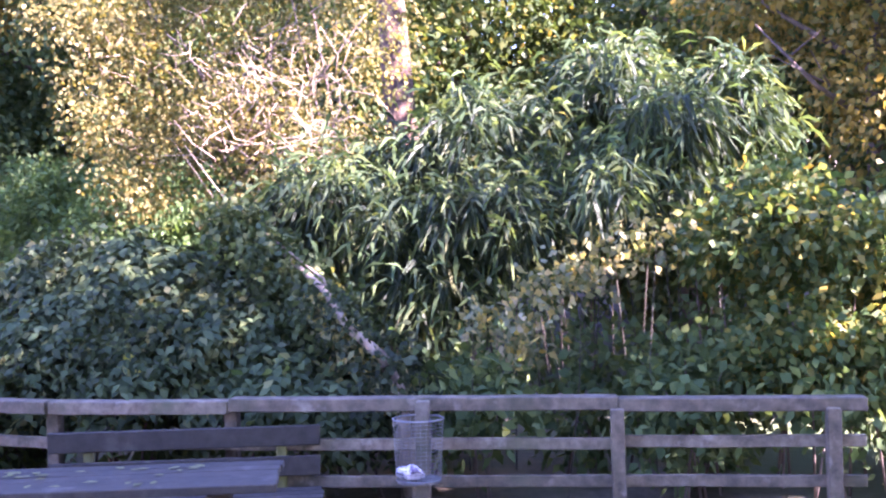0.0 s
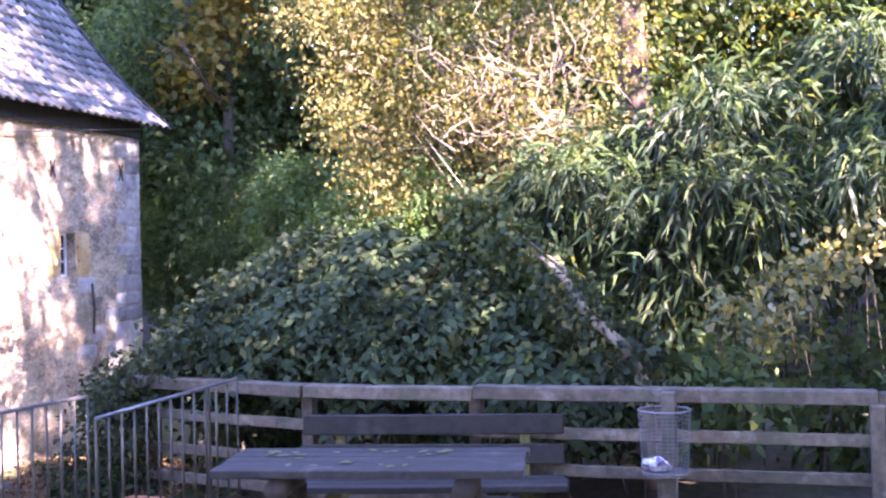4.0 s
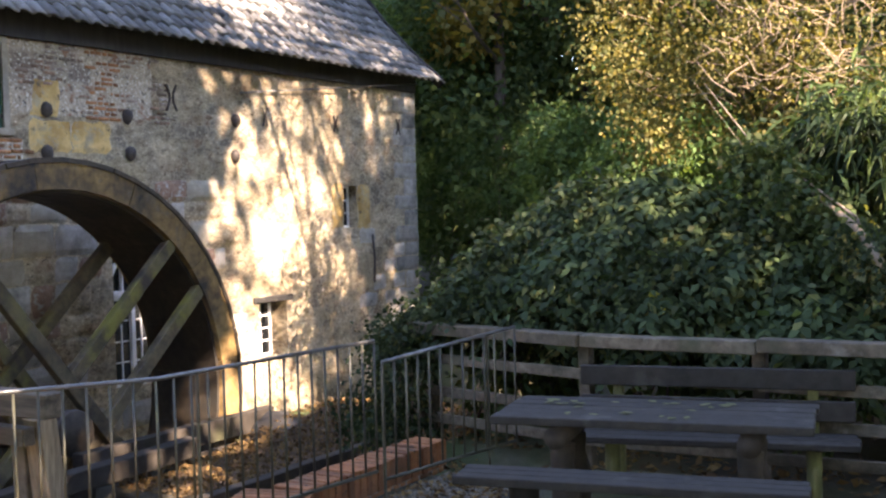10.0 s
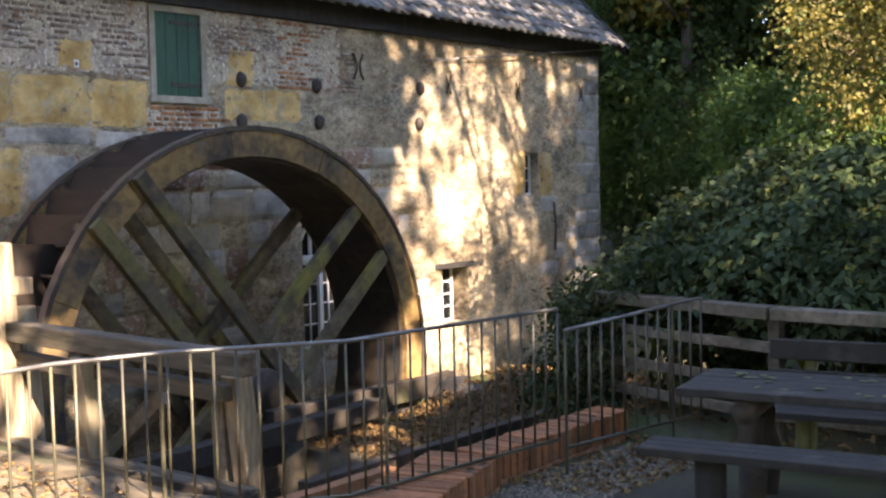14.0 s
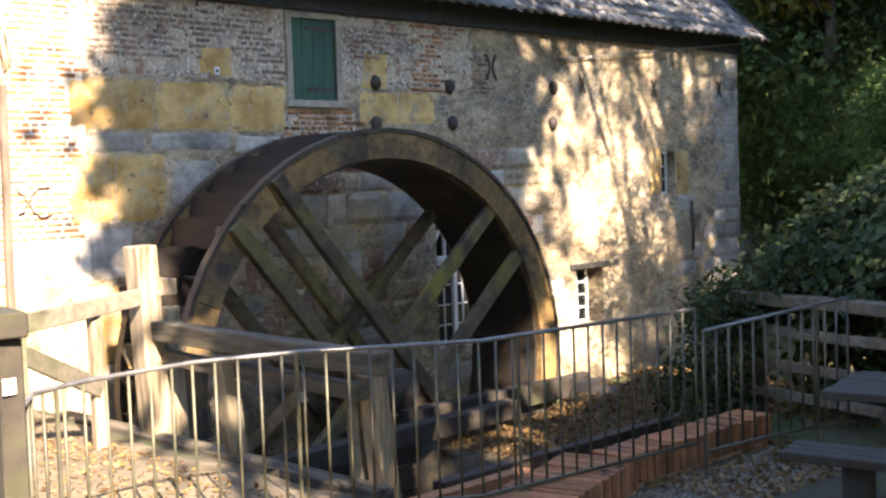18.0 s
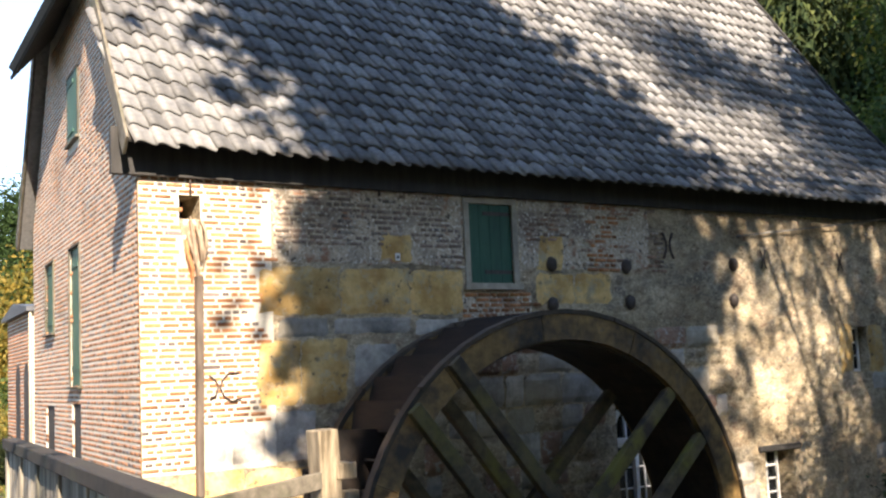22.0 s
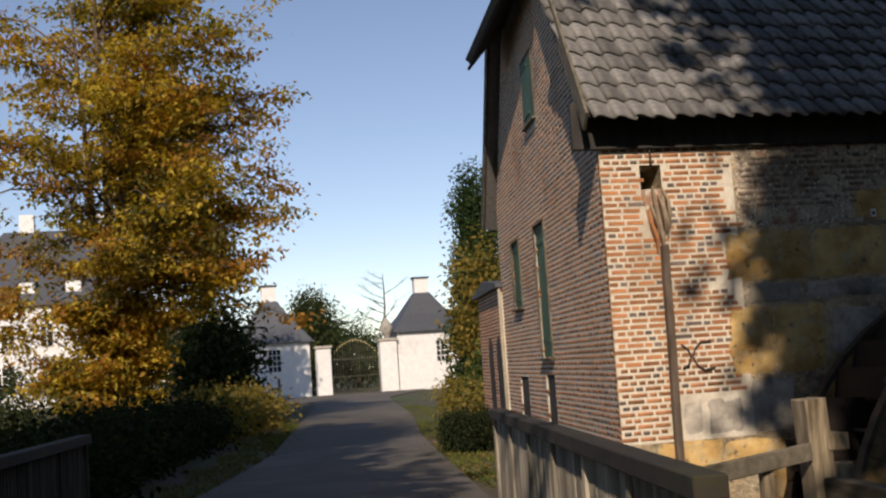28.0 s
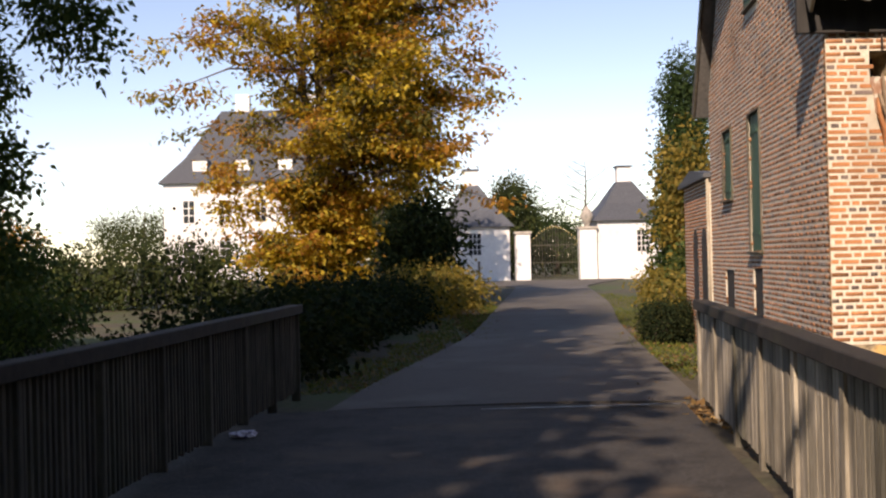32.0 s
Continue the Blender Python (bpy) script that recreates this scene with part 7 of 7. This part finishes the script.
beam("top_beam", (4.93, 9.2, 0.43), (4.84, 5.75, 0.43), 0.16, 0.16, M["wood_along"], flume, "heavy weathered top beam", wob=0.012)
beam("lower_beam", (4.98, 9.3, 0.19), (4.92, 6.1, 0.19), 0.1, 0.12, M["wood_along"], flume, wob=0.01)
beam("post", (5.06, 7.75, -1.6), (4.85, 7.75, 0.32), 0.14, 0.15, M["wood_pale"], flume)
beam("post", (5.36, 6.25, -2.0), (5.05, 6.15, 0.3), 0.15, 0.17, M["wood_pale"], flume, "split weathered post", wob=0.012)
beam("post", (5.25, 6.5, -2.0), (5.08, 6.36, 0.3), 0.12, 0.14, M["wood_grey"], flume, wob=0.01)
beam("brace", (5.0, 9.5, -0.6), (4.95, 8.95, 0.5), 0.12, 0.12, M["wood_black"], flume)
beam("brace", (5.2, 8.6, -1.0), (5.2, 7.2, 0.0), 0.1, 0.12, M["wood_grey"], flume)
beam("sill_beam", (4.75, 10.6, -0.55), (5.0, 6.0, -0.58), 0.2, 0.18, M["wood_along"], flume, "mossy sill beam along the pit", wob=0.012)
beam("sill_beam", (5.3, 8.62, -0.95), (9.4, 8.95, -0.98), 0.2, 0.2, M["wood_beam"], flume, wob=0.015)
beam("trough_beam", (8.1, 9.35, -0.98), (11.3, 9.42, -1.0), 0.16, 0.26, M["wood_beam"], flume, "wet plank edge of the wheel trough", wob=0.012)
beam("trough_beam", (6.6, 7.2, -1.12), (10.6, 7.3, -1.14), 0.14, 0.3, M["wood_black"], flume, wob=0.012)
for k in range(5):
    beam("trough_plank", (5.2 + 0.02 * k, 9.28, -1.3 - 0.27 * k), (11.5, 9.28, -1.3 - 0.27 * k), 0.06, 0.25, M["wood_black"], flume)
barrier = thing("timber_barrier", "simple weathered plank barrier beside the flume", "barrier")
beam("top_plank", (3.5, 8.42, 0.66), (4.86, 8.93, 0.74), 0.05, 0.15, M["wood_grey"], barrier)
beam("lower_plank", (3.55, 8.5, 0.42), (4.3, 8.75, 0.02), 0.05, 0.15, M["wood_grey"], barrier)
beam("post", (4.28, 8.78, -0.75), (4.28, 8.78, 0.62), 0.1, 0.1, M["wood_pale"], barrier)
beam("post", (3.52, 8.5, -0.75), (3.52, 8.5, 0.7), 0.1, 0.1, M["wood_grey"], barrier)

# ---- masonry sides of the pit ----
bm = bmesh.new()
box(bm, 4.45, 4.72, 6.0, 11.28, -3.8, -0.56)
part("pit_wall", bm, M["stone_grey"], None, "stone side of the wheel pit", "structure")
bm = bmesh.new()
box(bm, 5.2, 7.6, 7.0, 7.15, -3.4, -1.02)
part("brick_pier", bm, M["brick_joined"], None, "red brick side of the pit", "structure")
bm = bmesh.new()
tube(bm, [(10.7, 8.55, -1.4), (10.85, 8.75, -1.36), (11.2, 9.3, -1.34), (11.5, 9.75, -1.4)], [0.25, 0.42, 0.44, 0.25], 11)
for v in bm.verts:
    v.co += Vector((0.04, 0.04, 0.06)) * noise.noise(v.co * 2.4)
tagged(part("millstone_block", bm, M["board_dark"], None, "dark rounded block lying on the leaf bed", smooth=True), "", "block")

# ---- yard and picnic ground ----
M["yard"] = grainy("pale_trodden_yard", ((0.3, (0.075, 0.06, 0.038)), (0.7, (0.16, 0.13, 0.085))), 7, 0.95, (1, 1, 1), (((0.18, 0.14, 0.08), 1.2, 0.5, 0.7),), 0.7, 0.02)
M["gravel"] = grainy("mossy_trodden_gravel", ((0.3, (0.022, 0.02, 0.012)), (0.7, (0.07, 0.062, 0.038))), 25, 0.95, (1, 1, 1), (((0.05, 0.06, 0.018), 0.9, 0.42, 0.62),), 0.9, 0.02, 0.3, True)


def sheet(name, x0, x1, y0, y1, mat, label, lift, step=0.3, edge=0.25):
    nx, ny = int((x1 - x0) / step), int((y1 - y0) / step)
    v = []
    for j in range(ny + 1):
        for i in range(nx + 1):
            x, y = x0 + (x1 - x0) * i / nx, y0 + (y1 - y0) * j / ny
            n = noise.noise(Vector((x * 2, y * 2, 9))) * edge
            if i in (0, nx):
                x += n
            if j in (0, ny):
                y += n
            v.append((x, y, ground_h(x, y) + (lift if 0 < i < nx and 0 < j < ny else -0.03)))
    f = [(j * (nx + 1) + i, j * (nx + 1) + i + 1, (j + 1) * (nx + 1) + i + 1, (j + 1) * (nx + 1) + i) for j in range(ny) for i in range(nx)]
    arrays(name, v, f, M[mat], None, label, "structure", True)


sheet("yard", 2.9, 4.85, 5.9, 11.2, "yard", "pale trodden yard strewn with leaves", 0.03)
M["leafmould"] = grainy("brown_leaf_mould", ((0.3, (0.05, 0.03, 0.018)), (0.7, (0.17, 0.10, 0.055))), 22, 0.95, (1, 1, 1), (((0.24, 0.15, 0.08), 9.0, 0.55, 0.65), ((0.03, 0.022, 0.015), 3.0, 0.52, 0.7)), 1.0, 0.03)
sheet("leaf_bed", 8.25, 14.4, 5.5, 9.1, "leafmould", "bed of brown rotting leaves beside the wheel", 0.03)
sheet("picnic_ground", 3.0, 8.3, -1.5, 5.25, "gravel", "mossy trodden gravel of the picnic place", 0.02)


def scatter(name, n, seed, spots, size, mat, label, ratio=0.7, up=0.012, flat=0.25):
    """Leaves lying about on the ground within boxes (x0, x1, y0, y1)."""
    rs = np.random.RandomState(seed)
    pick = rs.randint(0, len(spots), n)
    s = np.array(spots)[pick]
    x, y = s[:, 0] + (s[:, 1] - s[:, 0]) * rs.rand(n), s[:, 2] + (s[:, 3] - s[:, 2]) * rs.rand(n)
    z = np.array([ground_h(a, b) for a, b in zip(x, y)]) + up
    way = rs.normal(size=(n, 3)) * np.array([1, 1, flat])
    v, f = leaf_quads(np.stack([x, y, z], 1), way, np.full(n, size), ratio, rs)
    v[:, 2] = np.maximum(v[:, 2], np.repeat(z, 4) - 0.004)
    return arrays(name, v, f, mat, None, label, "stuff")


scatter("fallen_leaves", 26000, 3, [(8.3, 14.5, 5.4, 9.2)] * 3 + [(5.3, 8.2, 5.4, 6.9)], 0.06, L["litter"], "brown fallen leaves on the bed beside the wheel", up=0.045, flat=0.6)
scatter("fallen_leaves", 2600, 4, [(2.9, 4.4, 6, 11.2)] * 2 + [(6.5, 8.4, 3.9, 4.9)], 0.05, L["fallen"], "brown fallen leaves on the yard", up=0.045)
scatter("fallen_leaves", 2600, 5, [(8.3, 9.2, -3, 5.5), (7.4, 8.5, -3, 1), (2.4, 3.0, 11, 15)], 0.085, L["fallen"], "brown fallen leaves under the fence", up=0.02)
rs_p = np.random.RandomState(8)
pv, pf = [], []
cube = np.array([(-1, -1, -1), (1, -1, -1), (1, 1, -1), (-1, 1, -1), (-0.7, -0.7, 0.8), (0.7, -0.7, 0.8), (0.7, 0.7, 0.8), (-0.7, 0.7, 0.8)])
cf = np.array([(4, 5, 6, 7), (0, 1, 5, 4), (1, 2, 6, 5), (2, 3, 7, 6), (3, 0, 4, 7)])
for i in range(5500):
    x, y = rs_p.uniform(5.4, 8.2), rs_p.uniform(4.05, 4.88)
    s = rs_p.uniform(0.004, 0.011)
    a = rs_p.uniform(0, 6.28)
    c = cube * s * rs_p.uniform(0.6, 1.2, 3)
    pv.append(np.stack([c[:, 0] * math.cos(a) - c[:, 1] * math.sin(a), c[:, 0] * math.sin(a) + c[:, 1] * math.cos(a), c[:, 2]], 1) + (x, y, ground_h(x, y) + 0.03))
    pf.append(cf + 8 * i)
M["pebble"] = grainy("pale_pebble", ((0.3, (0.12, 0.098, 0.07)), (0.7, (0.29, 0.245, 0.185))), 20, 0.85, (1, 1, 1), None, 0.3, 0.003, 0.6, True)
arrays("gravel_stones", np.concatenate(pv), np.concatenate(pf), M["pebble"], None, "pale loose gravel beside the brick wall", "stuff")

# leaves that lie on the table and bench
for i in range(26):
    x, y, _ = TABLE_TURN @ Vector((rnd.uniform(6.4, 7.0), rnd.uniform(1.9, 3.4), 0))
    a = rnd.uniform(0, 6.28)
    s = rnd.uniform(0.03, 0.055)
    bm = bmesh.new()
    pts = [(0, -1.0, 0), (0.55, -0.2, 0.12), (0.35, 0.6, 0.05), (0, 1.1, 0.1), (-0.4, 0.5, 0.12), (-0.55, -0.3, 0.05)]
    bm.faces.new([bm.verts.new(Matrix.Rotation(a, 3, "Z") @ Vector(p) * s + Vector((x, y, 0.296))) for p in pts])
    tagged(part("fallen_leaf", bm, L["pale"], None, "pale dry leaf lying on the picnic table"), "", "leaf", "leaves on the table")

# ---- litter bin ----
bin_t = thing("litter_bin", "wire mesh litter basket on a wooden post", "litter bin")
BX, BY, BR = 8.02, 0.81, 0.172
beam("post", (BX + 0.19, BY - 0.01, -0.7), (BX + 0.19, BY - 0.01, 0.58), 0.10, 0.10, M["wood_grey"], bin_t, "square wooden post")
z0, z1 = 0.05, 0.48
for i in range(28):
    bm = bmesh.new()
    t = math.tau * i / 28
    r0, r1 = BR * 0.92, BR * 1.06
    tube(bm, [(BX + r0 * math.cos(t), BY + r0 * math.sin(t), z0), (BX + r1 * math.cos(t), BY + r1 * math.sin(t), z1)], [0.0015] * 2, 4, False)
    part("wire", bm, M["galvanised"], bin_t)
for j in range(17):
    bm = bmesh.new()
    f = j / 16
    r = BR * (0.92 + 0.14 * f)
    tube(bm, [(BX + r * math.cos(math.tau * k / 20), BY + r * math.sin(math.tau * k / 20), z0 + (z1 - z0) * f) for k in range(21)], [0.0015 if 0 < j < 16 else 0.006] * 21, 4, False)
    part("wire_hoop", bm, M["galvanised"], bin_t, "galvanised wire hoop")
bm = bmesh.new()
tube(bm, [(BX, BY, z0 - 0.02), (BX, BY, z0)], [BR * 0.9, BR * 0.9], 16)
part("base_plate", bm, M["galvanised"], bin_t)
bm = bmesh.new()
bmesh.ops.create_icosphere(bm, subdivisions=3, radius=0.075)
for v in bm.verts:
    v.co = v.co * (1 + 0.7 * noise.noise(v.co * 17)) * (1.15 if abs(v.co.y) > 0.05 else 1)
    v.co.z = max(-0.045, v.co.z * 0.7)
bmesh.ops.translate(bm, vec=(BX - 0.03, BY + 0.05, z0 + 0.05), verts=bm.verts)
M["paper"] = grainy("crumpled_paper", ((0.3, (0.5, 0.48, 0.55)), (0.7, (0.74, 0.72, 0.77))), 6, 0.8, (1, 1, 1), (((0.12, 0.09, 0.15), 16.0, 0.53, 0.6),), 0.4, 0.01)
tagged(part("paper_waste", bm, M["paper"], None, "crumpled white paper in the litter basket"), "", "paper")
bm = bmesh.new()
box(bm, -0.03, 0.03, -0.006, 0, 0, 0.07)
bmesh.ops.transform(bm, matrix=Matrix.Translation((1.955, 4.79, 0.77)) @ Matrix.Rotation(radians(5), 4, "Z"), verts=bm.verts)
sign = part("notice_plate", bm, M["plate_grey"], None, "small white notice plate on the parapet post")
tagged(sign, "", "sign")
bm = bmesh.new()
for i in range(2):
    box(bm, 0.0 + 0.014 * i, 0.01 + 0.014 * i, -0.008, -0.0062, 0.035, 0.055)
bmesh.ops.transform(bm, matrix=Matrix.Translation((1.955, 4.79, 0.77)) @ Matrix.Rotation(radians(5), 4, "Z"), verts=bm.verts)
part("mark", bm, M["green_paint"], sign)

# ---- drive side: hedges, verges, cypress, shrubs ----
def hedge(name, label, x0, y0, x1, y1, w, h, leaf, n, size, seed, base=None):
    blobs = []
    rr = random.Random(seed)
    k = max(3, int(math.hypot(x1 - x0, y1 - y0) / (w * 0.7)))
    for i in range(k):
        t = (i + 0.5) / k
        x, y = x0 + (x1 - x0) * t, y0 + (y1 - y0) * t
        g = ground_h(x, y) if base is None else base
        blobs.append((x + rr.uniform(-0.15, 0.15) * w, y, g + h * 0.5, w * 0.62, w * 0.75, h * rr.uniform(0.5, 0.6)))
    return shrub(name, label, blobs, leaf, n, size, seed, 0.6, 0.5, k * 2, cat="hedge")


hedge("hedge", "dark clipped hedge along the drive", -2.9, 14.9, -0.4, 30.5, 1.9, 1.15, "hedge", 20000, 0.13, 101)
hedge("hedge", "yellowing hedge end along the drive", -0.3, 30.0, 1.6, 40, 1.8, 1.3, "yellow", 7000, 0.15, 102)
hedge("hedge", "dark shrubs behind the bridge parapet", -5.4, 8.5, -4.2, 20, 2.0, 0.95, "hedge", 14000, 0.12, 103)
hedge("hedge", "low dark shrubs beside the pond", -9.5, 14, -8.2, 26, 2.6, 1.15, "hedge", 12000, 0.13, 104)
sprigs = thing("elder", "few upright dark leafy shoots above the shrubs by the bridge", "shrub")
SHOOTS = [(-4.75 + 0.13 * i, 20.0 + 0.3 * math.sin(i * 2.1), 0.9 + 0.24 * k, 0.13, 0.13, 0.16) for i in range(8) for k in range(4 + (i * 5) % 4)]
stem_mesh(sprigs, SHOOTS[3::4], 12, 118, "wood_shade_dark", 0.012)
leaf_mass("foliage", SHOOTS, 520, 0.09, 0.6, L["hedge"], sprigs, 118, 0.2, 0.0, 5)
hedge("hedge", "long sunlit clipped hedge in the park", -24, 42, -7, 45, 2.2, 2.5, "conifer", 34000, 0.16, 105)
hedge("hedge", "low yellowing hedge beside the drive", 6.6, 27, 8.6, 40, 1.3, 1.1, "yellow", 7000, 0.12, 106)
shrub("box_ball", "clipped dark green box bush beside the drive", [(4.62, 21.7, 0.3, 0.42, 0.5, 0.4)], "hedge", 6000, 0.05, 107, 0.7, 0.75, 6)
shrub("box_ball", "clipped dark green box bush close to the mill", [(5.2, 21.9, 0.26, 0.36, 0.42, 0.38)], "hedge", 4500, 0.05, 108, 0.7, 0.75, 6)
shrub("yellow_shrub", "tall yellowing shrub beside the gatehouse", heap(9.6, 38, 2.6, 2.2, 2.2, 2.7, 10, 109), "yellow", 9000, 0.2, 109)
shrub("yellow_shrub", "green and yellow shrub beside the annex", heap(8.0, 31, 1.4, 1.2, 1.4, 1.6, 8, 110), "mid", 6000, 0.15, 110)
t = thing("cypress", "slender dark green cypress beside the annex", "tree")
trunk_mesh("trunk", (10.9, 45, -0.2), 7.5, 0.16, M["bark"], t, 111, (0, 0), 10, 0.15, 0.1, 2)
leaf_mass("crown", [(10.9 + 0.25 * math.sin(i * 2.1), 45 + 0.2 * math.cos(i * 1.7), 1.0 + 0.85 * i, 1.15 * (1 - 0.075 * i) + 0.1, 1.15 * (1 - 0.075 * i) + 0.1, 0.9) for i in range(10)], 34000, 0.19, 0.4, L["cypress"], t, 111, 0.0, 0.6)
for i, (x, y, h, r) in enumerate(((-0.2, 50, 5.8, 2.2), (7.7, 88, 7.4, 2.0), (12.5, 96, 5.6, 4.0), (9.5, 100, 4.8, 3.5), (20, 88, 5.5, 3), (-2, 96, 7, 4), (-38, 100, 6.5, 6), (-30, 130, 9, 6), (-46, 118, 8, 7), (-57, 128, 9, 8), (-66, 118, 7, 7))):
    tree("yew", "dark evergreen tree behind the gatehouses", (x, y, -0.2), h * 0.9, 0.25, heap(x, y, h * 0.55, r, r, h * 0.5, 9, 120 + i, 0.55), ("conifer", "conifer", "cypress", "cypress", "mid", "conifer", "rusty", "conifer", "mid", "conifer", "mid")[i], 9000, 0.34, 120 + i, 0.35, low=0.2, group="park trees")
# added tree, mostly hidden by the golden crown, that shades the left gatehouse
tree("shade_lime", "tall half-bare tree added behind the golden tree to shade the gatehouse", (-1.5, 60, -0.2), 16, 0.3, heap(-1.7, 60, 12.6, 2.6, 2.4, 3.8, 18, 140, 0.4), "olive", 6000, 0.3, 140, 0.6, limbs=12, low=0.4, spread=0.2, sub=4)
t = thing("bare_tree", "bare grey tree in the park", "tree")
trunk_mesh("trunk", (16.3, 104, -0.2), 10.5, 0.22, M["wood_grey"], t, 131, (0, 0), 16, 0.3, 0.3, 6)
tree("alder", "dark overhanging tree beside the bridge", (-5.6, 9.8, -0.8), 6.5, 0.16, around(((-3.35, 8.8, 3.0), (-3.3, 8.8, 2.4), (-3.3, 8.9, 1.8), (-2.8, 8.9, 3.6), (-3.6, 9.2, 3.7), (-3.6, 9.2, 2.8), (-3.5, 9.8, 1.2), (-3.8, 9.6, 1.9), (-3.2, 9.0, 4.2), (-4.1, 9.6, 3.3)), 0.42, 141, 3), "dark", 15000, 0.06, 141, 0.6, limbs=12, low=0.25, spread=0.3, sub=5)
scatter("verge_grass", 30000, 6, [(3.6, 4.9, 15.5, 24), (4.9, 6.5, 22, 34), (6.2, 8.6, 33, 50), (1.2, 2.0, 22, 34), (2.0, 2.8, 30, 46)], 0.10, L["grass"], "short green grass verge strewn with leaves", 0.16, 0.0, 1.2)
scatter("fallen_leaves", 1500, 7, [(1.0, 2.2, 22, 40), (3.6, 5.0, 15, 30)], 0.09, L["fallen"], "orange fallen leaves along the drive", up=0.03)
for x, y, h in ((2.75, 47, 1.5),):
    t = thing("marker_post", "thin pale wooden marker post beside the drive", "post")
    beam("post", (x, y, -0.2), (x, y, h), 0.1, 0.1, M["wood_pale"], t)
bm = bmesh.new()
box(bm, -0.95 + SKEW * 12.3, 1.2 + SKEW * 12.3, 12.27, 12.31, 0.0, 0.034)
part("deck_joint", bm, M["galvanised"], None, "bright steel joint across the bridge deck", "structure")

# ---- woods behind the fence and the mill ----
for i, (x, y, h) in enumerate(((33, 27, 17), (38, 33, 19), (29, 31, 15), (44, 30, 18), (28, 20.5, 14), (32, 22, 15.5), (36, 26, 17))):
    t = thing("spruce", "tall dark green conifer behind the mill", "tree", "conifers behind the mill")
    trunk_mesh("trunk", (x, y, 0), h, 0.25, M["bark"], t, 150 + i, (0, 0), 16, 0.1, 0.14, 3)
    leaf_mass("crown", [(x, y, 2 + (h - 2) * k / 11, 3.2 * (1 - k / 12.5), 3.2 * (1 - k / 12.5), 1.0) for k in range(12)], 34000, 0.45, 0.3, L["conifer"], t, 150 + i, 0.5, 0.5)

# ---- small things ----
bm = bmesh.new()
box(bm, 3.10, 3.17, -0.022, -0.0145, 2.96, 3.05, None, 0.002)
bmesh.ops.transform(bm, matrix=FRONT, verts=bm.verts)
plate = tagged(part("wall_plate", bm, M["white_paint"], None, "small white plate on an ochre stone of the mill"), "", "plate")
bm = bmesh.new()
box(bm, 3.118, 3.152, -0.0245, -0.0222, 2.985, 3.02)
bmesh.ops.transform(bm, matrix=FRONT, verts=bm.verts)
part("mark", bm, M["iron"], plate)
bm = bmesh.new()
bmesh.ops.create_icosphere(bm, subdivisions=3, radius=0.09)
for v in bm.verts:
    k = 1 + 0.5 * noise.noise(v.co * 19)
    v.co = Vector((v.co.x * 1.5 * k, v.co.y * k, max(-0.02, v.co.z * 0.45 * k)))
bmesh.ops.translate(bm, vec=(-1.76, 10.88, 0.045), verts=bm.verts)
tagged(part("crumpled_litter", bm, M["paper"], None, "crumpled pale litter on the bridge deck beside the parapet"), "", "litter")
LEFT_VERGE = [(-1.6, -0.3, 14.8, 17), (-1.1, 0.1, 17, 20), (-0.6, 0.5, 20, 23), (0.0, 0.9, 23, 26.5), (0.5, 1.4, 26.5, 31)]
scatter("verge_grass", 9000, 16, LEFT_VERGE, 0.09, L["grass"], "short grass between the hedge and the drive", 0.16, 0.0, 1.2)
scatter("fallen_leaves", 700, 17, LEFT_VERGE + [(1.0, 1.5, 11.2, 12.6), (1.3, 2.0, 8.0, 12.0)], 0.07, L["fallen"], "brown fallen leaves beside the hedge and parapet", up=0.03)
